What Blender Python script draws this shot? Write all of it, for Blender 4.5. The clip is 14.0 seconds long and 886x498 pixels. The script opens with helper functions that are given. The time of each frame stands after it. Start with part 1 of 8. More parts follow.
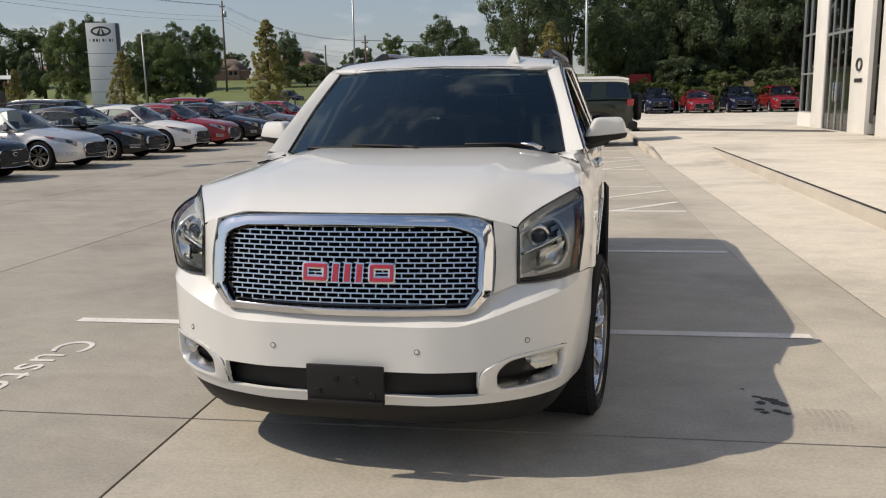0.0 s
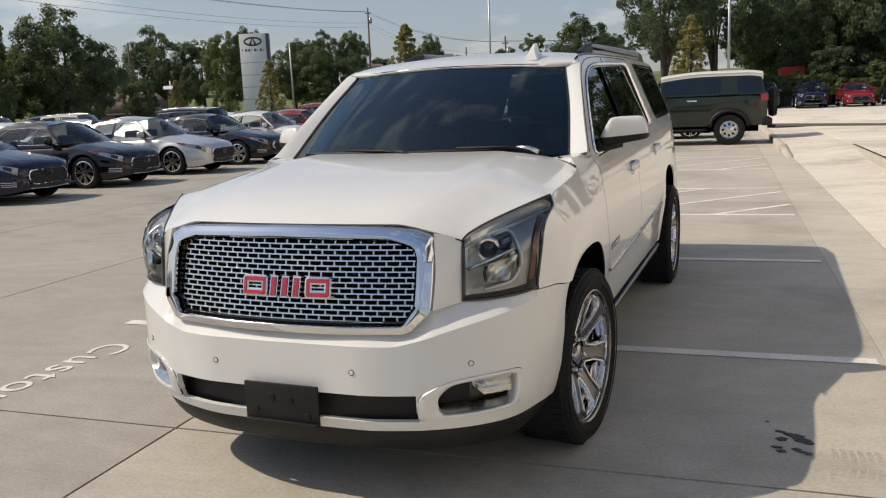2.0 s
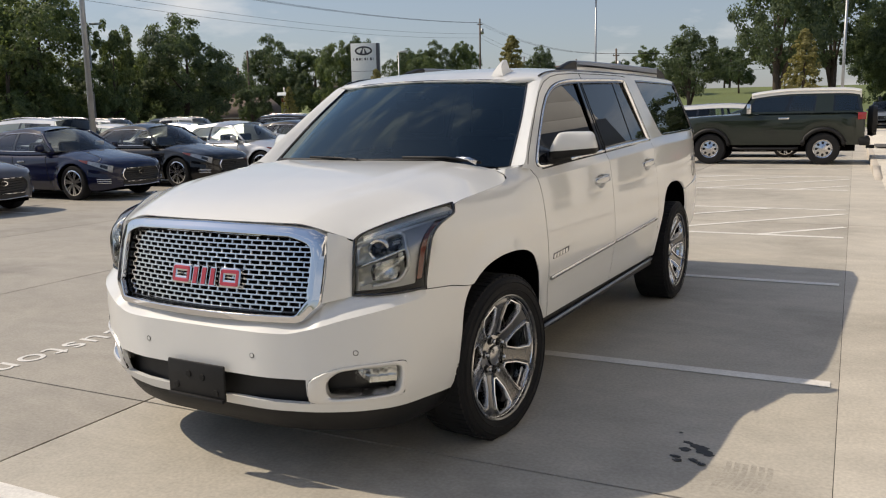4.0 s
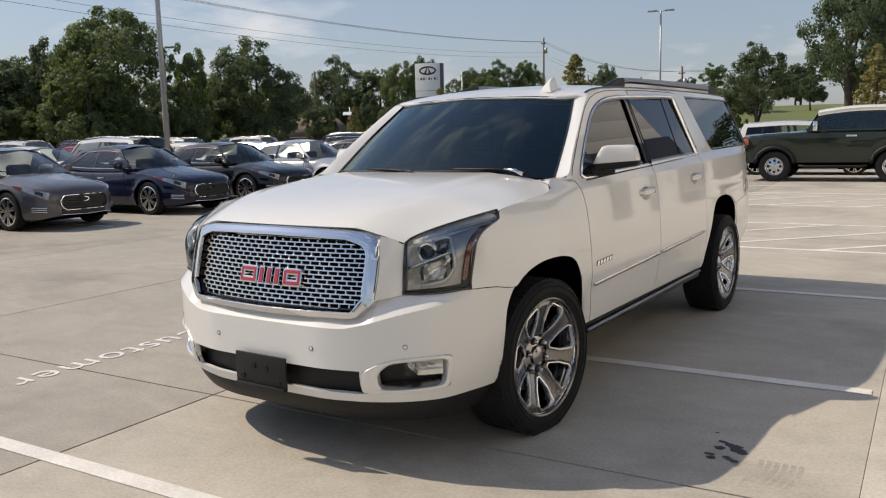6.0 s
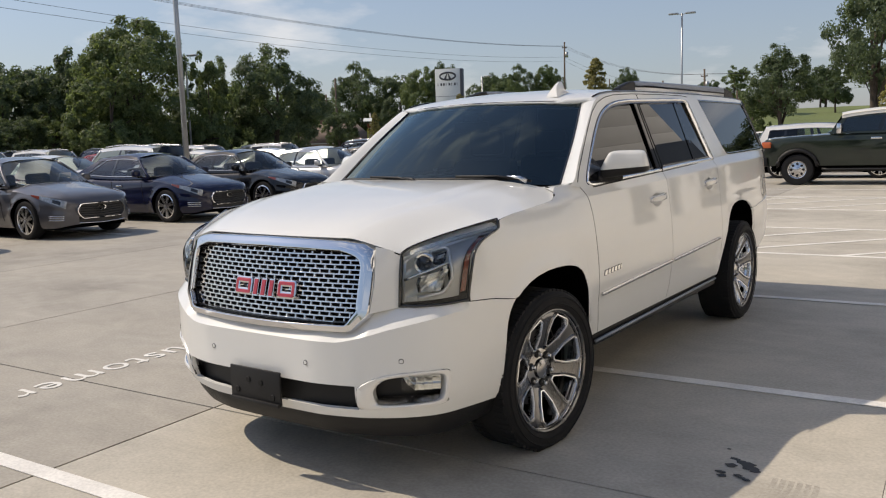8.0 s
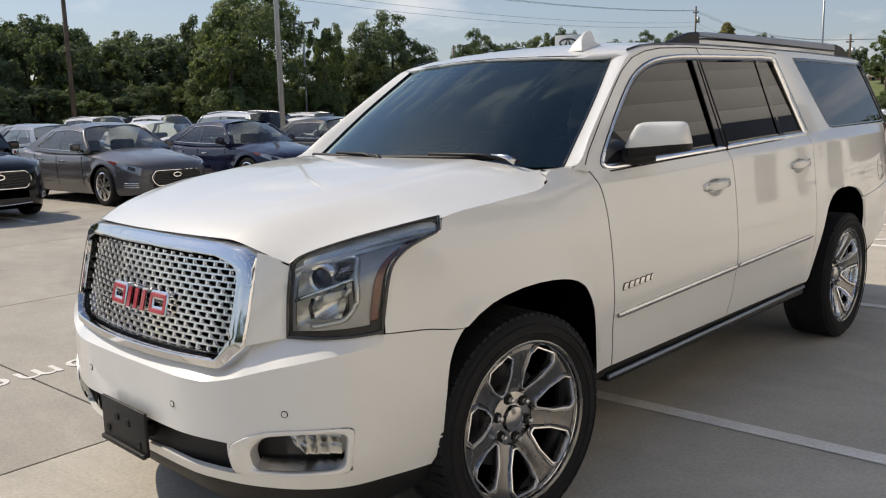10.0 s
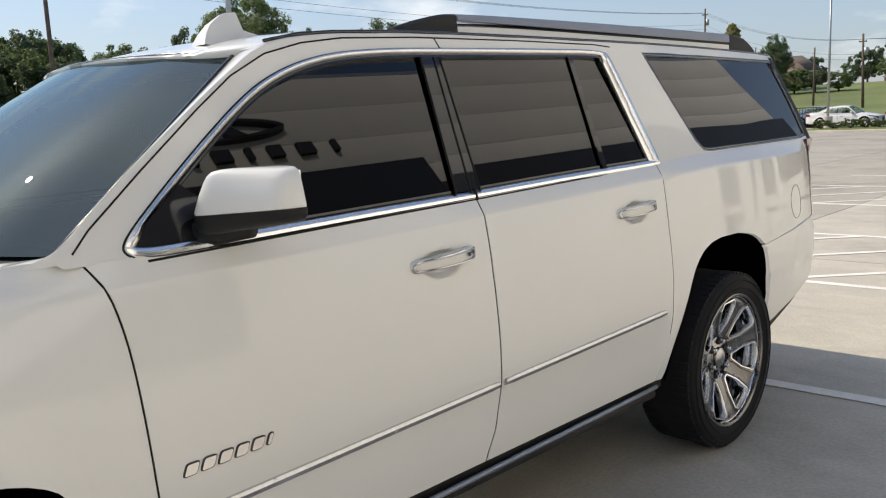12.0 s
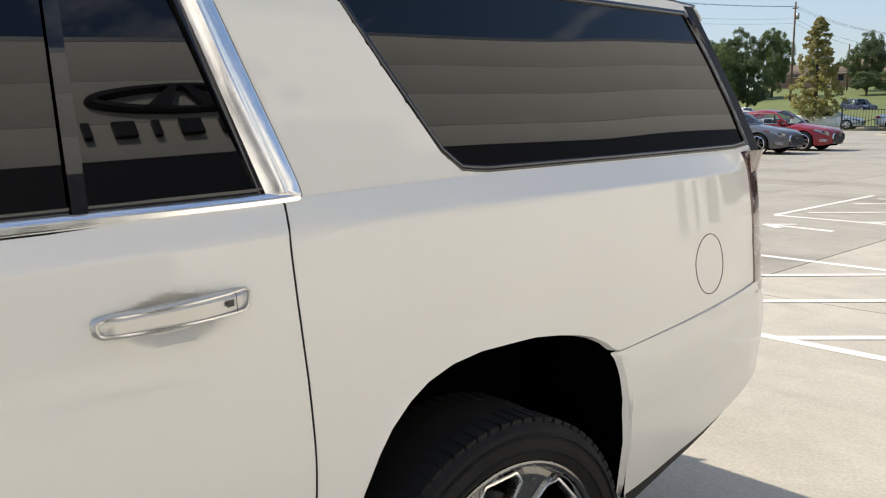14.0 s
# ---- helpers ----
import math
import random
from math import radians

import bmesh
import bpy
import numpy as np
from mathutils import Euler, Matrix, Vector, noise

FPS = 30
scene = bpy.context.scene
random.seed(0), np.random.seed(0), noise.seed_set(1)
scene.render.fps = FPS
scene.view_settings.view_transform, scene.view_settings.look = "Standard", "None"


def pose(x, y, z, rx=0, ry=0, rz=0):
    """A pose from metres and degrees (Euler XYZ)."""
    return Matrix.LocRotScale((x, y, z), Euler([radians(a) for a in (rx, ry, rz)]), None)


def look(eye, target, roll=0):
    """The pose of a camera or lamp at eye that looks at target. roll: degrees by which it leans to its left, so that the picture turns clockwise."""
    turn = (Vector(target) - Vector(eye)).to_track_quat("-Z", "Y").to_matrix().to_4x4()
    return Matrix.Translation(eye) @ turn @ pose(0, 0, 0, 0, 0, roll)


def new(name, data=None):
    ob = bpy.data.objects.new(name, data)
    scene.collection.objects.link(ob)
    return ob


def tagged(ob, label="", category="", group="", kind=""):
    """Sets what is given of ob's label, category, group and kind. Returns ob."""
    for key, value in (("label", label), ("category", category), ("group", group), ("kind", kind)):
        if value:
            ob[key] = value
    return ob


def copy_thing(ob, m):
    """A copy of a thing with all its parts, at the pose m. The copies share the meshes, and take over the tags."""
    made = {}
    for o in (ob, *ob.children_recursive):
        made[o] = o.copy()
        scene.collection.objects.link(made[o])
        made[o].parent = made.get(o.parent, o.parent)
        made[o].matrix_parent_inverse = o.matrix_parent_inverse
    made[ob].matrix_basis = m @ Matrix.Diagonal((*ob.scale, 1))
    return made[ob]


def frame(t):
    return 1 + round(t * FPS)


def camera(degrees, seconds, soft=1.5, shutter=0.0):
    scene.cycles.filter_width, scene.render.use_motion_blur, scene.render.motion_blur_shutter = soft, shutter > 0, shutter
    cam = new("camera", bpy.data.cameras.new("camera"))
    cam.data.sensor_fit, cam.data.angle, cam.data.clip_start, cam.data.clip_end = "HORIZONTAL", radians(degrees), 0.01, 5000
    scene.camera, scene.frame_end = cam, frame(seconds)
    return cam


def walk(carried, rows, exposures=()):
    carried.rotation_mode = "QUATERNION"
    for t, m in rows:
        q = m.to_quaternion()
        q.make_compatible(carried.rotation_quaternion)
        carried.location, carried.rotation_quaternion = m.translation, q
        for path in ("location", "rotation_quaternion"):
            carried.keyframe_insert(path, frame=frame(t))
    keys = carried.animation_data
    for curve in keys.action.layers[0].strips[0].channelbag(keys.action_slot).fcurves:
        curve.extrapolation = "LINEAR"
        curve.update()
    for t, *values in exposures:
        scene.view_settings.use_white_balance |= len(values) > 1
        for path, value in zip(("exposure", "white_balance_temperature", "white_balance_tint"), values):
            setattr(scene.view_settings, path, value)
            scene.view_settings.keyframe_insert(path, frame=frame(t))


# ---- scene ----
cam = camera(56.4, 14.0, soft=1.15)
PATH = [
    (0, (1.062, -3.068, 1.576), (0.662, -1.143, 1.21), -1.1),
    (0.5, (1.129, -3.062, 1.586), (0.605, -1.174, 1.182), -3.2),
    (1, (1.365, -3.0, 1.59), (0.731, -1.148, 1.178), -3.7),
    (1.5, (1.594, -2.834, 1.575), (0.904, -0.994, 1.205), -3.4),
    (2, (1.749, -2.603, 1.557), (1.014, -0.777, 1.203), -2.5),
    (2.5, (1.961, -2.492, 1.548), (1.156, -0.7, 1.172), -2.7),
    (3, (2.228, -2.404, 1.547), (1.321, -0.659, 1.185), -1.6),
    (5.5, (2.857, -2.676, 1.521), (1.824, -0.988, 1.236), -1.2),
    (6, (2.843, -2.686, 1.515), (1.741, -1.04, 1.241), -1.4),
    (6.5, (2.849, -2.674, 1.52), (1.706, -1.052, 1.272), -2.3),
    (7, (2.854, -2.674, 1.521), (1.729, -1.036, 1.287), -2.3),
    (7.5, (2.867, -2.655, 1.52), (1.74, -1.02, 1.276), -2.2),
    (9.8, (2.774, -1.396, 1.514), (1.434, 0.053, 1.187), -1.3),
    (10, (2.752, -1.243, 1.49), (1.386, 0.181, 1.165), -1.4),
    (10.4, (2.714, -0.831, 1.516), (1.325, 0.572, 1.198), -0.9),
    (10.5, (2.709, -0.762, 1.506), (1.315, 0.635, 1.184), -0.9),
    (11, (2.7, -0.207, 1.518), (1.32, 1.188, 1.128), -0.5),
    (11.5, (2.634, 0.328, 1.52), (1.305, 1.776, 1.148), -1.9),
    (12, (2.654, 0.848, 1.518), (1.255, 2.245, 1.213), -2.4),
    (12.5, (2.609, 1.358, 1.498), (1.135, 2.681, 1.222), -1.2),
    (13, (2.54, 1.938, 1.471), (1.075, 3.277, 1.227), -0.4),
    (13.5, (2.418, 2.578, 1.459), (0.912, 3.871, 1.212), -1.2),
    (14, (2.239, 3.102, 1.467), (0.722, 4.364, 1.144), -0.7),
]
walk(cam, [(t, look(eye, target, roll)) for t, eye, target, roll in PATH],
     ((0.0, 0.02, 6980, 11), (3.0, 0.08, 7020, 11), (6.0, 0.13, 6940, 12), (9.8, 0.20, 6850, 11), (10.5, 0.25, 6800, 10), (11.5, 0.48, 6670, 9), (12.5, 0.46, 6720, 9), (14.0, 0.68, 6680, 8)))

# ---- world, sun, exposure ----
scene.view_settings.exposure = 0.0
SUN = Vector((-0.89, -0.30, 1.0)).normalized()
world = bpy.data.worlds.new("world")
scene.world = world
world.use_nodes = True
wn, wl = world.node_tree.nodes, world.node_tree.links
wn.clear()
sky = wn.new("ShaderNodeTexSky")
sky.sky_type = "NISHITA"
sky.sun_disc = False
sky.sun_elevation = math.asin(SUN.z)
sky.sun_rotation = math.atan2(SUN.x, SUN.y)
sky.air_density, sky.dust_density, sky.ozone_density = 1.0, 0.8, 2.6
coord = wn.new("ShaderNodeTexCoord")
flat = wn.new("ShaderNodeMapping")
flat.inputs["Scale"].default_value = (1.0, 1.0, 3.4)
cloud = wn.new("ShaderNodeTexNoise")
cloud.inputs["Scale"].default_value = 5.2
cloud.inputs["Detail"].default_value = 6.0
cloud.inputs["Roughness"].default_value = 0.55
ramp = wn.new("ShaderNodeValToRGB")
ramp.color_ramp.elements[0].position = 0.535
ramp.color_ramp.elements[1].position = 0.72
ramp.color_ramp.elements[1].color = (0.62, 0.62, 0.62, 1)
mixer = wn.new("ShaderNodeMix")
mixer.data_type = "RGBA"
mixer.inputs["B"].default_value = (6.4, 6.5, 6.7, 1)
back = wn.new("ShaderNodeBackground")
back.inputs["Strength"].default_value = 0.122
wout = wn.new("ShaderNodeOutputWorld")
wl.new(coord.outputs["Generated"], flat.inputs["Vector"])
wl.new(flat.outputs["Vector"], cloud.inputs["Vector"])
wl.new(cloud.outputs["Fac"], ramp.inputs["Fac"])
wl.new(ramp.outputs["Color"], mixer.inputs["Factor"])
# thin summer haze over the clear sky
haze = wn.new("ShaderNodeMix")
haze.data_type = "RGBA"
haze.inputs["B"].default_value = (2.15, 2.38, 3.05, 1)
upward = wn.new("ShaderNodeSeparateXYZ")
thin = wn.new("ShaderNodeMapRange")
thin.inputs["From Min"].default_value, thin.inputs["From Max"].default_value = 0.0, 0.5
thin.inputs["To Min"].default_value, thin.inputs["To Max"].default_value = 0.64, 0.02
wl.new(coord.outputs["Generated"], upward.inputs["Vector"])
wl.new(upward.outputs["Z"], thin.inputs["Value"])
wl.new(thin.outputs["Result"], haze.inputs["Factor"])
wl.new(sky.outputs["Color"], haze.inputs["A"])
wl.new(haze.outputs["Result"], mixer.inputs["A"])
wl.new(mixer.outputs["Result"], back.inputs["Color"])
wl.new(back.outputs["Background"], wout.inputs["Surface"])
sun = new("sun", bpy.data.lights.new("sun", "SUN"))
sun.data.energy, sun.data.angle, sun.data.color = 3.3, radians(0.55), (1.0, 0.90, 0.755)
sun.matrix_world = look(SUN * 60, (0, 0, 0))

# ---- materials ----
def nodes_of(name):
    m = bpy.data.materials.new(name)
    m.use_nodes = True
    return m, m.node_tree.nodes, m.node_tree.links, m.node_tree.nodes["Principled BSDF"]


def mat(name, color, rough=0.5, metal=0.0, spec=0.5, coat=0.0, vary=0.0, scale=6.0, fine=0.0, fine_scale=90.0, bump=0.0, rand=0.0, rvary=0.0):
    """Principled material with two scales of colour variation, bump and a per-object spread."""
    m, n, l, b = nodes_of(name)
    b.inputs["Base Color"].default_value = (*color, 1)
    b.inputs["Roughness"].default_value = rough
    b.inputs["Metallic"].default_value = metal
    b.inputs["Specular IOR Level"].default_value = spec
    b.inputs["Coat Weight"].default_value = coat
    b.inputs["Coat Roughness"].default_value = 0.03
    if vary or fine or bump or rand or rvary:
        tc = n.new("ShaderNodeTexCoord")
        big = n.new("ShaderNodeTexNoise")
        big.inputs["Scale"].default_value = scale
        big.inputs["Detail"].default_value = 5
        small = n.new("ShaderNodeTexNoise")
        small.inputs["Scale"].default_value = fine_scale
        small.inputs["Detail"].default_value = 3
        l.new(tc.outputs["Object"], big.inputs["Vector"])
        l.new(tc.outputs["Object"], small.inputs["Vector"])
        value = None

        def term(src, amount):
            r = n.new("ShaderNodeMapRange")
            r.inputs["From Min"].default_value, r.inputs["From Max"].default_value = 0.25, 0.75
            r.inputs["To Min"].default_value, r.inputs["To Max"].default_value = 1 - amount, 1 + amount
            l.new(src, r.inputs["Value"])
            return r.outputs["Result"]
        for src, amount in ((big.outputs["Fac"], vary), (small.outputs["Fac"], fine)):
            if amount:
                out = term(src, amount)
                if value is None:
                    value = out
                else:
                    mul = n.new("ShaderNodeMath")
                    mul.operation = "MULTIPLY"
                    l.new(value, mul.inputs[0])
                    l.new(out, mul.inputs[1])
                    value = mul.outputs[0]
        if rand:
            info = n.new("ShaderNodeObjectInfo")
            r = n.new("ShaderNodeMapRange")
            r.inputs["To Min"].default_value, r.inputs["To Max"].default_value = 1 - rand, 1 + rand
            l.new(info.outputs["Random"], r.inputs["Value"])
            if value is None:
                value = r.outputs["Result"]
            else:
                mul = n.new("ShaderNodeMath")
                mul.operation = "MULTIPLY"
                l.new(value, mul.inputs[0])
                l.new(r.outputs["Result"], mul.inputs[1])
                value = mul.outputs[0]
        if value is not None:
            tint = n.new("ShaderNodeMix")
            tint.data_type, tint.blend_type = "RGBA", "MULTIPLY"
            tint.inputs["Factor"].default_value = 1.0
            tint.inputs["A"].default_value = (*color, 1)
            l.new(value, tint.inputs["B"])
            l.new(tint.outputs["Result"], b.inputs["Base Color"])
        if rvary:
            r = n.new("ShaderNodeMapRange")
            r.inputs["From Min"].default_value, r.inputs["From Max"].default_value = 0.3, 0.7
            r.inputs["To Min"].default_value, r.inputs["To Max"].default_value = rough - rvary, rough + rvary
            l.new(big.outputs["Fac"], r.inputs["Value"])
            l.new(r.outputs["Result"], b.inputs["Roughness"])
        if bump:
            bp = n.new("ShaderNodeBump")
            bp.inputs["Strength"].default_value = min(1.0, bump)
            bp.inputs["Distance"].default_value = 0.01
            l.new(small.outputs["Fac"], bp.inputs["Height"])
            l.new(bp.outputs["Normal"], b.inputs["Normal"])
    return m


def glass(name, tint, ior=1.5, gloss=(1, 1, 1)):
    """Thin pane: tinted transmission plus a Fresnel reflection."""
    m, n, l, b = nodes_of(name)
    n.remove(b)
    out = n["Material Output"]
    tr = n.new("ShaderNodeBsdfTransparent")
    tr.inputs["Color"].default_value = (*tint, 1)
    gl = n.new("ShaderNodeBsdfGlossy")
    gl.inputs["Roughness"].default_value = 0.0
    gl.inputs["Color"].default_value = (*gloss, 1)
    fr = n.new("ShaderNodeFresnel")
    fr.inputs["IOR"].default_value = ior
    mx = n.new("ShaderNodeMixShader")
    l.new(fr.outputs["Fac"], mx.inputs["Fac"])
    l.new(tr.outputs["BSDF"], mx.inputs[1])
    l.new(gl.outputs["BSDF"], mx.inputs[2])
    l.new(mx.outputs["Shader"], out.inputs["Surface"])
    return m


def paint(name, color, metal=0.0, rough=0.35):
    return mat(name, color, rough=rough, metal=metal, spec=0.04, coat=1.0, fine=0.03, fine_scale=900.0, vary=0.02, scale=2.0)


PEARL = mat("pearl_white_paint", (0.706, 0.710, 0.692), rough=0.32, spec=0.25, coat=0.92, fine=0.03, fine_scale=900.0, vary=0.02, scale=2.0)
BRIGHTTRIM = mat("bright_window_trim", (0.93, 0.93, 0.93), 0.2, 1.0, rvary=0.04, scale=30)
CHROME = mat("chrome", (0.74, 0.74, 0.75), 0.05, 1.0, rvary=0.03, scale=30)
MESHCHROME = mat("mesh_chrome", (0.72, 0.72, 0.72), 0.14, 1.0, rvary=0.05, scale=40)
SATIN = mat("satin_chrome", (0.62, 0.62, 0.63), 0.22, 1.0, rvary=0.06, scale=40)
SATINWHITE = mat("satin_silver_bezel", (0.72, 0.72, 0.71), 0.34, 0.45, rvary=0.04, scale=30)
RAILGREY = mat("roof_rail_grey", (0.22, 0.25, 0.31), 0.36, 0.3, rvary=0.05, scale=10)
WHEELMETAL = mat("machined_grey_alloy", (0.42, 0.415, 0.41), 0.2, 1.0, rvary=0.06, scale=25, fine=0.05, fine_scale=300)
SPOKEGREY = mat("spoke_face_grey", (0.21, 0.207, 0.205), 0.24, 1.0, rvary=0.06, scale=25, fine=0.05, fine_scale=300)
DARKMETAL = mat("dark_metal", (0.06, 0.06, 0.065), 0.45, 0.6)
BLACKPLASTIC = mat("black_plastic", (0.009, 0.009, 0.0095), 0.52, spec=0.35, fine=0.15, fine_scale=400, bump=0.15)
GLOSSBLACK = mat("gloss_black", (0.008, 0.008, 0.009), 0.12, coat=0.6)
PILLARGLOSS = mat("pillar_gloss_black", (0.010, 0.011, 0.013), 0.02, spec=0.6)
REARPILLAR = mat("rear_pillar_black", (0.011, 0.014, 0.021), 0.4, spec=0.12)
# black for gaps, holes and shut lines: their shade is put into the colour
GAPBLACK = mat("gap_shade_black", (0.004, 0.004, 0.004), 0.9)
RUBBER = mat("tyre_rubber", (0.011, 0.011, 0.012), 0.8, spec=0.3, vary=0.25, scale=9, fine=0.2, fine_scale=200, bump=0.3)
# near-black without sheen: the deep shade of wells and underside is in the colour
LINER = mat("shaded_liner_black", (0.0025, 0.0025, 0.0025), 1.0, vary=0.3, spec=0.0)
HANDLESILVER = mat("handle_silver", (0.55, 0.56, 0.56), 0.3, 0.65, coat=0.5)
DRIVEDARK = mat("dark_drive_paving", (0.10, 0.093, 0.082), 0.9, vary=0.2, scale=0.8, fine=0.15, fine_scale=50)
REDENAMEL = mat("red_enamel", (0.40, 0.018, 0.035), 0.3, coat=0.8, vary=0.08, scale=20)
AMBERLAMP = mat("amber_corner_lamp", (0.55, 0.11, 0.02), 0.25, coat=1.0)
AMBER = mat("amber_reflector", (0.19, 0.03, 0.014), 0.25, coat=1.0)
REDLENS = mat("red_lens", (0.28, 0.012, 0.012), 0.2, coat=1.0)
SMOKELENS = mat("smoked_red_lens", (0.045, 0.007, 0.007), 0.15, coat=1.0)
LAMPSHADE = mat("lamp_inner_grey", (0.46, 0.47, 0.48), 0.3, 0.4, vary=0.1, scale=15)
LAMPBUCKET = mat("lamp_bucket", (0.08, 0.08, 0.08), 0.35, 0.3)
LAMPBEZEL = mat("lamp_bezel_silver", (0.74, 0.76, 0.78), 0.3, 0.6, vary=0.1, scale=15)
LAMPGREY = mat("lamp_reflector", (0.84, 0.82, 0.75), 0.28, 0.45, vary=0.15, scale=40)
LAMPCHROME = mat("lamp_trim", (0.78, 0.78, 0.76), 0.25, 1.0)
LENS = glass("clear_lens", (0.90, 0.91, 0.90), 1.42)
WINDSHIELD = glass("windshield_glass", (0.20, 0.25, 0.26), 1.75, (0.80, 0.98, 1.0))
PRIVACY = glass("privacy_glass", (0.03, 0.032, 0.034), 1.54)
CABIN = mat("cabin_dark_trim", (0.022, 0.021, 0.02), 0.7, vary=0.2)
SEAT = mat("black_leather", (0.03, 0.028, 0.027), 0.55, vary=0.2, bump=0.2)
MARKWHITE = mat("road_marking_white", (0.72, 0.70, 0.66), 0.75, vary=0.16, scale=3, fine=0.12, fine_scale=60)
WOODPOLE = mat("weathered_pole_wood", (0.13, 0.095, 0.07), 0.9, vary=0.3, scale=2, fine=0.25, fine_scale=40, bump=0.4)
GALV = mat("galvanised_steel", (0.42, 0.43, 0.43), 0.45, 0.7, vary=0.12, scale=3)
WIRE = mat("wire_black", (0.05, 0.05, 0.055), 0.7)
IVORY = mat("ivory_facade_panel", (0.77, 0.75, 0.71), 0.65, vary=0.06, scale=1.2, fine=0.04, fine_scale=60, rand=0.03, bump=0.1)
FACADEGLASS = glass("shopfront_glass", (0.10, 0.11, 0.11), 1.55)
FRAMEALU = mat("window_frame_alu", (0.55, 0.56, 0.56), 0.35, 0.7)
SIGNGREY = mat("sign_pale_panel", (0.74, 0.76, 0.73), 0.5, vary=0.04)
SIGNDARK = mat("sign_dark_letter", (0.07, 0.07, 0.075), 0.35, 0.4)
BLACKIRON = mat("black_fence_iron", (0.02, 0.02, 0.02), 0.5)
KERBMAT = mat("kerb_concrete", (0.52, 0.47, 0.40), 0.85, vary=0.12, scale=1.5, fine=0.08, fine_scale=60, bump=0.3)
JOINTDARK = mat("joint_sealant", (0.035, 0.033, 0.03), 0.9, vary=0.3, scale=3)
SCUFF = mat("tyre_scuff", (0.36, 0.336, 0.29), 0.85, vary=0.15, scale=8, fine=0.2, fine_scale=70)
STAIN = mat("oil_stain", (0.035, 0.034, 0.033), 0.6, vary=0.3)


def concrete(name, light, spread):
    """Broom-finished concrete: broad stains, drag streaks, fine speckle and faint tyre rub."""
    m, n, l, b = nodes_of(name)
    geo = n.new("ShaderNodeNewGeometry")
    info = n.new("ShaderNodeObjectInfo")
    big = n.new("ShaderNodeTexNoise")
    big.inputs["Scale"].default_value, big.inputs["Detail"].default_value, big.inputs["Roughness"].default_value = 0.42, 7, 0.62
    streakmap = n.new("ShaderNodeMapping")
    streakmap.inputs["Rotation"].default_value = (0, 0, radians(20))
    streakmap.inputs["Scale"].default_value = (0.7, 1.3, 1)
    streak = n.new("ShaderNodeTexNoise")
    streak.inputs["Scale"].default_value, streak.inputs["Detail"].default_value, streak.inputs["Distortion"].default_value = 1.6, 5, 1.2
    fine = n.new("ShaderNodeTexNoise")
    fine.inputs["Scale"].default_value, fine.inputs["Detail"].default_value = 55, 4
    mid_ = n.new("ShaderNodeTexNoise")
    mid_.inputs["Scale"].default_value, mid_.inputs["Detail"].default_value, mid_.inputs["Roughness"].default_value = 6.5, 6, 0.7
    for t in (big, fine, mid_):
        l.new(geo.outputs["Position"], t.inputs["Vector"])
    l.new(geo.outputs["Position"], streakmap.inputs["Vector"])
    l.new(streakmap.outputs["Vector"], streak.inputs["Vector"])
    cr = n.new("ShaderNodeValToRGB")
    e = cr.color_ramp.elements
    e[0].position, e[0].color = 0.28, (light[0] * 0.66, light[1] * 0.65, light[2] * 0.64, 1)
    e[1].position, e[1].color = 0.68, (light[0] * 1.08, light[1] * 1.07, light[2] * 1.05, 1)
    mid = e.new(0.48)
    mid.color = (*light, 1)
    l.new(big.outputs["Fac"], cr.inputs["Fac"])
    parts = []
    for src, lo, hi, f0, f1 in ((streak.outputs["Fac"], 0.89, 1.06, 0.3, 0.7), (fine.outputs["Fac"], 0.88, 1.10, 0.3, 0.7), (mid_.outputs["Fac"], 0.93, 1.05, 0.3, 0.7), (info.outputs["Random"], 1 - spread, 1 + spread, 0, 1)):
        r = n.new("ShaderNodeMapRange")
        r.inputs["From Min"].default_value, r.inputs["From Max"].default_value = f0, f1
        r.inputs["To Min"].default_value, r.inputs["To Max"].default_value = lo, hi
        l.new(src, r.inputs["Value"])
        parts.append(r.outputs["Result"])
    col = cr.outputs["Color"]
    for p in parts:
        mx = n.new("ShaderNodeMix")
        mx.data_type, mx.blend_type = "RGBA", "MULTIPLY"
        mx.inputs["Factor"].default_value = 1
        l.new(col, mx.inputs["A"])
        l.new(p, mx.inputs["B"])
        col = mx.outputs["Result"]
    l.new(col, b.inputs["Base Color"])
    b.inputs["Roughness"].default_value = 0.82
    bp = n.new("ShaderNodeBump")
    bp.inputs["Strength"].default_value, bp.inputs["Distance"].default_value = 0.2, 0.003
    l.new(fine.outputs["Fac"], bp.inputs["Height"])
    l.new(bp.outputs["Normal"], b.inputs["Normal"])
    return m


LOTCONCRETE = concrete("lot_concrete", (0.36, 0.336, 0.292), 0.03)
PALERLOT = concrete("paler_lot_concrete", (0.45, 0.42, 0.362), 0.03)
GUTTERCONCRETE = concrete("gutter_concrete", (0.52, 0.485, 0.42), 0.03)
APRONCONCRETE = concrete("apron_concrete", (0.665, 0.618, 0.53), 0.03)
PALECONCRETE = concrete("pale_walk_concrete", (0.71, 0.66, 0.57), 0.03)


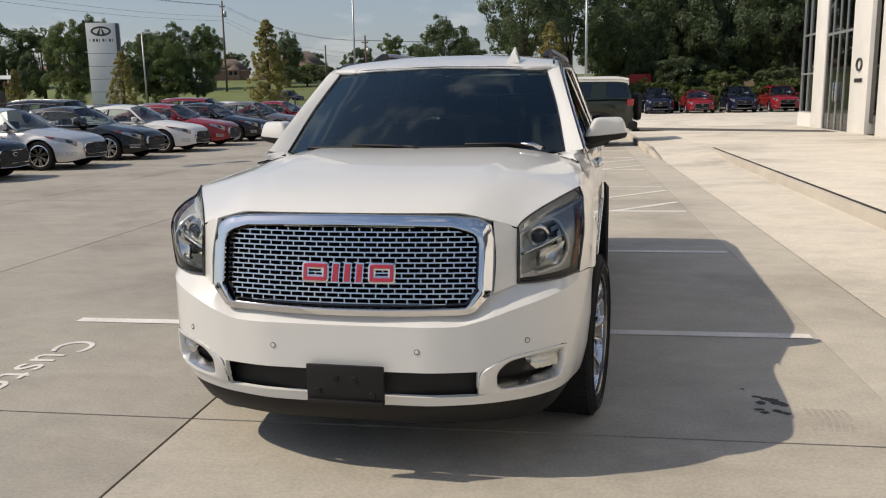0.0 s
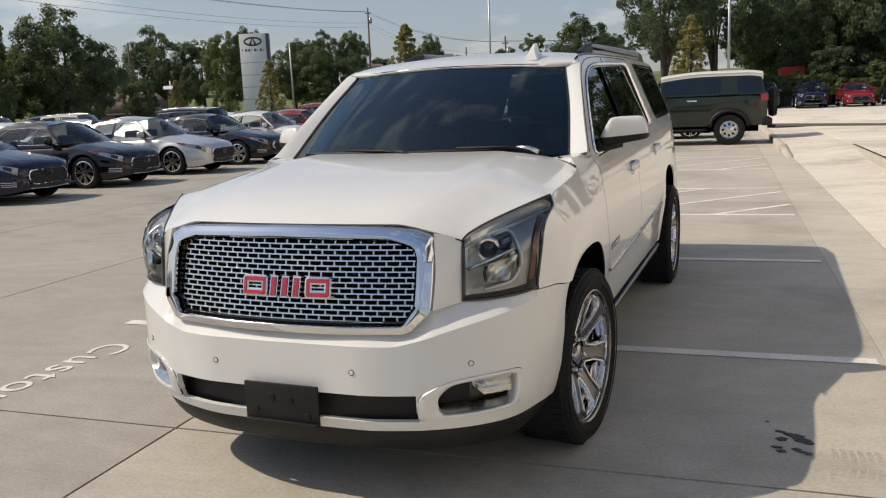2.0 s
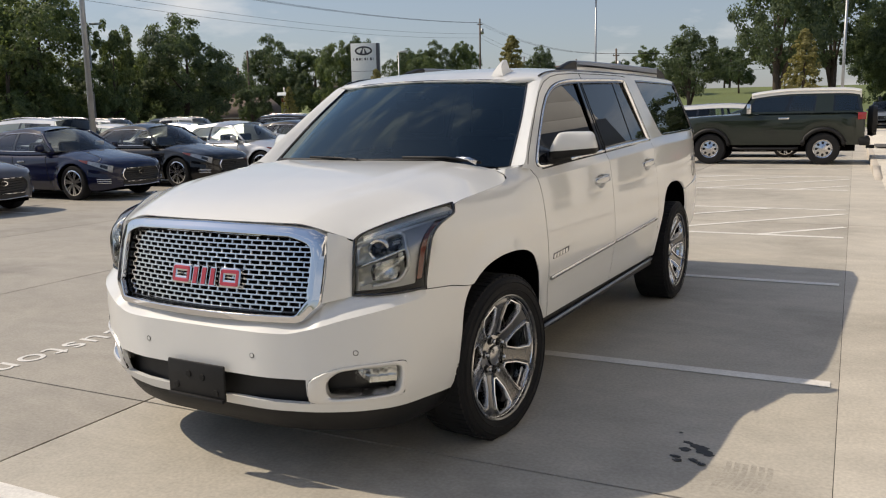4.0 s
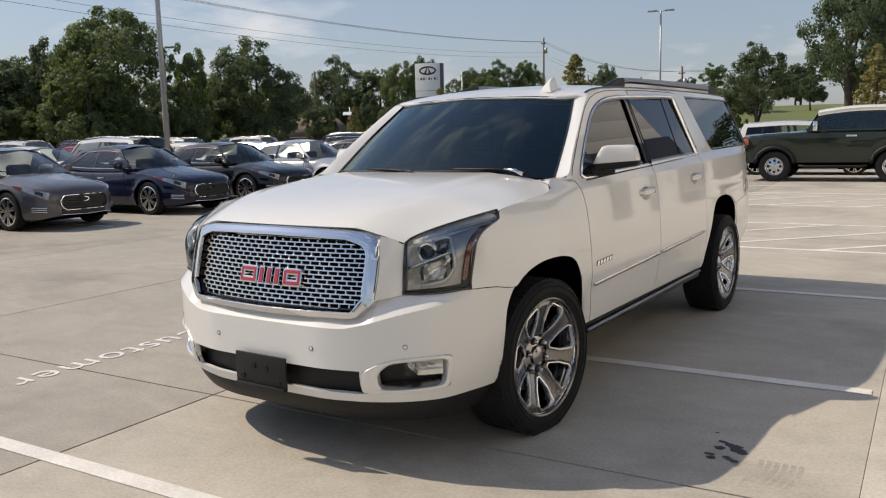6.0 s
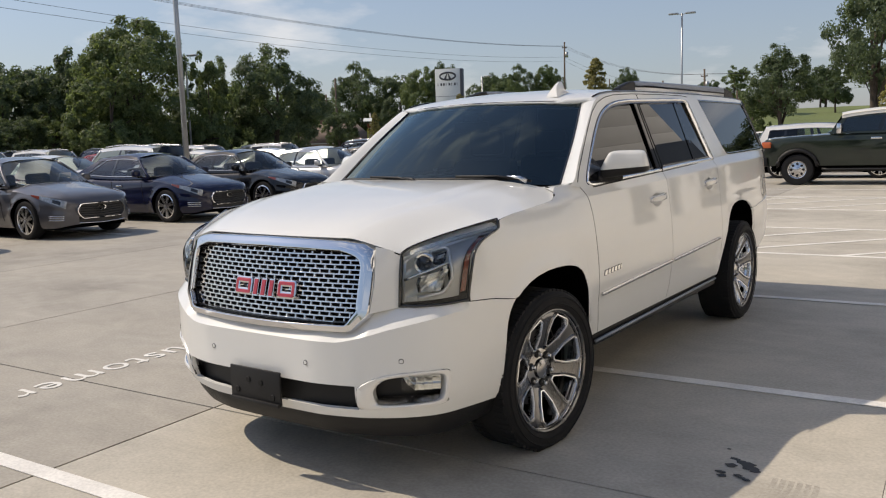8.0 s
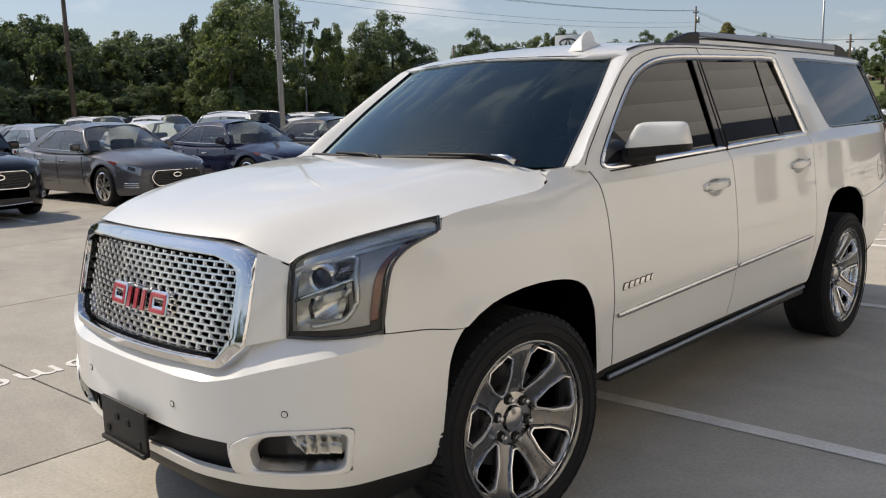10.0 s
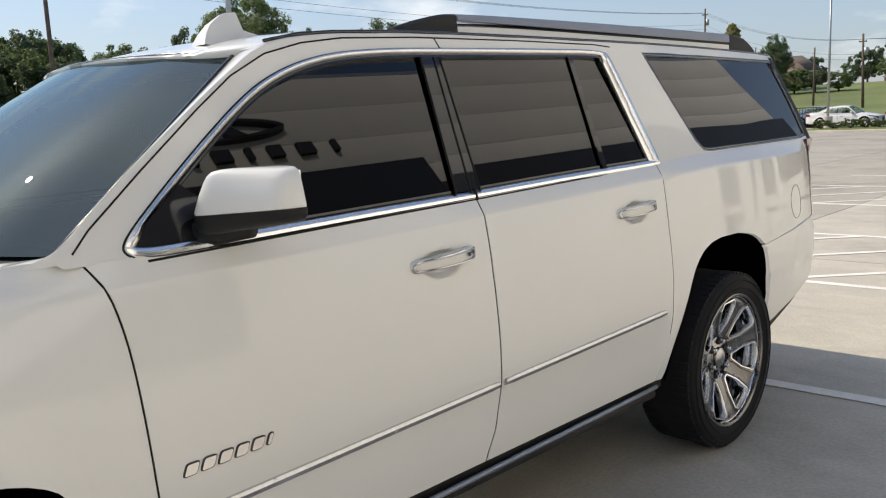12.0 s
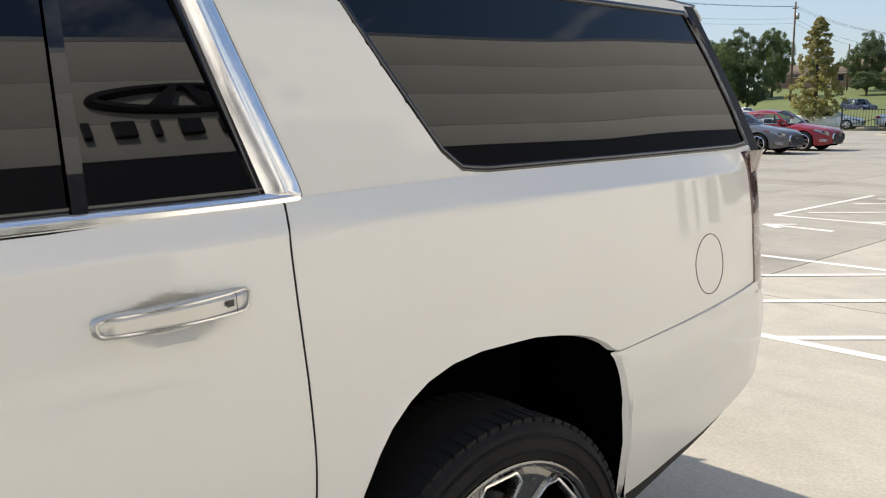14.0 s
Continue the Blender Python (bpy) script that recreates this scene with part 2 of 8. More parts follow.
def leafy(name, a, b_, rough=0.6):
    """Leaf colour that changes from leaf clump to leaf clump."""
    m, n, l, b = nodes_of(name)
    geo = n.new("ShaderNodeNewGeometry")
    cr = n.new("ShaderNodeValToRGB")
    cr.color_ramp.elements[0].color = (*a, 1)
    cr.color_ramp.elements[1].color = (*b_, 1)
    l.new(geo.outputs["Random Per Island"], cr.inputs["Fac"])
    l.new(cr.outputs["Color"], b.inputs["Base Color"])
    b.inputs["Roughness"].default_value = rough
    b.inputs["Specular IOR Level"].default_value = 0.3
    tl = n.new("ShaderNodeBsdfTranslucent")
    through_leaf = n.new("ShaderNodeMix")
    through_leaf.data_type, through_leaf.blend_type = "RGBA", "MULTIPLY"
    through_leaf.inputs["Factor"].default_value = 1.0
    through_leaf.inputs["B"].default_value = (2.0, 2.0, 1.3, 1)
    l.new(cr.outputs["Color"], through_leaf.inputs["A"])
    l.new(through_leaf.outputs["Result"], tl.inputs["Color"])
    mx = n.new("ShaderNodeMixShader")
    mx.inputs["Fac"].default_value = 0.38
    l.new(b.outputs["BSDF"], mx.inputs[1])
    l.new(tl.outputs["BSDF"], mx.inputs[2])
    l.new(mx.outputs["Shader"], n["Material Output"].inputs["Surface"])
    return m


LEAF_OAK = leafy("leaves_dark_green", (0.056, 0.082, 0.047), (0.120, 0.155, 0.081))
LEAF_MID = leafy("leaves_mid_green", (0.070, 0.100, 0.046), (0.155, 0.195, 0.085))
LEAF_CYPRESS = leafy("leaves_yellow_cypress", (0.15, 0.145, 0.055), (0.30, 0.27, 0.12))
LEAF_SHRUB = leafy("leaves_shrub", (0.045, 0.068, 0.024), (0.12, 0.15, 0.05))
BARK = mat("bark", (0.075, 0.058, 0.043), 0.95, vary=0.3, scale=3, fine=0.3, fine_scale=30, bump=0.6)
GRASS = mat("mown_grass", (0.135, 0.165, 0.052), 0.9, vary=0.25, scale=0.12, fine=0.3, fine_scale=14, bump=0.6)
ASPHALT = mat("asphalt_road", (0.25, 0.225, 0.19), 0.9, vary=0.15, scale=0.6, fine=0.2, fine_scale=60, bump=0.3)
BRICKWALL = mat("house_brick", (0.27, 0.17, 0.12), 0.9, vary=0.15, scale=1.0, fine=0.2, fine_scale=20)
SHINGLE = mat("roof_shingle", (0.17, 0.13, 0.105), 0.95, vary=0.2, scale=0.6, fine=0.2, fine_scale=12)
TRIMWHITE = mat("house_trim", (0.6, 0.57, 0.52), 0.7)
HOUSEGLASS = mat("house_window", (0.03, 0.035, 0.04), 0.1)
REDCLAD = mat("red_cladding", (0.5, 0.03, 0.03), 0.5, vary=0.08)
TANWALL = mat("tan_wall", (0.42, 0.34, 0.24), 0.85, vary=0.1)


# ---- mesh helpers ----
def spl(*pts):
    """Monotone cubic through (x, y) points."""
    xs = [p[0] for p in pts]
    ys = [p[1] for p in pts]
    d = [(ys[i + 1] - ys[i]) / (xs[i + 1] - xs[i]) for i in range(len(xs) - 1)]
    m = [d[0]] + [0.0 if d[i - 1] * d[i] <= 0 else 2 * d[i - 1] * d[i] / (d[i - 1] + d[i]) for i in range(1, len(d))] + [d[-1]]

    def f(x):
        if x <= xs[0]:
            return ys[0]
        if x >= xs[-1]:
            return ys[-1]
        i = 0
        while x > xs[i + 1]:
            i += 1
        h = xs[i + 1] - xs[i]
        t = (x - xs[i]) / h
        return ((1 + 2 * t) * (1 - t) ** 2 * ys[i] + t * (1 - t) ** 2 * h * m[i]
                + t * t * (3 - 2 * t) * ys[i + 1] + t * t * (t - 1) * h * m[i + 1])
    return f


def path3(*pts):
    """Smooth curve through 3D points, parameter 0..1 by length."""
    ls = [0.0]
    for a, b in zip(pts, pts[1:]):
        ls.append(ls[-1] + (Vector(b) - Vector(a)).length)
    fs = [spl(*[(s / ls[-1], p[k]) for s, p in zip(ls, pts)]) for k in range(3)]
    return lambda t: Vector((fs[0](t), fs[1](t), fs[2](t)))


def steps(n):
    return [i / n for i in range(n + 1)]


def sheet(f, us, vs, flip=False, drop=None):
    """Grid mesh of f(u, v); drop(centre) leaves out faces."""
    bm = bmesh.new()
    rows = [[bm.verts.new(f(u, v)) for v in vs] for u in us]
    for i in range(len(us) - 1):
        for j in range(len(vs) - 1):
            q = [rows[i][j], rows[i + 1][j], rows[i + 1][j + 1], rows[i][j + 1]]
            if drop and drop((q[0].co + q[1].co + q[2].co + q[3].co) / 4):
                continue
            bm.faces.new(q[::-1] if flip else q)
    bmesh.ops.remove_doubles(bm, verts=bm.verts, dist=0.0003)
    loose = [v for v in bm.verts if not v.link_faces]
    if loose:
        bmesh.ops.delete(bm, geom=loose, context="VERTS")
    return bm


def lip(bm, depth, centre):
    """Folds the open edges inwards, so that a panel has a visible thickness."""
    edges = [e for e in bm.edges if e.is_boundary]
    r = bmesh.ops.extrude_edge_only(bm, edges=edges)
    for v in [g for g in r["geom"] if isinstance(g, bmesh.types.BMVert)]:
        v.co += (Vector(centre) - v.co).normalized() * depth
    return bm


def coons(B, T, L, R, bulge=(0, 0, 0)):
    """Patch between four edge curves of 0..1."""
    c00, c10, c01, c11 = B(0), B(1), T(0), T(1)
    w = Vector(bulge)

    def f(u, v):
        p = B(u) * (1 - v) + T(u) * v + L(v) * (1 - u) + R(v) * u
        p -= c00 * (1 - u) * (1 - v) + c10 * u * (1 - v) + c01 * (1 - u) * v + c11 * u * v
        return p + w * (16 * u * (1 - u) * v * (1 - v))
    return f


def finish(bm, angle=35):
    for f in bm.faces:
        f.smooth = True
    for e in bm.edges:
        if len(e.link_faces) == 2 and e.calc_face_angle(0) > radians(angle):
            e.smooth = False


def flipped(bm):
    """The mirror image in x."""
    c = bm.copy()
    for v in c.verts:
        v.co.x = -v.co.x
    bmesh.ops.reverse_faces(c, faces=c.faces)
    return c


def part(name, bm, material, parent=None, label="", angle=35, flat=False):
    if not flat:
        finish(bm, angle)
    me = bpy.data.meshes.new(name)
    bm.to_mesh(me)
    bm.free()
    me.materials.append(material)
    ob = new(name, me)
    if parent is not None:
        ob.parent = parent
    if label:
        tagged(ob, label)
    return ob


def shared(name, me, parent, m=None):
    """One more object on the mesh me."""
    ob = new(name, me)
    ob.parent = parent
    if m is not None:
        ob.matrix_local = m
    return ob


def both(name, bm, material, parent, label=""):
    """A part and its mirror image on the other side."""
    other = flipped(bm)
    a = part(name, bm, material, parent, label)
    b = part(name, other, material, parent, label)
    return a, b


def thing(name, label, category, group="", m=None, kind=""):
    ob = new(name)
    ob.empty_display_size = 0.2
    if m is not None:
        ob.matrix_world = m
    return tagged(ob, label, category, group, kind)


def box(x0, y0, z0, x1, y1, z1, bevel=0.0, seg=2, bm=None):
    bm = bm or bmesh.new()
    r = bmesh.ops.create_cube(bm, size=1)
    for v in r["verts"]:
        v.co = Vector(((x0 + x1) / 2 + v.co.x * (x1 - x0), (y0 + y1) / 2 + v.co.y * (y1 - y0), (z0 + z1) / 2 + v.co.z * (z1 - z0)))
    if bevel:
        es = list({e for v in r["verts"] for e in v.link_edges})
        bmesh.ops.bevel(bm, geom=es, offset=bevel, segments=seg, affect="EDGES", profile=0.5)
    return bm


def tube(points, radius, sides=8, bm=None, cap=True):
    """Round bar along points; radius a number or one per point."""
    bm = bm or bmesh.new()
    pts = [Vector(p) for p in points]
    rs = radius if isinstance(radius, (list, tuple)) else [radius] * len(pts)
    rings = []
    for i, p in enumerate(pts):
        d = (pts[min(i + 1, len(pts) - 1)] - pts[max(i - 1, 0)]).normalized()
        a = d.cross(Vector((0, 0, 1)) if abs(d.z) < 0.9 else Vector((1, 0, 0))).normalized()
        b = d.cross(a)
        rings.append([bm.verts.new(p + (a * math.cos(k * math.tau / sides) + b * math.sin(k * math.tau / sides)) * rs[i]) for k in range(sides)])
    for r0, r1 in zip(rings, rings[1:]):
        for k in range(sides):
            bm.faces.new((r0[k], r1[k], r1[(k + 1) % sides], r0[(k + 1) % sides]))
    if cap:
        bm.faces.new(rings[0])
        bm.faces.new(rings[-1][::-1])
    return bm


def lathe(profile, n=48, bm=None, axis="x"):
    """Turns (along, radius) points round the x axis (or z)."""
    bm = bm or bmesh.new()
    rings = []
    for k in range(n):
        c, s = math.cos(k * math.tau / n), math.sin(k * math.tau / n)
        rings.append([bm.verts.new((a, r * c, r * s) if axis == "x" else (r * c, r * s, a)) for a, r in profile])
    for k in range(n):
        r0, r1 = rings[k], rings[(k + 1) % n]
        for j in range(len(profile) - 1):
            bm.faces.new((r0[j], r0[j + 1], r1[j + 1], r1[j]))
    bmesh.ops.remove_doubles(bm, verts=bm.verts, dist=0.0002)
    bmesh.ops.recalc_face_normals(bm, faces=bm.faces)
    return bm


def inside(poly, x, y):
    hit = False
    for i in range(len(poly)):
        (x0, y0), (x1, y1) = poly[i - 1], poly[i]
        if (y0 > y) != (y1 > y) and x < (x1 - x0) * (y - y0) / (y1 - y0) + x0:
            hit = not hit
    return hit


def dense(poly, step):
    """A closed outline with a point at least every step."""
    out = []
    for i, a in enumerate(poly):
        b = poly[(i + 1) % len(poly)]
        n = max(1, round(math.dist(a, b) / step))
        out += [(a[0] + (b[0] - a[0]) * k / n, a[1] + (b[1] - a[1]) * k / n) for k in range(n)]
    return out


def rounded(poly, r, n=5):
    """A closed outline with its corners rounded."""
    out = []
    for i, p in enumerate(poly):
        p, a, b = Vector(p), Vector(poly[i - 1]), Vector(poly[(i + 1) % len(poly)])
        da, db = (a - p), (b - p)
        ra = min(r, da.length * 0.45)
        rb = min(r, db.length * 0.45)
        s, e = p + da.normalized() * ra, p + db.normalized() * rb
        for k in range(n + 1):
            t = k / n
            q = s * (1 - t) ** 2 + p * 2 * t * (1 - t) + e * t * t
            out.append((q.x, q.y))
    return out


def offset_outline(poly, d):
    """The outline moved inwards by d (a number or a function of the point)."""
    area = sum(poly[i - 1][0] * poly[i][1] - poly[i][0] * poly[i - 1][1] for i in range(len(poly)))
    sgn = 1 if area > 0 else -1
    out = []
    for i, p in enumerate(poly):
        a, b = Vector(poly[i - 1]), Vector(poly[(i + 1) % len(poly)])
        p = Vector(p)
        e0, e1 = (p - a), (b - p)
        if e0.length < 1e-9 or e1.length < 1e-9:
            e0 = e1 = b - a
        n0, n1 = Vector((-e0.y, e0.x)).normalized(), Vector((-e1.y, e1.x)).normalized()
        nn = (n0 + n1)
        nn = nn.normalized() if nn.length > 1e-6 else n0
        k = 1 / max(0.5, nn.dot(n0))
        dd = d(p.x, p.y) if callable(d) else d
        q = p + nn * (dd * k * sgn)
        out.append((q.x, q.y))
    return out


def ring(poly, width, surf, proud=0.006, under=0.01, inner_under=None, levels=None):
    """A raised trim frame: outline poly, mapped by surf(a, b, height) onto a surface."""
    bm = bmesh.new()
    w = width if callable(width) else (lambda x, y: width)
    levels = levels or [(0.0, -under), (0.0, proud * 0.4), (0.18, proud), (0.82, proud), (1.0, proud * 0.3), (1.0, -(inner_under or under))]
    rows = []
    for f, h in levels:
        o = offset_outline(poly, lambda x, y: w(x, y) * f)
        rows.append([bm.verts.new(surf(a, b, h)) for a, b in o])
    n = len(poly)
    for r0, r1 in zip(rows, rows[1:]):
        for k in range(n):
            bm.faces.new((r0[k], r0[(k + 1) % n], r1[(k + 1) % n], r1[k]))
    bmesh.ops.recalc_face_normals(bm, faces=bm.faces)
    return bm


def fill(poly, surf, h=0.0):
    """One flat face inside an outline, mapped by surf."""
    bm = bmesh.new()
    bm.faces.new([bm.verts.new(surf(a, b, h)) for a, b in poly])
    bmesh.ops.triangulate(bm, faces=bm.faces, quad_method="BEAUTY", ngon_method="EAR_CLIP")
    return bm


def prism(poly, h, place=None):
    """A plate of thickness h with the outline poly in x, y; place maps (x, y, z)."""
    bm = bmesh.new()
    a = [bm.verts.new((x, y, 0)) for x, y in poly]
    b = [bm.verts.new((x, y, h)) for x, y in poly]
    bm.faces.new(a[::-1])
    bm.faces.new(b)
    for k in range(len(poly)):
        bm.faces.new((a[k], a[(k + 1) % len(poly)], b[(k + 1) % len(poly)], b[k]))
    bmesh.ops.recalc_face_normals(bm, faces=bm.faces)
    if place:
        for v in bm.verts:
            v.co = place(v.co.x, v.co.y, v.co.z)
    return bm

# ---- ground, paving, kerbs, markings ----
LOT_TURN = radians(3.05)
LOT = Matrix.Translation((2.33, 2.425, 0)) @ Matrix.Rotation(LOT_TURN, 4, "Z")


def lot(u, v, z=0.0):
    return LOT @ Vector((u, v, z))


def lot_pose(u, v, z=0.0, turn=0.0):
    return LOT @ pose(u, v, z, 0, 0, turn)


def lot_box(u0, v0, z0, u1, v1, z1, bevel=0.0):
    bm = box(u0, v0, z0, u1, v1, z1, bevel)
    bm.transform(LOT)
    return bm


def height(u, v):
    """The land: level in the lot, a low rise beyond the road."""
    d = max(0.0, (v - 84 - 0.15 * u) / 60)
    e = max(0.0, (-u - 75) / 80)
    return -0.12 + 5.0 * min(1, d) ** 1.2 + 2.0 * min(1, e) ** 1.3


us = [-900, -500, -300, -200, -160, -130, -110, -95, -85, -75, -65, -55, -45, -35, -25, -15, -5, 5, 15, 25, 40, 60, 90, 140, 220, 400, 900]
vs = [-900, -400, -200, -100, -50, -20, 0, 20, 40, 60, 70, 78, 84, 90, 96, 102, 110, 118, 126, 134, 142, 150, 170, 200, 260, 400, 900]
ground = part("ground", sheet(lambda u, v: lot(u, v, height(u, v)), us, vs), GRASS)
tagged(ground, "green mown grass land rising gently beyond the lot", "ground", kind="structure")

JU, JV = 3.47, 8.7
pavement = thing("pavement", "weathered grey-beige concrete lot cast in large slabs", "pavement", kind="structure")
part("joint_bed", lot_box(-58.0, -42.0, -0.30, 0.62, 57.0, -0.012), JOINTDARK, pavement)
slab_mesh = bpy.data.meshes.new("slab")
bm = box(0, 0, -0.2, JU - 0.015, JV - 0.015, 0.0)
bm.to_mesh(slab_mesh)
bm.free()
slab_mesh.materials.append(LOTCONCRETE)
# the slab column beside the gutter has a paler tone
paler_mesh = slab_mesh.copy()
paler_mesh.materials.clear()
paler_mesh.materials.append(PALERLOT)
for i in range(17):
    for j in range(11):
        u0 = 0.05 - (i + 1) * JU
        v0 = -1.72 + (j - 4) * JV
        shared("slab", paler_mesh if i == 0 else slab_mesh, pavement, LOT @ pose(u0 + 0.0075, v0 + 0.0075, 0))
gut_mesh = bpy.data.meshes.new("gutter_slab")
bm = box(0, 0, -0.2, 0.572, JV - 0.010, 0.0)
bm.to_mesh(gut_mesh)
bm.free()
gut_mesh.materials.append(GUTTERCONCRETE)
for j in range(11):
    shared("gutter_slab", gut_mesh, pavement, LOT @ pose(0.0455, -1.72 + (j - 4) * JV + 0.005, 0))

# sloped apron, raised walk with kerb, dark joint along its edge
WALK_Z = 0.19


def apron(u, v):
    rise = min(1, max(0, (v - 14.6) / 2.2))
    far = min(1, max(0, (v - 12.5) / 3.0))
    s = max(0.0, (u - 0.62) / 1.26)
    return lot(u, v, 0.004 + 0.14 * rise * (1 - s) + (0.035 + far * (WALK_Z - 0.045)) * s ** 1.2)


walk_part = thing("walkway", "pale cream concrete walk along the showroom", "pavement", kind="structure")
part("apron", sheet(apron, [0.617 + 0.158 * k for k in range(9)], [-42 + 0.75 * k for k in range(95)]), APRONCONCRETE, walk_part)
part("walk_slab", lot_box(1.985, -42, -0.2, 7.2, 28.6, WALK_Z, 0.008), PALECONCRETE, walk_part)
part("walk_slab", lot_box(1.88, 15.7, -0.2, 7.2, 28.6, WALK_Z - 0.004, 0.008), PALECONCRETE, walk_part)
part("forecourt", lot_box(0.62, 28.62, -0.2, 30.0, 57.0, 0.12, 0.01), PALECONCRETE, walk_part)
part("drive_strip", prism([(0.7, 25.7), (6.9, 22.6), (6.9, 23.9), (0.7, 28.2)], 0.004, lambda x, y, z: lot(x, y, WALK_Z + 0.001 + z)), DRIVEDARK, walk_part, "dark paved strip across the walk")
ramp = bmesh.new()
ra = [ramp.verts.new(lot(u, v, z)) for u, v, z in ((0.47, 14.4, -0.02), (0.64, 14.4, -0.02), (0.64, 16.9, -0.02), (0.47, 16.9, -0.02), (0.49, 14.4, 0.0), (0.64, 14.4, 0.006), (0.64, 16.9, 0.15), (0.49, 16.9, 0.145))]
for q in ((0, 3, 2, 1), (4, 5, 6, 7), (0, 1, 5, 4), (2, 3, 7, 6), (3, 0, 4, 7), (1, 2, 6, 5)):
    ramp.faces.new([ra[i] for i in q])
part("kerb_ramp", ramp, KERBMAT, walk_part)
part("lot_kerb", lot_box(0.47, 16.9, -0.2, 0.625, 57, 0.145, 0.02), KERBMAT, walk_part)
part("kerb", lot_box(1.872, -42, -0.2, 1.945, 15.68, WALK_Z, 0.012), KERBMAT, walk_part)
part("expansion_joint", lot_box(1.945, -42, 0.0, 1.985, 15.68, WALK_Z + 0.006), JOINTDARK, walk_part)

# bay lines
LINES = []


def line(name, u0, v0, u1, v1, w=0.10):
    LINES.append(name)
    lift = 0.0012 + 0.0007 * (len(LINES) % 5)
    a, b = Vector((u0, v0)), Vector((u1, v1))
    d = (b - a).normalized()
    n = Vector((-d.y, d.x)) * w / 2
    o = part(name, prism([tuple(a - n), tuple(b - n), tuple(b + n), tuple(a + n)], 0.003, lambda x, y, z: lot(x, y, z + lift)), MARKWHITE, markings)
    return o


markings = thing("bay_markings", "worn white painted parking bay lines and stencilled word", "road marking", kind="structure")
for v in (-2.87 * 2, -2.8, 0.0, 2.9, 5.80):
    line("bay_line", -5.1, v, 0.0, v)
for v in (8.70, 15.1, 17.6, 23.2):
    line("bay_line", -5.1, v, 0.0, v)
line("bay_line", -5.35, 11.95, 0.0, 11.95)
# hatched aisles, cut at 45 degrees
for lo, hi, cs in ((5.80, 8.70, (6.75, 8.2, 9.7, 11.15, 12.6)), (11.95, 15.1, (12.9, 14.5, 16.1, 17.6, 19.2))):
    for c in cs:
        u0, u1 = max(-5.1, lo - c), min(0.0, hi - c)
        if u1 > u0 + 0.2:
            line("hatch_line", u0, u0 + c, u1, u1 + c, 0.09)
line("hatch_line", -5.35, 12.0, -5.35, 15.6, 0.09)
# worn arrow at the row's end
line("arrow_shaft", -4.9, 10.95, -4.1, 10.88, 0.12)
line("arrow_barb", -5.0, 10.95, -4.7, 11.2, 0.09)
line("arrow_barb", -5.0, 10.95, -4.7, 10.72, 0.09)
for k in range(14):
    line("bay_line", -17.9, -4.2 + 2.96 * k, -12.6, -4.2 + 2.96 * k)
# stencilled word, read from the building side
font = bpy.data.curves.new("word", "FONT")
font.body = "Customer"
font.size = 0.36
font.extrude = 0.0015
font.space_character = 1.12
word = new("word_customer", font)
bpy.context.view_layer.update()
me = bpy.data.meshes.new_from_object(word.evaluated_get(bpy.context.evaluated_depsgraph_get()))
bpy.data.objects.remove(word)
word = new("stencilled_word", me)
me.materials.append(MARKWHITE)
word.parent = markings
xs = [v.co.x for v in me.vertices]
word.matrix_local = LOT @ Matrix.Translation((-4.86, -0.50, 0.0035)) @ Matrix.Rotation(radians(-90), 4, "Z") @ Matrix.Diagonal((1.63 / (max(xs) - min(xs)), 1, 1, 1))
# oil spots by the front wheel
OILS = ((1.813, 1.262, 0.015, 1.5), (1.855, 1.235, 0.022, 1.3), (1.885, 1.215, 0.028, 1.2), (1.905, 1.18, 0.030, 1.2), (1.93, 1.155, 0.020, 1.1), (1.822, 1.172, 0.021, 1.2), (1.803, 1.075, 0.013, 1.9), (1.820, 1.036, 0.014, 1.5), (1.882, 1.068, 0.013, 1.5), (1.905, 1.05, 0.010, 1.6), (1.926, 1.036, 0.013, 1.3), (1.76, 1.36, 0.008, 1.2))


def tread_strip(k):
    """One bent rib of the tread print, seen from above."""
    x0 = 2.0 + 0.034 * k
    ys = [0.85 + 0.28 * j / 6 for j in range(7)]
    bow = [x0 + 0.022 * math.sin((y - 0.85) / 0.28 * 2.4) for y in ys]
    return [(x, y) for x, y in zip(bow, ys)] + [(x + 0.024, y) for x, y in zip(bow[::-1], ys[::-1])]


random.seed(4)
for lift, (x, y, r, w) in enumerate(OILS):
    ph = [random.uniform(0, math.tau) for _ in range(3)]
    o = [(x + r * w * (1 + 0.16 * math.sin(3 * a + ph[0]) + 0.10 * math.sin(5 * a + ph[1])) * math.cos(a), y + r * (1 + 0.16 * math.sin(2 * a + ph[2]) + 0.10 * math.sin(5 * a + ph[0])) * math.sin(a)) for a in [k * math.tau / 22 for k in range(22)]]
    tagged(part("oil_spot", prism(o, 0.001, lambda px, py, z, lift=lift: Vector((px, py, z + 0.0008 + 0.0004 * lift))), STAIN), "small dark oil spot on the concrete", "stain", "oil spots")
# faint tread print of a turned wheel
print_mark = thing("tyre_print", "faint grey tyre tread print on pale concrete", "stain")
for k in range(6):
    part("tread_mark", prism(tread_strip(k), 0.0002, lambda px, py, z: Vector((px, py, z + 0.0004))), SCUFF, print_mark)

# ---- showroom ----
FU = 7.15
showroom = thing("showroom", "tall ivory-panelled dealership building with dark glazing", "building")
TOP = 11.12


def facade_strip(z0, z1, v0, v1, name="facade_panel", depth=0.3, material=IVORY):
    part(name, lot_box(FU, v0, z0, FU + depth, v1, z1, 0.003), material, showroom)


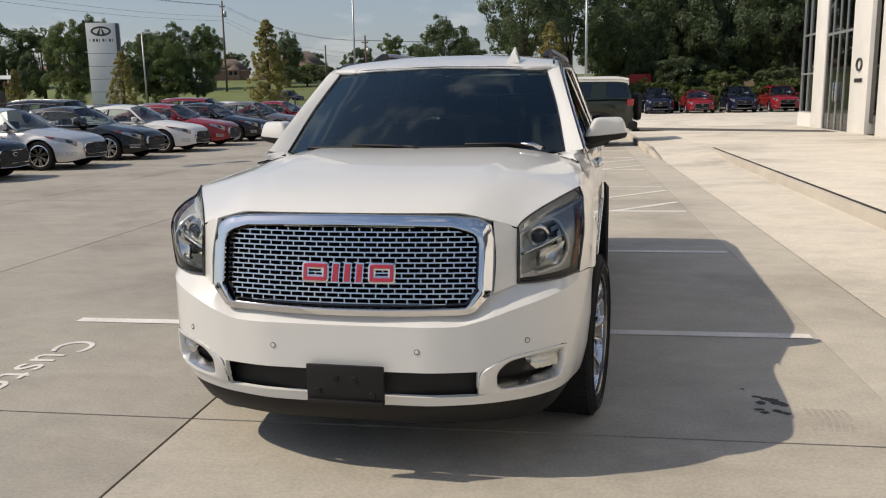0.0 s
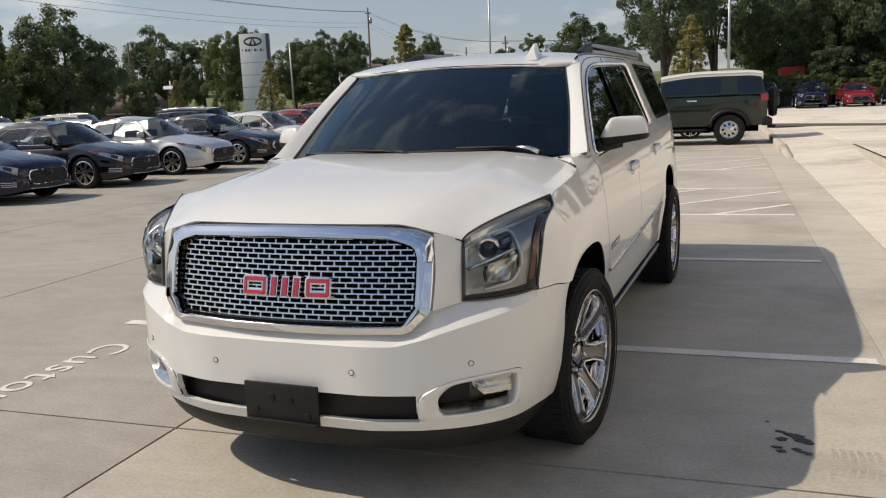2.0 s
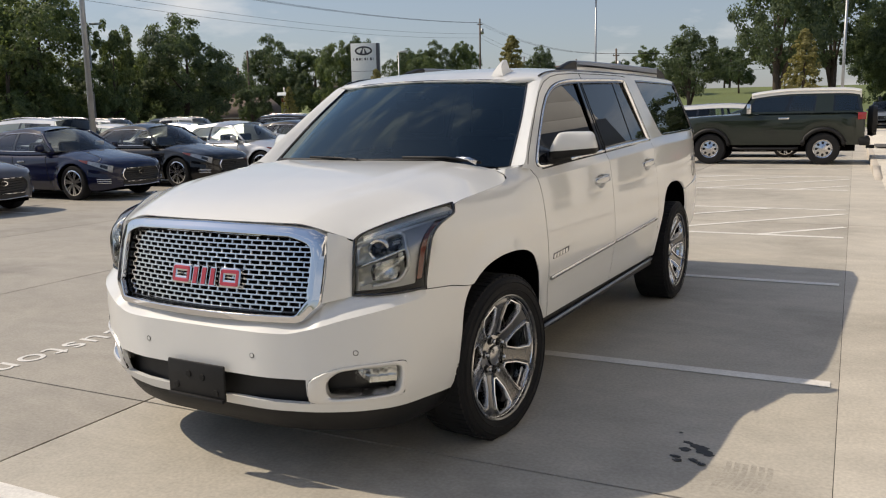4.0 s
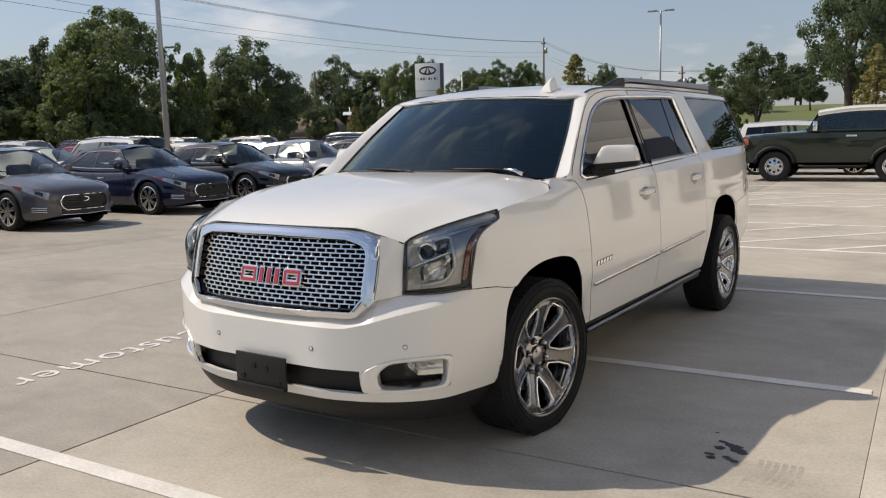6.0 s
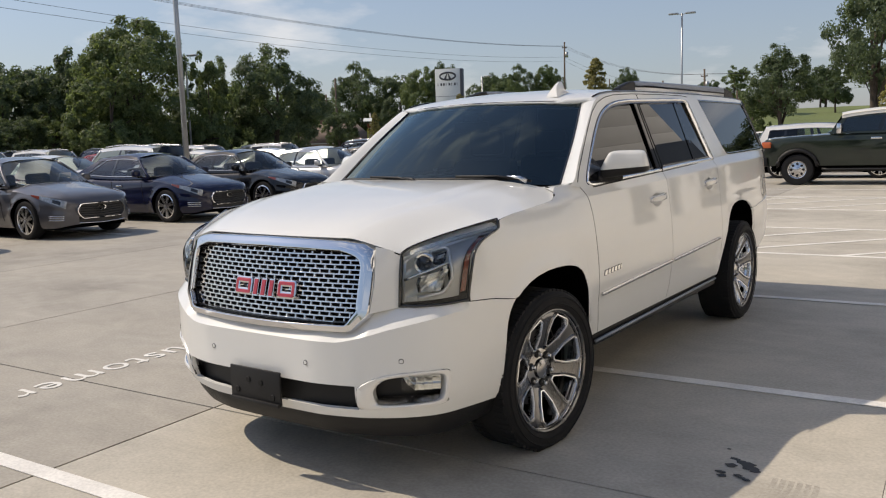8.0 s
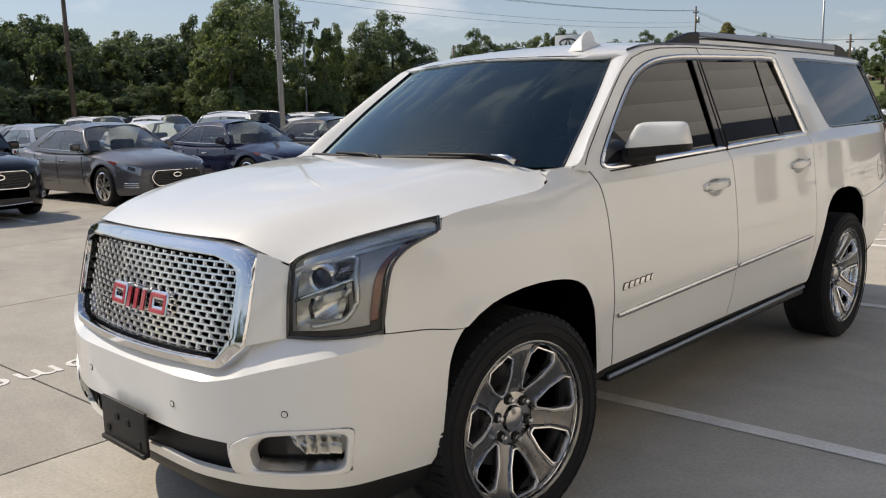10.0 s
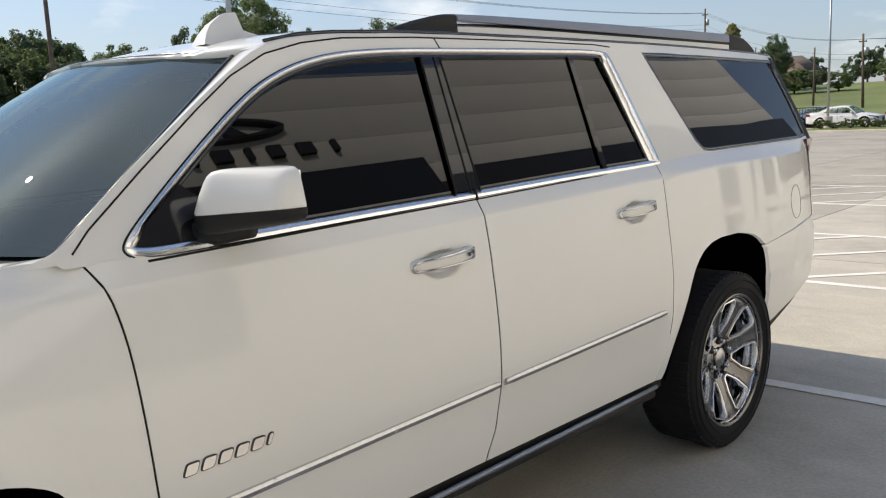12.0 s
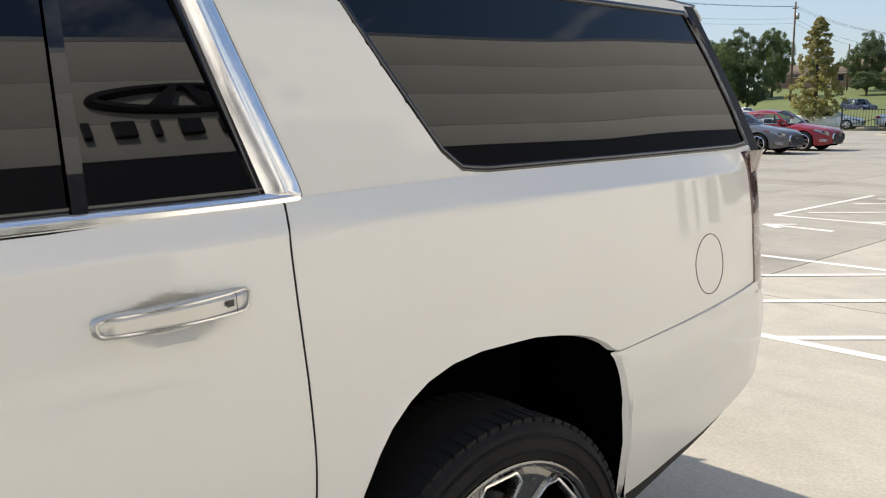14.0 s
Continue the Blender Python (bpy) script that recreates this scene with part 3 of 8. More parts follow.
# lower storey: piers with dark shopfront glass, glass band, panels above
piers = [-20.0, -14.0, -8.0, -2.0, 4.0, 10.0, 16.0]
for a, b in zip(piers, piers[1:] + [18.9]):
    glazed = a < 3.0
    facade_strip(WALK_Z, 3.35, a, a + 2.6 if glazed else b - 1.3, "pier")
    if not glazed and b < 18:
        facade_strip(WALK_Z, 3.35, b - 1.295, b - 0.005, "pier")
        continue
    if not glazed:
        part("shopfront_pane", lot_box(FU + 0.05, b - 1.29, WALK_Z + 0.1, FU + 0.07, b - 0.01, 3.3), FACADEGLASS, showroom)
        continue
    gl = part("shopfront_pane", lot_box(FU + 0.10, a + 2.61, WALK_Z + 0.1, FU + 0.12, b - 0.01, 3.3), FACADEGLASS, showroom)
    for k in range(1, 4):
        vv = a + 2.6 + (b - a - 2.6) * k / 4
        part("mullion", lot_box(FU + 0.06, vv - 0.03, WALK_Z, FU + 0.16, vv + 0.03, 3.34), FRAMEALU, showroom)
part("canopy_band", lot_box(FU - 0.25, -20, 6.1, FU + 0.28, 9.9, 8.4, 0.02), SIGNDARK, showroom, "dark fascia band over the shopfront")
part("canopy_band", lot_box(FU - 0.25, 9.904, 6.1, FU + 0.28, 28.4, 7.70, 0.02), SIGNDARK, showroom)
facade_strip(7.71, 8.408, 9.91, 28.39)
facade_strip(3.36, 6.08, -20, 18.9)
row = 8.42
for k in range(3):
    facade_strip(row + 0.90 * k, row + 0.90 * (k + 1) - 0.005, -20, 28.4)
# entrance end: ivory portal with tall doors
facade_strip(WALK_Z, 6.09, 18.92, 20.1, "pier", 0.6)
part("end_window", lot_box(FU + 0.12, 20.1, WALK_Z + 0.35, FU + 0.14, 21.0, 5.2), FACADEGLASS, showroom)
facade_strip(5.2, 6.09, 20.1, 21.0, "pier", 0.5)
facade_strip(WALK_Z, 6.09, 21.0, 22.55, "pier", 0.8)
facade_strip(4.9, 6.09, 22.55, 25.35, "pier", 0.6)
facade_strip(WALK_Z, 6.09, 25.35, 26.6, "pier", 0.8)
part("entrance_glazing", lot_box(FU + 0.06, 22.55, WALK_Z, FU + 0.08, 25.35, 4.9), FACADEGLASS, showroom)
for vv in (22.58, 23.30, 24.0, 24.70, 25.32):
    part("door_frame", lot_box(FU + 0.03, vv - 0.035, WALK_Z, FU + 0.11, vv + 0.035, 4.9), FRAMEALU, showroom)
for zz in (3.35, 4.86):
    part("door_head", lot_box(FU + 0.034, 22.55, zz - 0.04, FU + 0.106, 25.35, zz + 0.04), FRAMEALU, showroom)
for vv in (23.88, 24.12):
    part("door_pull", tube([lot(FU + 0.05, vv, 1.1), lot(FU - 0.03, vv, 1.15), lot(FU - 0.03, vv, 1.75), lot(FU + 0.05, vv, 1.8)], 0.016, 8), CHROME, showroom)
part("corner_glazing", lot_box(FU + 0.1, 26.6, WALK_Z + 0.5, FU + 0.12, 28.3, 5.2), FACADEGLASS, showroom)
facade_strip(5.2, 6.09, 26.6, 28.35, "pier", 0.5)
part("corner_sill", lot_box(FU, 26.6, WALK_Z, FU + 0.35, 28.4, WALK_Z + 0.5), IVORY, showroom)
for zz in (0.7, 2.1, 3.5, 4.9):
    part("corner_transom", lot_box(FU + 0.05, 26.6, zz - 0.03, FU + 0.16, 28.35, zz + 0.03), FRAMEALU, showroom)
for vv in (26.62, 27.5, 28.35):
    part("corner_mullion", lot_box(FU + 0.05, vv - 0.035, WALK_Z, FU + 0.16, vv + 0.035, 5.2), FRAMEALU, showroom)
part("building_body", lot_box(FU + 0.9, -20, 0, FU + 22, 28.3, TOP - 0.05), IVORY, showroom)
part("roof_cap", lot_box(FU, -20, TOP + 0.004, FU + 22.02, 28.42, TOP + 0.10), FRAMEALU, showroom)
# emblem: ring with a folded road, and plain blocks under it
def on_wall(v, z, h=0.0):
    return lot(FU - 0.02 - h, v, z)


EV, EZ, EW, EH = 5.80, 9.75, 1.54, 0.29
part("emblem_ring", ring([(EV + EW * math.cos(k * math.tau / 64), EZ + EH * math.sin(k * math.tau / 64)) for k in range(64)], lambda v, z: 0.075 + 0.07 * abs(v - EV) / EW, on_wall, 0.10, 0.02), SIGNDARK, showroom, "dark oval emblem ring")
for s in (1, -1):
    part("emblem_blade", prism([(EV + s * 0.03, EZ + EH * 0.86), (EV + s * 0.20, EZ + EH * 0.70), (EV + s * 0.72, EZ - EH * 0.84), (EV + s * 0.30, EZ - EH * 0.94)], 0.1, lambda x, y, z: on_wall(x, y, z)), SIGNDARK, showroom)
for v0, w in ((4.08, 0.12), (4.52, 0.34), (5.12, 0.12), (5.55, 0.36), (6.22, 0.12), (6.68, 0.30), (7.32, 0.36), (8.12, 0.12)):
    part("sign_block", prism([(v0, EZ - 0.76), (v0 + w, EZ - 0.76), (v0 + w, EZ - 0.48), (v0, EZ - 0.48)], 0.08, lambda x, y, z: on_wall(x, y, z)), SIGNDARK, showroom, "plain dark sign block")
part("wall_emblem", ring([(21.75 + 0.25 * math.cos(k * math.tau / 24), 2.25 + 0.2 * math.sin(k * math.tau / 24)) for k in range(24)], 0.06, on_wall, 0.03, 0.02), SIGNDARK, showroom)
for k in range(8):
    part("wall_letter_block", prism([(21.42 + 0.085 * k, 1.72), (21.47 + 0.085 * k, 1.72), (21.47 + 0.085 * k, 1.84), (21.42 + 0.085 * k, 1.84)], 0.02, lambda x, y, z: on_wall(x, y, z)), SIGNDARK, showroom)

# ---- the white utility vehicle ----
CORE = (0.0, 2.8, 0.95)
plan_w = spl((0.36, 0.925), (0.5, 0.957), (0.6, 0.971), (0.75, 0.980), (1.0, 0.984), (1.5, 0.982), (2.5, 0.979), (4.0, 0.979), (4.6, 0.972), (5.0, 0.955), (5.3, 0.925), (5.5, 0.89), (5.62, 0.855), (5.7, 0.815))
sect = spl((0.28, -0.06), (0.43, -0.03), (0.5, -0.02), (0.6, -0.014), (0.66, -0.006), (0.72, 0.0), (0.8, 0.0), (0.95, -0.008), (1.05, -0.018), (1.13, -0.031), (1.18, -0.042), (1.205, -0.052), (1.23, -0.072), (1.29, -0.108))
ARCH_F = [(0.565, 0.345), (0.597, 0.40), (0.606, 0.47), (0.611, 0.56), (0.619, 0.64), (0.632, 0.70), (0.657, 0.75), (0.70, 0.795), (0.785, 0.84), (0.87, 0.864), (0.955, 0.876), (1.05, 0.882), (1.14, 0.880), (1.22, 0.872), (1.30, 0.858), (1.385, 0.822), (1.43, 0.766), (1.462, 0.67), (1.478, 0.53), (1.484, 0.42)]
ARCH_R = [(3.815, 0.42), (3.84, 0.5), (3.868, 0.58), (3.912, 0.69), (3.965, 0.795), (4.04, 0.882), (4.13, 0.935), (4.25, 0.962), (4.40, 0.962), (4.53, 0.948), (4.65, 0.918), (4.725, 0.87), (4.765, 0.80), (4.785, 0.70), (4.795, 0.58), (4.8, 0.44)]
arch_f, arch_r = spl(*ARCH_F), spl(*ARCH_R)
belt = spl((1.45, 1.252), (1.6, 1.253), (1.8, 1.256), (2.7, 1.281), (3.75, 1.313), (4.3, 1.33), (5.45, 1.338), (5.7, 1.33))


def body_x(y, z):
    """Half width of the body side."""
    x = plan_w(y) + sect(z)
    if y > 1.25:
        top = belt(y)
        crease = top - 0.058
        k = min(1.0, (y - 1.25) / 0.35)
        if z > crease:
            a = plan_w(y) + min(-0.036, sect(min(1.16, crease)) - 0.004)
            f = (z - crease) / (top - crease)
            x += k * (a + (glass_x(y, top) + 0.003 - a) * f - x)
        elif z > 1.05:
            f = (z - 1.05) / (crease - 1.05)
            a = sect(1.05)
            x += k * (plan_w(y) + a + (min(-0.036, sect(min(1.16, crease)) - 0.004) - a) * f ** 1.35 - x)
    if z > 1.04 and y < 1.55:
        x -= 0.27 * (z - 1.04) ** 1.15 * min(1.0, (1.55 - y) / 0.28) * (1 if y > 0.75 else max(0.25, 1 - (0.75 - y) * 2.6))
    for pts, c in ((ARCH_F, 1.0), (ARCH_R, 4.305)):
        d = abs(math.hypot((y - c) / 1.04, z - 0.42) - 0.475)
        if z > 0.4 and abs(y - c) < 0.7:
            x += 0.012 * math.exp(-(d / 0.05) ** 2)
    if z > belt(y) and y > 3.80:
        x += max(0.0, glass_x(y, z) - 0.001 - x) * min(1.0, (y - 3.80) / 0.1)
    return x


def glass_x(y, z):
    """Half width of the upper body side, leaning inwards."""
    k = max(0.0, y - 3.95)
    return 0.897 - 0.377 * (z - 1.29) - 0.028 * k * min(1.0, k / 0.4)


def on_side(y, z, h=0.0):
    return Vector((body_x(y, z) + h, y, z))


def on_glass(y, z, h=0.0):
    return Vector((glass_x(y, z) + h * 0.935, y, z + h * 0.35))


HANDLES = ((2.545, 1.117), (3.605, 1.154))


def scoop(y, z):
    """Depth of the hand recess behind a door grip."""
    deep = 0.0
    for yc, zc in HANDLES:
        r = math.hypot((y - yc + 0.005) / 0.085, (z - zc + 0.012) / 0.042)
        if r < 1:
            deep = 0.019 * min(1.0, (1 - r) * 3.0)
    return deep


def side_panel(yl, yr, zb, zt, us, vs):
    def f(a, b):
        z = 0.8
        for _ in range(8):
            y = yl(z) * (1 - a) + yr(z) * a
            z = zb(y) * (1 - b) + zt(y) * b
        return on_side(y, z, -scoop(y, z))
    return lip(sheet(f, us, vs), 0.02, CORE)


def outward(bm, core=CORE):
    """Turns the faces so that they look away from the core."""
    s = 0.0
    for f in bm.faces:
        f.normal_update()
        s += f.normal.dot(f.calc_center_median() - Vector(core)) * f.calc_area()
    if s < 0:
        bmesh.ops.reverse_faces(bm, faces=bm.faces)
    return bm


hero = thing("utility_vehicle", "large pearl white SUV with chrome mesh grille, parked across painted bays", "car")
GAP = 0.003
door_f = spl((0.42, 1.632), (0.5, 1.622), (0.75, 1.602), (1.03, 1.583), (1.15, 1.565), (1.2, 1.55), (1.25, 1.522), (1.29, 1.50))
door_b = spl((0.42, 2.70), (0.47, 2.715), (0.55, 2.748), (0.68, 2.762), (0.95, 2.758), (1.15, 2.752), (1.22, 2.750), (1.29, 2.748))
door_r = spl((0.42, 3.73), (0.47, 3.76), (0.55, 3.80), (0.69, 3.832), (0.85, 3.842), (1.0, 3.838), (1.15, 3.83), (1.24, 3.828), (1.31, 3.845))
BODY_LOW = 0.435

# wing between headlamp, bonnet and door
wing_low = spl((0.39, 0.832), (0.53, 0.822), (0.66, 0.80), (0.70, 0.797))
wing_top = spl((0.390, 0.838), (0.3945, 0.90), (0.401, 0.96), (0.411, 1.012), (0.436, 1.052), (0.490, 1.083), (0.575, 1.107), (0.645, 1.122), (0.664, 1.156), (0.95, 1.182), (1.25, 1.206), (1.272, 1.222), (1.33, 1.260), (1.45, 1.266), (1.6, 1.262))


def wing_bottom(y):
    if y < 0.70:
        return wing_low(y)
    if y < 1.483:
        return max(arch_f(y), BODY_LOW)
    return BODY_LOW


WU = [0, 0.004, 0.01, 0.02, 0.035, 0.05, 0.07, 0.1, 0.13, 0.17, 0.195, 0.207, 0.214, 0.221, 0.229, 0.24, 0.26, 0.3, 0.36, 0.42, 0.5, 0.58, 0.65, 0.71, 0.76, 0.79, 0.815, 0.835, 0.85, 0.86, 0.868, 0.875, 0.885, 0.9, 0.93, 0.97, 1]
DOORU = sorted(set(steps(34) + [0.70 + 0.0075 * k for k in range(29)]))
DOORV = [k / 26 for k in range(19)] + [0.70 + 0.009 * k for k in range(24)] + [0.925, 0.93, 0.935, 0.95, 0.97, 1.0]
both("front_wing", side_panel(lambda z: 0.393, lambda z: door_f(z) - GAP, wing_bottom, wing_top, WU, steps(26)), PEARL, hero)
both("front_door", side_panel(lambda z: door_f(z) + GAP, lambda z: door_b(z) - GAP, lambda y: BODY_LOW, belt, DOORU, DOORV), PEARL, hero)
both("rear_door", side_panel(lambda z: door_b(z) + GAP, lambda z: door_r(z) - GAP, lambda y: max(BODY_LOW, arch_r(y)) if y > 3.82 else BODY_LOW, belt, DOORU, DOORV), PEARL, hero)


def quarter_bottom(y):
    if y < 3.815:
        return BODY_LOW
    if y < 4.732:
        return max(BODY_LOW, arch_r(y))
    return 0.8675 + (y - 4.732) * 0.072


QU = [0, 0.02, 0.04, 0.06, 0.08, 0.1, 0.13, 0.16, 0.2, 0.25, 0.3, 0.35, 0.4, 0.44, 0.47, 0.5, 0.52, 0.535, 0.55, 0.58, 0.62, 0.66, 0.7, 0.75, 0.8, 0.85, 0.9, 0.94, 0.97, 1]
tail_edge = spl((0.86, 5.52), (0.93, 5.53), (1.1, 5.535), (1.25, 5.52), (1.34, 5.49))
both("rear_quarter", side_panel(lambda z: door_r(z) + GAP, tail_edge, quarter_bottom, belt, QU, [k / 30 for k in range(26)] + [0.855, 0.868, 0.876, 0.884, 0.895, 0.92, 0.96, 1]), PEARL, hero)
# rear bumper, lamps, tailgate
rear_low = spl((4.76, 0.44), (4.82, 0.445), (5.06, 0.5), (5.4, 0.565), (5.6, 0.61), (5.72, 0.63))
rear_curve = path3((0.966, 4.734, 0), (0.963, 4.85, 0), (0.95, 5.1, 0), (0.914, 5.38, 0), (0.882, 5.53, 0), (0.84, 5.64, 0), (0.77, 5.71, 0), (0.6, 5.745, 0), (0, 5.76, 0))


def rear_bumper(a, b):
    p = rear_curve(a)
    y = min(p.y, 5.72)
    lo = arch_r(p.y) if p.y < 4.8 else rear_low(y)
    hi = max(lo + 0.001, 0.8645 + (min(y, 5.52) - 4.732) * 0.072)
    z = max(lo, 0.44) * (1 - b) + hi * b
    k = -0.035 * max(0, (0.62 - z) / 0.2) ** 1.5 if y < 5.5 else -0.02 * max(0, 0.62 - z)
    return Vector((p.x + k + (0.005 if 0.7 < z < 0.85 else 0), p.y + (0.02 * math.sin(math.pi * b) if a > 0.4 else 0), z))


both("rear_bumper", lip(sheet(rear_bumper, [0, 0.004, 0.008, 0.013, 0.018, 0.022, 0.026, 0.029, 0.031, 0.033, 0.036, 0.04, 0.05, 0.07, 0.1] + [0.13 + 0.87 * k / 34 for k in range(35)], steps(16)), 0.02, CORE), PEARL, hero)
both("rear_valance", sheet(lambda a, b: Vector((rear_curve(0.06 + 0.94 * a).x - 0.03, rear_curve(0.06 + 0.94 * a).y - 0.02, rear_low(min(5.7, rear_curve(0.06 + 0.94 * a).y)) + 0.03 - b * 0.07)), steps(24), steps(3)), BLACKPLASTIC, hero)


def tail_lamp(a, b):
    z = 0.885 + b * 0.455
    y = tail_edge(z) + GAP * 2 + (5.69 - tail_edge(z)) * a
    return Vector((body_x(min(y, 5.69), min(z, 1.33)) - (0.09 * max(0, a - 0.6)) + 0.004, y, z))


both("tail_lamp", lip(sheet(tail_lamp, steps(10), steps(12)), 0.03, CORE), SMOKELENS, hero, "smoked dark red tail lamp lens")
gate = path3((0, 5.72, 0.9), (0, 5.715, 1.1), (0, 5.68, 1.32), (0, 5.56, 1.6), (0, 5.45, 1.775))
part("tailgate", lip(sheet(lambda a, b: gate(b * 0.5) + Vector(((a - 0.5) * 1.52, -0.03 * abs(a - 0.5) ** 2 * 4, 0)), steps(16), steps(8)), 0.03, CORE), PEARL, hero)
part("rear_window", lip(sheet(lambda a, b: gate(0.5 + b * 0.48) + Vector(((a - 0.5) * (1.58 - 0.2 * b), -0.05 * abs(a - 0.5) ** 2 * 4, 0)), steps(16), steps(8)), 0.01, CORE), GLOSSBLACK, hero, "dark wrap-round tailgate glass")

# rubber seals just inside the door gaps
for edge, low, high in ((door_f, 0.50, 1.245), (door_b, 0.445, 1.272), (door_r, 0.62, 1.306)):
    both("door_seal", tube([(body_x(edge(z), z) - 0.0035, edge(z), z) for z in [low + (high - low) * k / 36 for k in range(37)]], 0.0032, 6), GAPBLACK, hero)

# inner shell added behind the shut lines, black to give the gaps their shade
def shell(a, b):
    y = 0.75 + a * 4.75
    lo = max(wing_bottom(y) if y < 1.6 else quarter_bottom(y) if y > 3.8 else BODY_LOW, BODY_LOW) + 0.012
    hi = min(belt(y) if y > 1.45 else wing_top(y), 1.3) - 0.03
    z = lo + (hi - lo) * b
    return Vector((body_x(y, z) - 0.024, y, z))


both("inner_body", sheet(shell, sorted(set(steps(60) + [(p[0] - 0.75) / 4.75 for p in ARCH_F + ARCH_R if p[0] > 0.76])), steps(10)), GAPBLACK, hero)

# bonnet
LT = path3((0.687, 0.228, 1.043), (0.703, 0.258, 1.064), (0.76, 0.365, 1.099), (0.83, 0.49, 1.130), (0.88, 0.585, 1.150), (0.915, 0.655, 1.163))


def lamp_t(y):
    """Where on the lamp's upper edge its depth is y."""
    lo, hi = 0.0, 1.0
    for _ in range(24):
        mid = (lo + hi) / 2
        if LT(mid).y < y:
            lo = mid
        else:
            hi = mid
    return lo


hood_zc = spl((0, 1.116), (0.04, 1.142), (0.12, 1.178), (0.25, 1.212), (0.5, 1.252), (0.8, 1.286), (1, 1.296))


hood_rear = spl((0, 1.20), (0.55, 1.262), (0.72, 1.33), (0.84, 1.385), (0.90, 1.392), (0.955, 1.335), (1.0, 1.262))


def hood_edge(v):
    y = 0.232 + (1.262 - 0.232) * v
    for _ in range(12):
        if y < 0.655:
            t = LT(min(1, max(0, lamp_t(y))))
            x, z = t.x - 0.002, t.z + 0.005
        else:
            z = wing_top(y)
            x, z = body_x(y, z) - 0.005, z + 0.003
        front = 0.128 + 0.19 * x ** 2 + 0.012 * min(1, max(0, (x - 0.55) / 0.13)) ** 2 * max(0, 1 - 4 * v)
        y = 0.5 * y + 0.5 * (front + (1.262 - front) * v)
    return x, z


def hood(u, v):
    xe, ze = hood_edge(v)
    x = u * xe
    yf = 0.128 + 0.19 * x ** 2 + 0.012 * min(1, max(0, (x - 0.55) / 0.13)) ** 2 * max(0, 1 - 4 * v)
    yr = hood_rear(u)
    y = yf + (yr - yf) * v
    zc = hood_zc(v)
    k = max(0.0, (u - 0.66) / 0.34)
    z = zc - (zc - ze) * (0.07 * u * u * (1 - k) + k ** 1.35)
    c = 0.50 * xe / 0.9 + 0.06 * v
    s = min(1, max(0, (x - c + 0.05) / 0.10))
    z += 0.012 * (1 - s * s * (3 - 2 * s)) * min(1, v * 2.2) - 0.004
    return Vector((x, y, z))


HV = [0, 0.012, 0.025, 0.04, 0.055, 0.075, 0.1, 0.13, 0.16, 0.19, 0.23, 0.27, 0.31, 0.35, 0.39, 0.45, 0.5, 0.56, 0.62, 0.68, 0.74, 0.8, 0.86, 0.92, 0.96, 1]
hb = sheet(hood, steps(40), HV)
other = flipped(hb)
tmp = bpy.data.meshes.new("tmp")
other.to_mesh(tmp)
other.free()
hb.from_mesh(tmp)
bpy.data.meshes.remove(tmp)
bmesh.ops.remove_doubles(hb, verts=hb.verts, dist=0.001)
part("bonnet", lip(hb, 0.022, (0, 0.8, 0.8)), PEARL, hero, "domed white bonnet", angle=50)
both("bonnet_gap", tube([hood(u, 1) + Vector((0.002, 0.002, 0.009)) for u in (1.0, 0.985, 0.97, 0.955, 0.94, 0.925, 0.91, 0.89, 0.87)], 0.0048, 6), GAPBLACK, hero)
both("bonnet_gap", tube([hood(u, 0) + Vector((0, -0.003, -0.003)) for u in (0.87, 0.91, 0.95, 1.0)], 0.0032, 6), GAPBLACK, hero)
part("engine_bay_floor", box(-0.84, 0.32, 0.85, 0.84, 1.35, 1.02), GAPBLACK, hero)
both("engine_bay_side", box(0.78, 0.72, 0.95, 0.86, 1.25, 1.12), GAPBLACK, hero)

# front bumper
bump_path = path3((0, 0.0, 0), (0.31, 0.006, 0), (0.52, 0.048, 0), (0.70, 0.125, 0), (0.82, 0.213, 0), (0.886, 0.295, 0), (0.926, 0.385, 0), (0.955, 0.49, 0), (0.971, 0.58, 0), (0.979, 0.66, 0), (0.982, 0.70, 0))
bump_n = 110
bump_top_x = spl((0, 0.705), (0.5, 0.709), (0.53, 0.718), (0.595, 0.775), (0.612, 0.80), (0.687, 0.815), (0.93, 0.828))
bump_crease = spl((0, 0.672), (0.45, 0.672), (0.55, 0.69), (0.7, 0.735), (0.85, 0.775), (0.93, 0.80))
bump_back = spl((0, 0.045), (0.5, 0.052), (0.6, 0.072), (0.69, 0.080), (0.8, 0.062), (0.88, 0.03), (0.93, 0.008))
bump_low = spl((0, 0.325), (0.3, 0.327), (0.6, 0.332), (0.85, 0.342), (0.93, 0.352))


def bumper_point(a, z, h=0.0):
    p = bump_path(a)
    q = bump_path(min(1, a + 0.004)) - bump_path(max(0, a - 0.004))
    n = Vector((q.y, -q.x, 0)).normalized()
    front = 1 if p.y < 0.3 else max(0.0, 1 - (p.y - 0.3) / 0.15)
    top = bump_top_x(p.x)
    zc = bump_crease(p.x)
    inset = 0.0
    if z > zc:
        inset += bump_back(p.x) * min(1.0, (z - zc) / max(0.012, top - zc)) * (1 if p.y < 0.385 else 0)
    if z < 0.46:
        inset += (0.46 - z) ** 1.5 * 0.9 * (0.4 + 0.6 * front)
    inset += 0.02 * (1 - front) * max(0, (0.6 - z) / 0.2)
    return Vector((p.x, p.y, z)) + n * (h - inset)


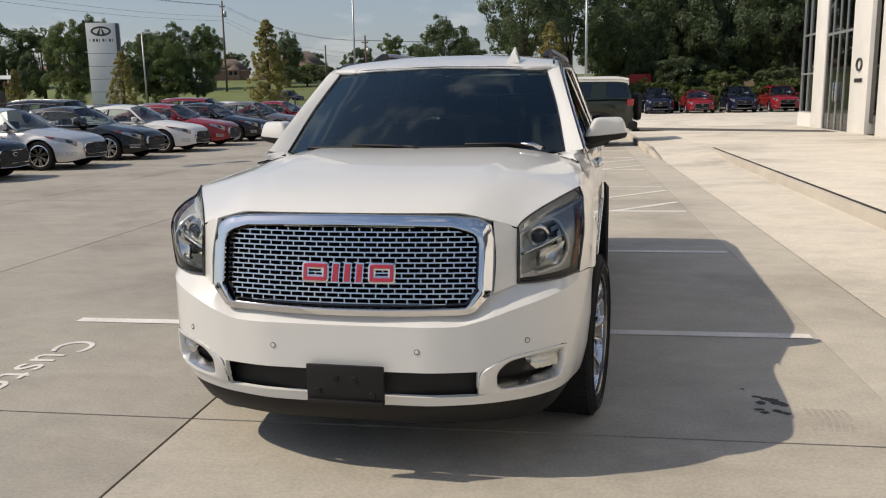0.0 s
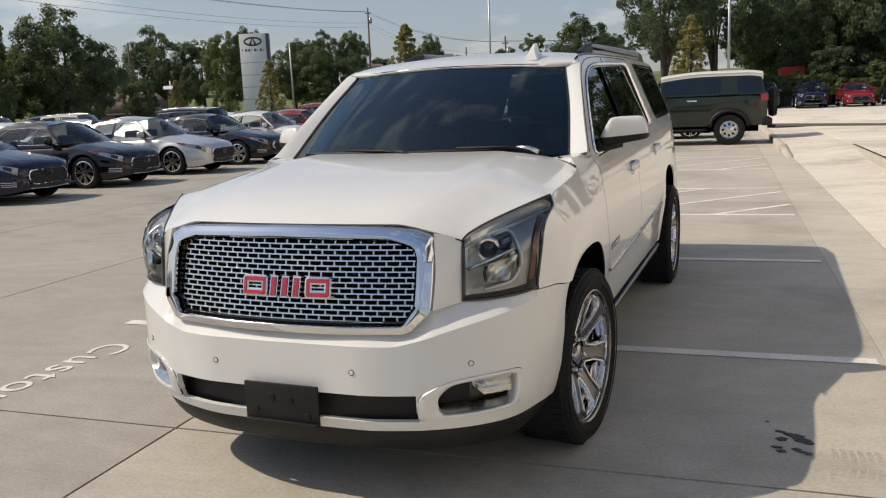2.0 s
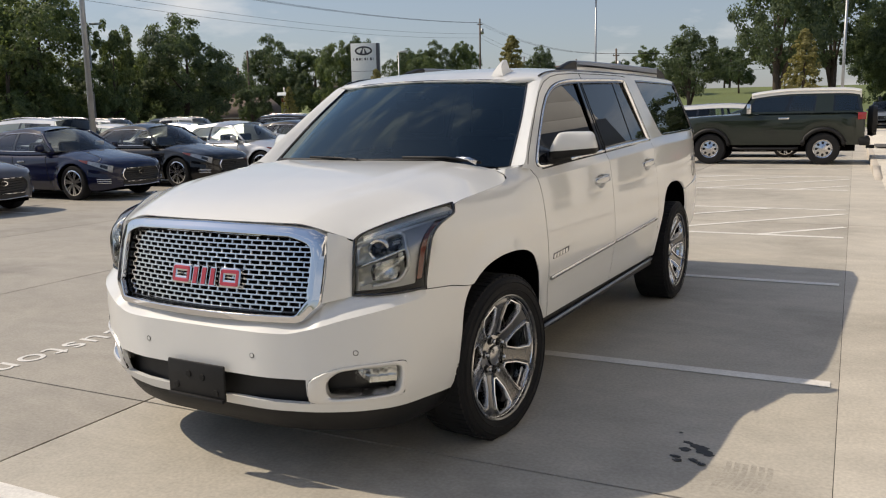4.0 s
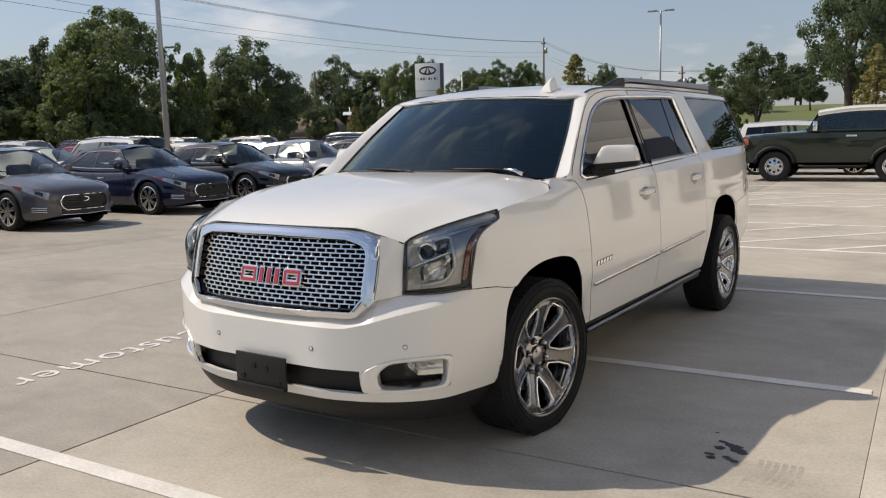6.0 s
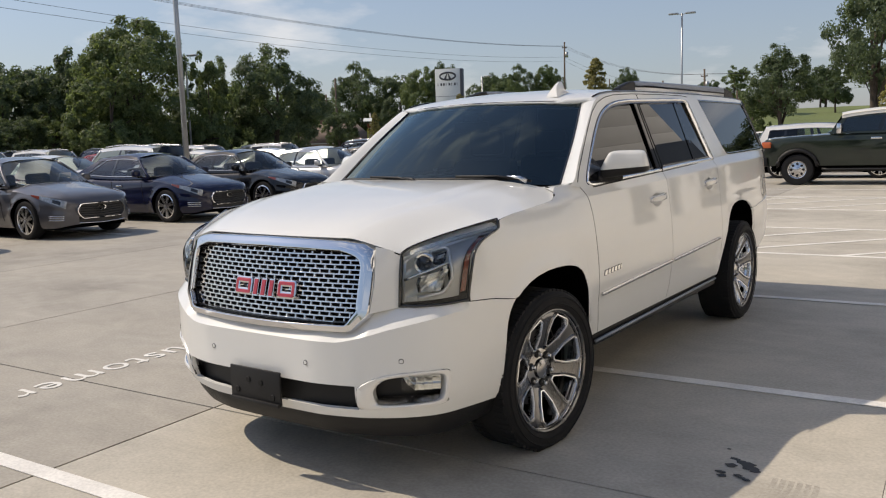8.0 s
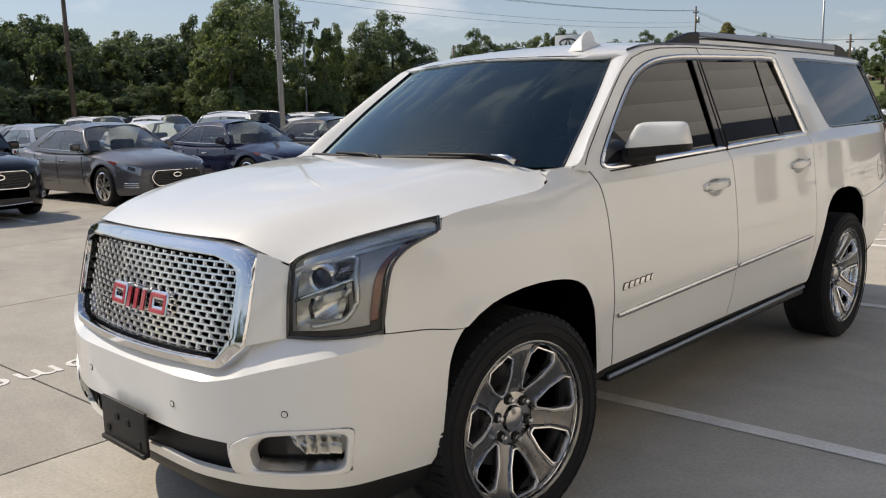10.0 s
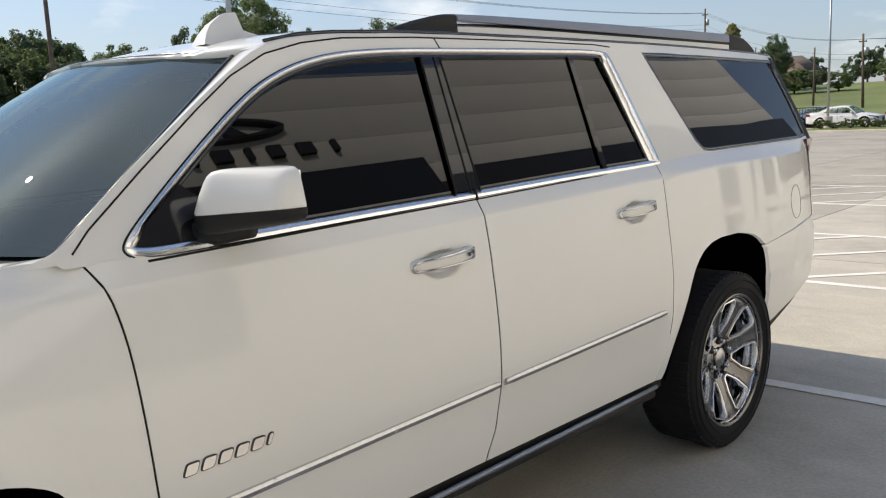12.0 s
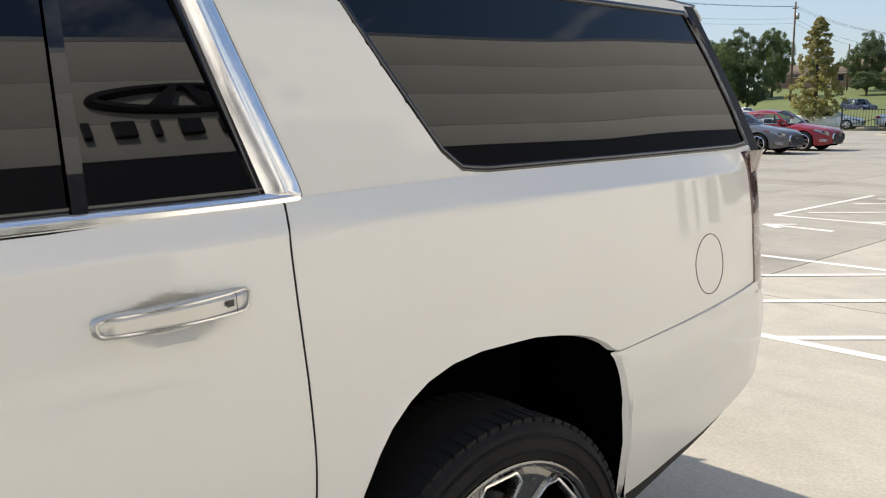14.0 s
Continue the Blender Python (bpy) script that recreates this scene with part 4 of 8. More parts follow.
FOG = [(0.553, 0.478), (0.61, 0.512), (0.67, 0.535), (0.74, 0.546), (0.80, 0.550), (0.887, 0.553), (0.877, 0.397), (0.80, 0.388), (0.70, 0.382), (0.60, 0.378), (0.546, 0.376)]
LOWGRILLE = 0.545
A_OF_X = {}
for i in range(2001):
    A_OF_X[i] = bump_path(i / 2000).x


def a_of(x):
    lo, hi = 0, 2000
    while hi - lo > 1:
        mid = (lo + hi) // 2
        if A_OF_X[mid] < x:
            lo = mid
        else:
            hi = mid
    return lo / 2000


def bumper(a, b):
    p = bump_path(a)
    top = bump_top_x(p.x) if p.y < 0.39 else wing_low(p.y) - 0.004
    low = bump_low(p.x) if p.y < 0.565 else max(0.345, arch_f(p.y))
    # rows lie level across the air intake and along the crease
    zc = min(bump_crease(p.x), top - 0.012)
    if p.x < 0.62:
        rows = [(0, low), (0.1, 0.372), (0.36, 0.483), (0.8, zc), (1, top)]
        z = next(z0 + (z1 - z0) * (b - b0) / (b1 - b0) for (b0, z0), (b1, z1) in zip(rows, rows[1:]) if b <= b1 + 1e-9)
    else:
        k = min(1, (p.x - 0.62) / 0.1)
        rows = [(0, low), (0.1, 0.372 * (1 - k) + (low + 0.1 * (top - low)) * k), (0.36, 0.483 * (1 - k) + (low + 0.36 * (top - low)) * k), (0.8, zc if p.y < 0.45 else low + 0.8 * (top - low)), (1, top)]
        z = next(z0 + (z1 - z0) * (b - b0) / (b1 - b0) for (b0, z0), (b1, z1) in zip(rows, rows[1:]) if b <= b1 + 1e-9)
    return bumper_point(a, z)


def bumper_hole(c):
    if c.x < LOWGRILLE and 0.372 < c.z < 0.483:
        return True
    return c.y < 0.33 and inside(FOG_IN, c.x, c.z)


FOG_IN = offset_outline(FOG, 0.008)
BU = sorted(set([i / bump_n for i in range(bump_n + 1)] + [0.88 + 0.12 * i / 60 for i in range(61)] + [a_of(LOWGRILLE)]))
BV = [0, 0.05, 0.1] + [0.1 + 0.26 * k / 9 for k in range(1, 10)] + [0.36 + 0.44 * k / 14 for k in range(1, 15)] + [0.8 + 0.2 * k / 8 for k in range(1, 9)]
bb = sheet(bumper, BU, BV, drop=bumper_hole)
other = flipped(bb)
tmp = bpy.data.meshes.new("tmp")
other.to_mesh(tmp)
other.free()
bb.from_mesh(tmp)
bpy.data.meshes.remove(tmp)
bmesh.ops.remove_doubles(bb, verts=bb.verts, dist=0.001)
part("front_bumper", lip(bb, 0.02, (0, 1.2, 0.6)), PEARL, hero, angle=26)


def bump_xz(x, z, h=0.0):
    return bumper_point(a_of(x), z, h)


def spoke_hit(poly, c, a):
    """Where the ray from c at the angle a leaves the outline."""
    best, dx, dz = 0.0, math.cos(a), math.sin(a)
    for (x0, z0), (x1, z1) in zip(poly, poly[1:] + poly[:1]):
        ex, ez = x1 - x0, z1 - z0
        det = ex * dz - ez * dx
        if abs(det) < 1e-9:
            continue
        t = (ex * (z0 - c[1]) - ez * (x0 - c[0])) / det
        q = (dx * (z0 - c[1]) - dz * (x0 - c[0])) / det
        if t > 0 and -1e-6 <= q <= 1 + 1e-6:
            best = max(best, t)
    return (c[0] + dx * best, c[1] + dz * best)


FOG_RIM = rounded(FOG, 0.02, 4)
FOG_HOLE = rounded([(0.618, 0.470), (0.668, 0.516), (0.76, 0.530), (0.874, 0.534), (0.866, 0.416), (0.75, 0.404), (0.625, 0.400)], 0.026, 5)
fog_c = (0.73, 0.465)
fog_rows = []
for f, h in ((0.0, -0.012), (0.0, 0.002), (0.08, 0.006), (0.45, 0.007), (0.80, 0.003), (1.0, -0.006), (1.0, -0.05)):
    row = []
    for k in range(96):
        a = math.tau * k / 96
        (xo, zo), (xi, zi) = spoke_hit(FOG_RIM, fog_c, a), spoke_hit(FOG_HOLE, fog_c, a)
        row.append((xo + (xi - xo) * f, zo + (zi - zo) * f, h))
    fog_rows.append(row)
fb = bmesh.new()
fv = [[fb.verts.new(bump_xz(*q)) for q in row] for row in fog_rows]
for r0, r1 in zip(fv, fv[1:]):
    for k in range(96):
        fb.faces.new((r0[k], r0[(k + 1) % 96], r1[(k + 1) % 96], r1[k]))
both("fog_bezel", outward(fb, (0.5, 1.0, 0.5)), SATINWHITE, hero, "satin silver fog lamp bezel")
both("fog_gap", ring(dense(FOG_RIM, 0.02), 0.003, bump_xz, 0.003, 0.004), GAPBLACK, hero)
both("fog_ledge", sheet(lambda a, b: bump_xz(0.63 + 0.235 * a, 0.402 + 0.012 * a + 0.024 * b, -0.004 - 0.05 * b), steps(12), steps(3)), SATIN, hero, "bright lower ledge of the bezel")
pocket = sheet(lambda a, b: bump_xz(0.575 + 0.315 * a, 0.385 + 0.165 * b, -0.055 - 0.02 * math.sin(math.pi * b)), steps(12), steps(6))
both("fog_pocket", pocket, BLACKPLASTIC, hero)


def fog_face(a, b):
    """Stepped reflector, rounded off on the inner side."""
    x = 0.735 + 0.130 * a
    hi, lo = 0.528, 0.528 - 0.066 * min(1.0, (a / 0.35) ** 0.6 if a > 0 else 0.0)
    return bump_xz(x, lo + (hi - lo) * b, -0.030 + 0.012 * (a * 5 % 1.0) + 0.006 * (b * 2 % 1.0))


both("fog_lamp", lip(sheet(fog_face, steps(40), steps(8)), 0.03, (0.6, 1.0, 0.5)), LAMPCHROME, hero, "clear fog lamp with stepped reflector")
both("fog_lens", outward(sheet(lambda a, b: bump_xz(0.731 + 0.136 * a, 0.462 + 0.07 * b, -0.012 - 0.01 * (2 * b - 1) ** 2), steps(12), steps(6)), (0.5, 1, 0.5)), LENS, hero)
# lower air intake: dark slats behind the opening
part("intake_backing", sheet(lambda a, b: Vector((-0.58 + 1.16 * a, 0.085 + 0.08 * abs(2 * a - 1) ** 2, 0.355 + 0.15 * b)), steps(20), steps(2)), GAPBLACK, hero)
part("intake_panel", sheet(lambda a, b: Vector((-0.56 + 1.12 * a, 0.034 + 0.30 * (0.56 * (2 * a - 1)) ** 2, 0.36 + 0.135 * b)), steps(24), steps(2)), BLACKPLASTIC, hero, "matt black lower intake panel")
# chin
def chin(a, b):
    p = bump_path(a * 0.94)
    low = bump_low(p.x) + 0.015
    z = low * (1 - b) + (0.225 + 0.02 * (p.y / 0.5) ** 2) * b
    return bumper_point(a * 0.94, low, -0.028 - 0.05 * b * b) * 1 + Vector((0, 0, z - low))


both("chin_spoiler", sheet(chin, steps(40), steps(5), flip=True), BLACKPLASTIC, hero, "matt black plastic chin spoiler")
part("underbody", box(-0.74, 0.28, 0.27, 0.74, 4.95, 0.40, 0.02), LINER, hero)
# plate holder, blank, with bolt holes
ph = new("plate_holder")
ph.parent = hero
ph.location = (0.016, -0.035, 0.437)
part("plate_panel", box(-0.164, 0.0, -0.082, 0.164, 0.014, 0.078, 0.006), BLACKPLASTIC, ph, "blank black number plate bracket")
part("plate_rail", box(-0.16, -0.012, -0.085, 0.16, 0.004, -0.068, 0.004), BLACKPLASTIC, ph)
for hx, hz in ((-0.115, -0.035), (0.115, -0.045), (-0.04, 0.022), (0.04, 0.016)):
    part("bolt_hole", lathe([(-0.0035, 0.0), (-0.0035, 0.013), (0.002, 0.0165), (0.004, 0.0165)], 16), GAPBLACK, ph).matrix_local = pose(hx, -0.001, hz, 0, 0, 90)
both("plate_standoff", box(0.06, -0.025, 0.40, 0.10, 0.09, 0.44), BLACKPLASTIC, hero)
# parking sensors
for sx, sz in ((0.308, 0.571), (-0.302, 0.575), (0.735, 0.597), (-0.735, 0.597)):
    c = bump_xz(abs(sx), sz, 0.001)
    n = (bump_xz(abs(sx), sz, 0.01) - c).normalized()
    if sx < 0:
        c.x, n.x = -c.x, -n.x
    ps = new("parking_sensor")
    ps.parent = hero
    part("sensor_face", lathe([(0.0018, 0.0), (0.0018, 0.0075), (0.0008, 0.0088), (-0.002, 0.009)], 20), PEARL, ps)
    part("sensor_ring", lathe([(0.0004, 0.0086), (0.0010, 0.0112), (-0.003, 0.0118)], 20), GAPBLACK, ps)
    ps.matrix_local = Matrix.Translation(c) @ n.to_track_quat("X", "Z").to_matrix().to_4x4()


# grille
def grille_y(x, z):
    return 0.018 + 0.25 * (z - 0.72) + 0.20 * x * x


def on_grille(x, z, h=0.0):
    return Vector((x, grille_y(x, z) - h, z))


half = [(0.0, 1.108), (0.28, 1.104), (0.44, 1.099), (0.535, 1.087), (0.586, 1.062), (0.607, 1.0), (0.608, 0.90), (0.606, 0.81), (0.596, 0.783), (0.535, 0.722), (0.505, 0.712), (0.28, 0.707)]
OUT = half + [(0.0, 0.706)] + [(-x, z) for x, z in half[:0:-1]]
OUT = dense(OUT, 0.03)


def surround_w(x, z):
    return 0.042 + 0.022 * min(1, max(0, (abs(x) - 0.45) / 0.12)) if z > 0.8 else 0.034 + 0.02 * min(1, max(0, (abs(x) - 0.5) / 0.08))


part("grille_surround", ring(OUT, surround_w, on_grille, levels=[(0.0, -0.06), (0.0, -0.012), (0.05, 0.002), (0.14, 0.010), (0.5, 0.014), (0.86, 0.019), (0.95, 0.018), (1.0, 0.012), (1.0, -0.06)]), CHROME, hero, "bright chrome grille surround")
part("grille_backing", fill(offset_outline(OUT, 0.03), on_grille, -0.075), GAPBLACK, hero)
IN = offset_outline(OUT, surround_w)
part("grille_inner_frame", ring(IN, 0.012, on_grille, -0.022, 0.07, 0.07), GLOSSBLACK, hero)
MESH = offset_outline(IN, 0.012)
zs = [z for _, z in MESH]
z0, z1 = min(zs), max(zs)
rows_n = 15
pitch = (z1 - z0) / rows_n


def chord(z):
    xs = []
    for i in range(len(MESH)):
        (xa, za), (xb, zb) = MESH[i - 1], MESH[i]
        if (za > z) != (zb > z):
            xs.append(abs(xa + (xb - xa) * (z - za) / (zb - za)))
    return max(xs) if xs else 0


gb = bmesh.new()
for k in range(rows_n + 1):
    z = z0 + pitch * k
    w = chord(min(max(z, z0 + 0.004), z1 - 0.004))
    if w < 0.1:
        continue
    n = 36
    sec = [(-0.0046, -0.018), (-0.0042, -0.004), (-0.0026, 0.0), (0.0026, 0.0), (0.0042, -0.004), (0.0046, -0.018)]
    prev = None
    for i in range(n + 1):
        x = -w + 2 * w * i / n
        cur = [gb.verts.new(on_grille(x, z + dz, dh - 0.02)) for dz, dh in sec]
        if prev:
            for j in range(len(sec) - 1):
                gb.faces.new((prev[j], cur[j], cur[j + 1], prev[j + 1]))
        prev = cur
for k in range(rows_n):
    za, zb = z0 + pitch * k + 0.003, z0 + pitch * (k + 1) - 0.003
    w = chord((za + zb) / 2)
    cell = 0.052
    x = -math.floor(w / cell) * cell - (cell / 2 if k % 2 else 0)
    while x < w:
        if abs(x) < w - 0.004:
            sec = [(-0.0050, -0.018), (-0.0044, -0.004), (-0.0028, -0.001), (0.0028, -0.001), (0.0044, -0.004), (0.0050, -0.018)]
            a = [gb.verts.new(on_grille(x + dx, za, dh - 0.02)) for dx, dh in sec]
            b = [gb.verts.new(on_grille(x + dx, zb, dh - 0.02)) for dx, dh in sec]
            for j in range(len(sec) - 1):
                gb.faces.new((a[j], b[j], b[j + 1], a[j + 1]))
        x += cell
bmesh.ops.recalc_face_normals(gb, faces=gb.faces)
part("grille_mesh", gb, MESHCHROME, hero, "satin chrome brick-pattern mesh")
# badge: plain red shapes with bright rims
for cx, w in ((-0.122, 0.118), (0.158, 0.112)):
    o = rounded([(cx - w / 2, 0.836), (cx + w / 2, 0.836), (cx + w / 2, 0.918), (cx - w / 2, 0.918)], 0.020)
    part("badge_rim", ring(dense(o, 0.02), 0.030, on_grille, 0.004, 0.02), CHROME, hero, "chrome rim of the badge")
    part("badge_face", ring(dense(offset_outline(o, 0.006), 0.02), 0.018, on_grille, 0.007, 0.005), REDENAMEL, hero, "red enamel badge shape")
for cx in (-0.034, 0.016, 0.066):
    o = rounded([(cx - 0.019, 0.836), (cx + 0.015, 0.836), (cx + 0.019, 0.918), (cx - 0.015, 0.918)], 0.006)
    part("badge_rim", prism(o, 1, lambda x, z, h: on_grille(x, z, 0.016 * h - 0.012)), CHROME, hero, "chrome rim of the badge")
    part("badge_face", prism(offset_outline(o, 0.006), 1, lambda x, z, h: on_grille(x, z, 0.006 + 0.001 * h)), REDENAMEL, hero, "red enamel badge shape")
# column between grille and headlamp
col = coons(path3((0.606, 0.105, 0.798), (0.686, 0.200, 0.815)), path3((0.596, 0.176, 1.077), (0.645, 0.203, 1.064), (0.684, 0.230, 1.046)),
            path3((0.606, 0.105, 0.798), (0.612, 0.135, 0.92), (0.596, 0.176, 1.077)), path3((0.686, 0.200, 0.815), (0.686, 0.215, 0.93), (0.684, 0.230, 1.046)))
both("grille_cheek", lip(sheet(col, steps(8), steps(12)), 0.03, (0.5, 1, 0.9)), PEARL, hero)
both("nose_filler", box(0.56, 0.255, 0.72, 0.68, 0.34, 1.0), GAPBLACK, hero)

# headlamps
LB = path3((0.690, 0.203, 0.818), (0.77, 0.235, 0.819), (0.86, 0.302, 0.823), (0.926, 0.386, 0.832))
LL = path3((0.690, 0.203, 0.818), (0.689, 0.212, 0.93), (0.687, 0.228, 1.043))
LR = path3((0.926, 0.386, 0.832), (0.934, 0.390, 0.90), (0.941, 0.396, 0.96), (0.945, 0.406, 1.012), (0.944, 0.430, 1.050), (0.940, 0.485, 1.082), (0.936, 0.57, 1.106), (0.932, 0.638, 1.122), (0.915, 0.655, 1.163))
lamp = coons(LB, LT, LL, LR, (0.02, -0.016, 0))


def lamp_in(u, v, d):
    """A point d metres behind the lens."""
    c = lamp(u, v)
    return c + Vector((-0.45, 0.89, 0)) * d


for sgn in (1, -1):
    def add(name, bm, material, parent, label="", angle=35):
        if sgn < 0:
            b2 = flipped(bm)
            bm.free()
            bm = b2
        return part(name, bm, material, parent, label, angle)
    hl = new("headlamp")
    hl.parent = hero
    add("bucket", sheet(lambda u, v: lamp_in(u, v, 0.012 + 0.085 * min(1, 7 * u * (1 - u)) * min(1, 7 * v * (1 - v))), steps(20), steps(20)), LAMPBUCKET, hl)
    add("lens", outward(sheet(lamp, steps(18), steps(18)), (0.4, 1.2, 0.9)), LENS, hl, "clear headlamp lens")
    add("lens_edge", tube([lamp(u, 0.012) for u in steps(14)] + [lamp(0.995, v) for v in steps(24)][1:], 0.006, 6), GLOSSBLACK, hl)
    add("lens_edge", tube([lamp(0.012, v) for v in steps(8)] + [lamp(u, 1) for u in steps(14)][1:], [0.007] * 8 + [0.004] * 15, 6), GLOSSBLACK, hl)
    HOLE = [(0.075, 0.14), (0.58, 0.15), (0.675, 0.26), (0.67, 0.34), (0.585, 0.52), (0.505, 0.70), (0.45, 0.765), (0.075, 0.775)]
    us_, vs_ = steps(60), steps(60)
    bz = bmesh.new()
    dk = bmesh.new()
    dark_rows = [[dk.verts.new(lamp_in(u, v, 0.024)) for v in vs_] for u in us_]
    rows_ = [[bz.verts.new(lamp_in(u, v, 0.020 - 0.010 * math.exp(-((v - 0.87) / 0.05) ** 2))) for v in vs_] for u in us_]
    for i in range(60):
        for j in range(60):
            cu, cv = (us_[i] + us_[i + 1]) / 2, (vs_[j] + vs_[j + 1]) / 2
            if inside(HOLE, cu, cv) or (cu > 0.83 and cv < 0.8) or cv < 0.075 or cu < 0.03:
                continue
            if cv > 0.80 or cu < 0.09:
                bz.faces.new((rows_[i][j], rows_[i + 1][j], rows_[i + 1][j + 1], rows_[i][j + 1]))
            else:
                dk.faces.new((dark_rows[i][j], dark_rows[i + 1][j], dark_rows[i + 1][j + 1], dark_rows[i][j + 1]))
    bmesh.ops.delete(bz, geom=[v for v in bz.verts if not v.link_faces], context="VERTS")
    bmesh.ops.delete(dk, geom=[v for v in dk.verts if not v.link_faces], context="VERTS")
    add("inner_surround", dk, LAMPSHADE, hl)
    add("bezel", bz, LAMPBEZEL, hl, "silver-grey inner bezel of the headlamp")
    add("upper_reflector", sheet(lambda a, b: lamp_in(0.06 + (0.54 - 0.12 * b) * a, 0.46 + 0.32 * b, 0.03 + 0.06 * math.sin(math.pi * a) * math.sin(math.pi * b)), steps(14), steps(10)), LAMPGREY, hl)
    add("lower_reflector", sheet(lambda a, b: lamp_in(0.06 + (0.63 - 0.10 * b) * a, 0.10 + 0.34 * b, 0.03 + 0.06 * math.sin(math.pi * a) * math.sin(math.pi * b)), steps(14), steps(10)), LAMPGREY, hl)
    add("divider", tube([lamp_in(0.06 + 0.56 * a, 0.445 + 0.01 * a, 0.02) for a in steps(8)], 0.007, 6), LAMPCHROME, hl)
    c = lamp_in(0.27, 0.61, 0.0)
    rot = Vector((0.30, -0.95, 0.0)).to_track_quat("X", "Z").to_matrix().to_4x4()

    def turned(profile, at, n=28):
        bm = lathe(profile, n)
        bm.transform(Matrix.Translation(at) @ rot)
        return bm
    add("projector_ring", turned([(-0.07, 0.045), (-0.02, 0.046), (-0.012, 0.042), (-0.016, 0.034), (-0.03, 0.031)], c), LAMPCHROME, hl)
    add("projector_lens", turned([(-0.022, 0.032), (-0.016, 0.027), (-0.011, 0.018), (-0.009, 0.008), (-0.0085, 0.0)], c), GLOSSBLACK, hl, "dark glass projector lens")
    add("high_beam", sheet(lambda a, b: lamp_in(0.25 + (0.30 + 0.05 * b) * a + 0.03 * b, 0.19 + 0.22 * b - 0.03 * a, 0.016 + 0.035 * math.sin(math.pi * a) * math.sin(math.pi * b)), steps(10), steps(8)), LAMPCHROME, hl, "bright high-beam reflector")
    add("high_beam_shade", tube([lamp_in(0.26, 0.40, 0.012), lamp_in(0.24, 0.32, 0.010), lamp_in(0.27, 0.20, 0.012)], 0.007, 6), GLOSSBLACK, hl)
    add("bulb_shade", sheet(lambda a, b: lamp_in(0.42 + 0.12 * a - 0.03 * b, 0.545 + 0.15 * b, 0.014), steps(3), steps(3)), GLOSSBLACK, hl)
    # bright light-guide bracket: over the top, down the outer side, in along the bottom
    guide = [(0.09, 0.79), (0.36, 0.79), (0.46, 0.78), (0.52, 0.72), (0.60, 0.53), (0.69, 0.34), (0.70, 0.25), (0.60, 0.14), (0.30, 0.12), (0.08, 0.12)]
    add("light_guide", tube([lamp_in(u, v, 0.016) for u, v in rounded(guide, 0.05, 3)[4:-4]], 0.0085, 8), LAMPBEZEL, hl, "bright silver light-guide bracket")
    add("upper_blade", sheet(lambda a, b: lamp_in(0.10 + 0.86 * a, 0.87 + 0.07 * b, 0.009), steps(16), steps(2)), LAMPCHROME, hl)
    add("side_reflector", sheet(lambda a, b: lamp_in(0.855 + 0.075 * a, 0.10 + 0.66 * b, 0.008), steps(3), steps(14)), AMBER, hl, "amber side reflector strip")
    for k in range(2):
        add("bulb_fin", tube([lamp_in(0.43, 0.60 + 0.04 * k, 0.009), lamp_in(0.51, 0.60 + 0.04 * k, 0.009)], 0.004, 6), LAMPBEZEL, hl)

# ---- upper body ----
green_top = spl((1.40, 1.262), (1.47, 1.285), (1.6, 1.385), (1.8, 1.53), (2.0, 1.668), (2.1, 1.728), (2.22, 1.762), (2.4, 1.782), (2.8, 1.798), (3.5, 1.806), (4.5, 1.812), (5.2, 1.806), (5.62, 1.785))
DOORWIN = [(1.612, 1.262), (1.618, 1.285), (1.66, 1.325), (1.76, 1.408), (1.88, 1.502), (2.0, 1.59), (2.10, 1.649), (2.22, 1.695), (2.36, 1.725), (2.55, 1.742), (2.764, 1.750), (3.25, 1.763), (3.745, 1.775), (3.774, 1.74), (3.822, 1.56), (3.866, 1.40), (3.889, 1.312), (3.860, 1.303), (3.3, 1.292), (2.745, 1.274), (2.2, 1.259), (1.79, 1.246), (1.65, 1.243)]


def eased(poly, rounds=2):
    """Cuts the corners of a closed outline."""
    for _ in range(rounds):
        poly = [q for a, b in zip(poly, poly[1:] + poly[:1]) for q in ((a[0] * 0.75 + b[0] * 0.25, a[1] * 0.75 + b[1] * 0.25), (a[0] * 0.25 + b[0] * 0.75, a[1] * 0.25 + b[1] * 0.75))]
    return poly


DOORWIN = eased(DOORWIN)
QUARTERWIN = [(4.035, 1.775), (4.25, 1.777), (4.8, 1.778), (5.40, 1.776), (5.47, 1.62), (5.518, 1.48), (5.545, 1.358), (5.46, 1.347), (4.9, 1.340), (4.38, 1.335), (4.30, 1.342), (4.25, 1.385), (4.15, 1.56)]
DW_IN, QW_IN = offset_outline(DOORWIN, 0.009), offset_outline(QUARTERWIN, 0.004)


def upper(a, b):
    y = 1.40 + (4.20 - 0.15 * b ** 1.2) * a
    lo = belt(y) - 0.004 if y > 1.47 else 1.258
    z = lo + (green_top(y) - lo) * b
    return on_glass(y, z)


ub = sheet(upper, steps(300), steps(44), drop=lambda c: inside(DW_IN, c.y, c.z) or inside(QW_IN, c.y, c.z))
both("upper_side", ub, PEARL, hero)


def chrome_w(y, z):
    if y > 3.74 and z > 1.325 and z < 1.765:
        return 0.058 + 0.012 * min(1.0, (1.765 - z) / 0.4)
    return 0.024 if z < 1.32 else 0.015


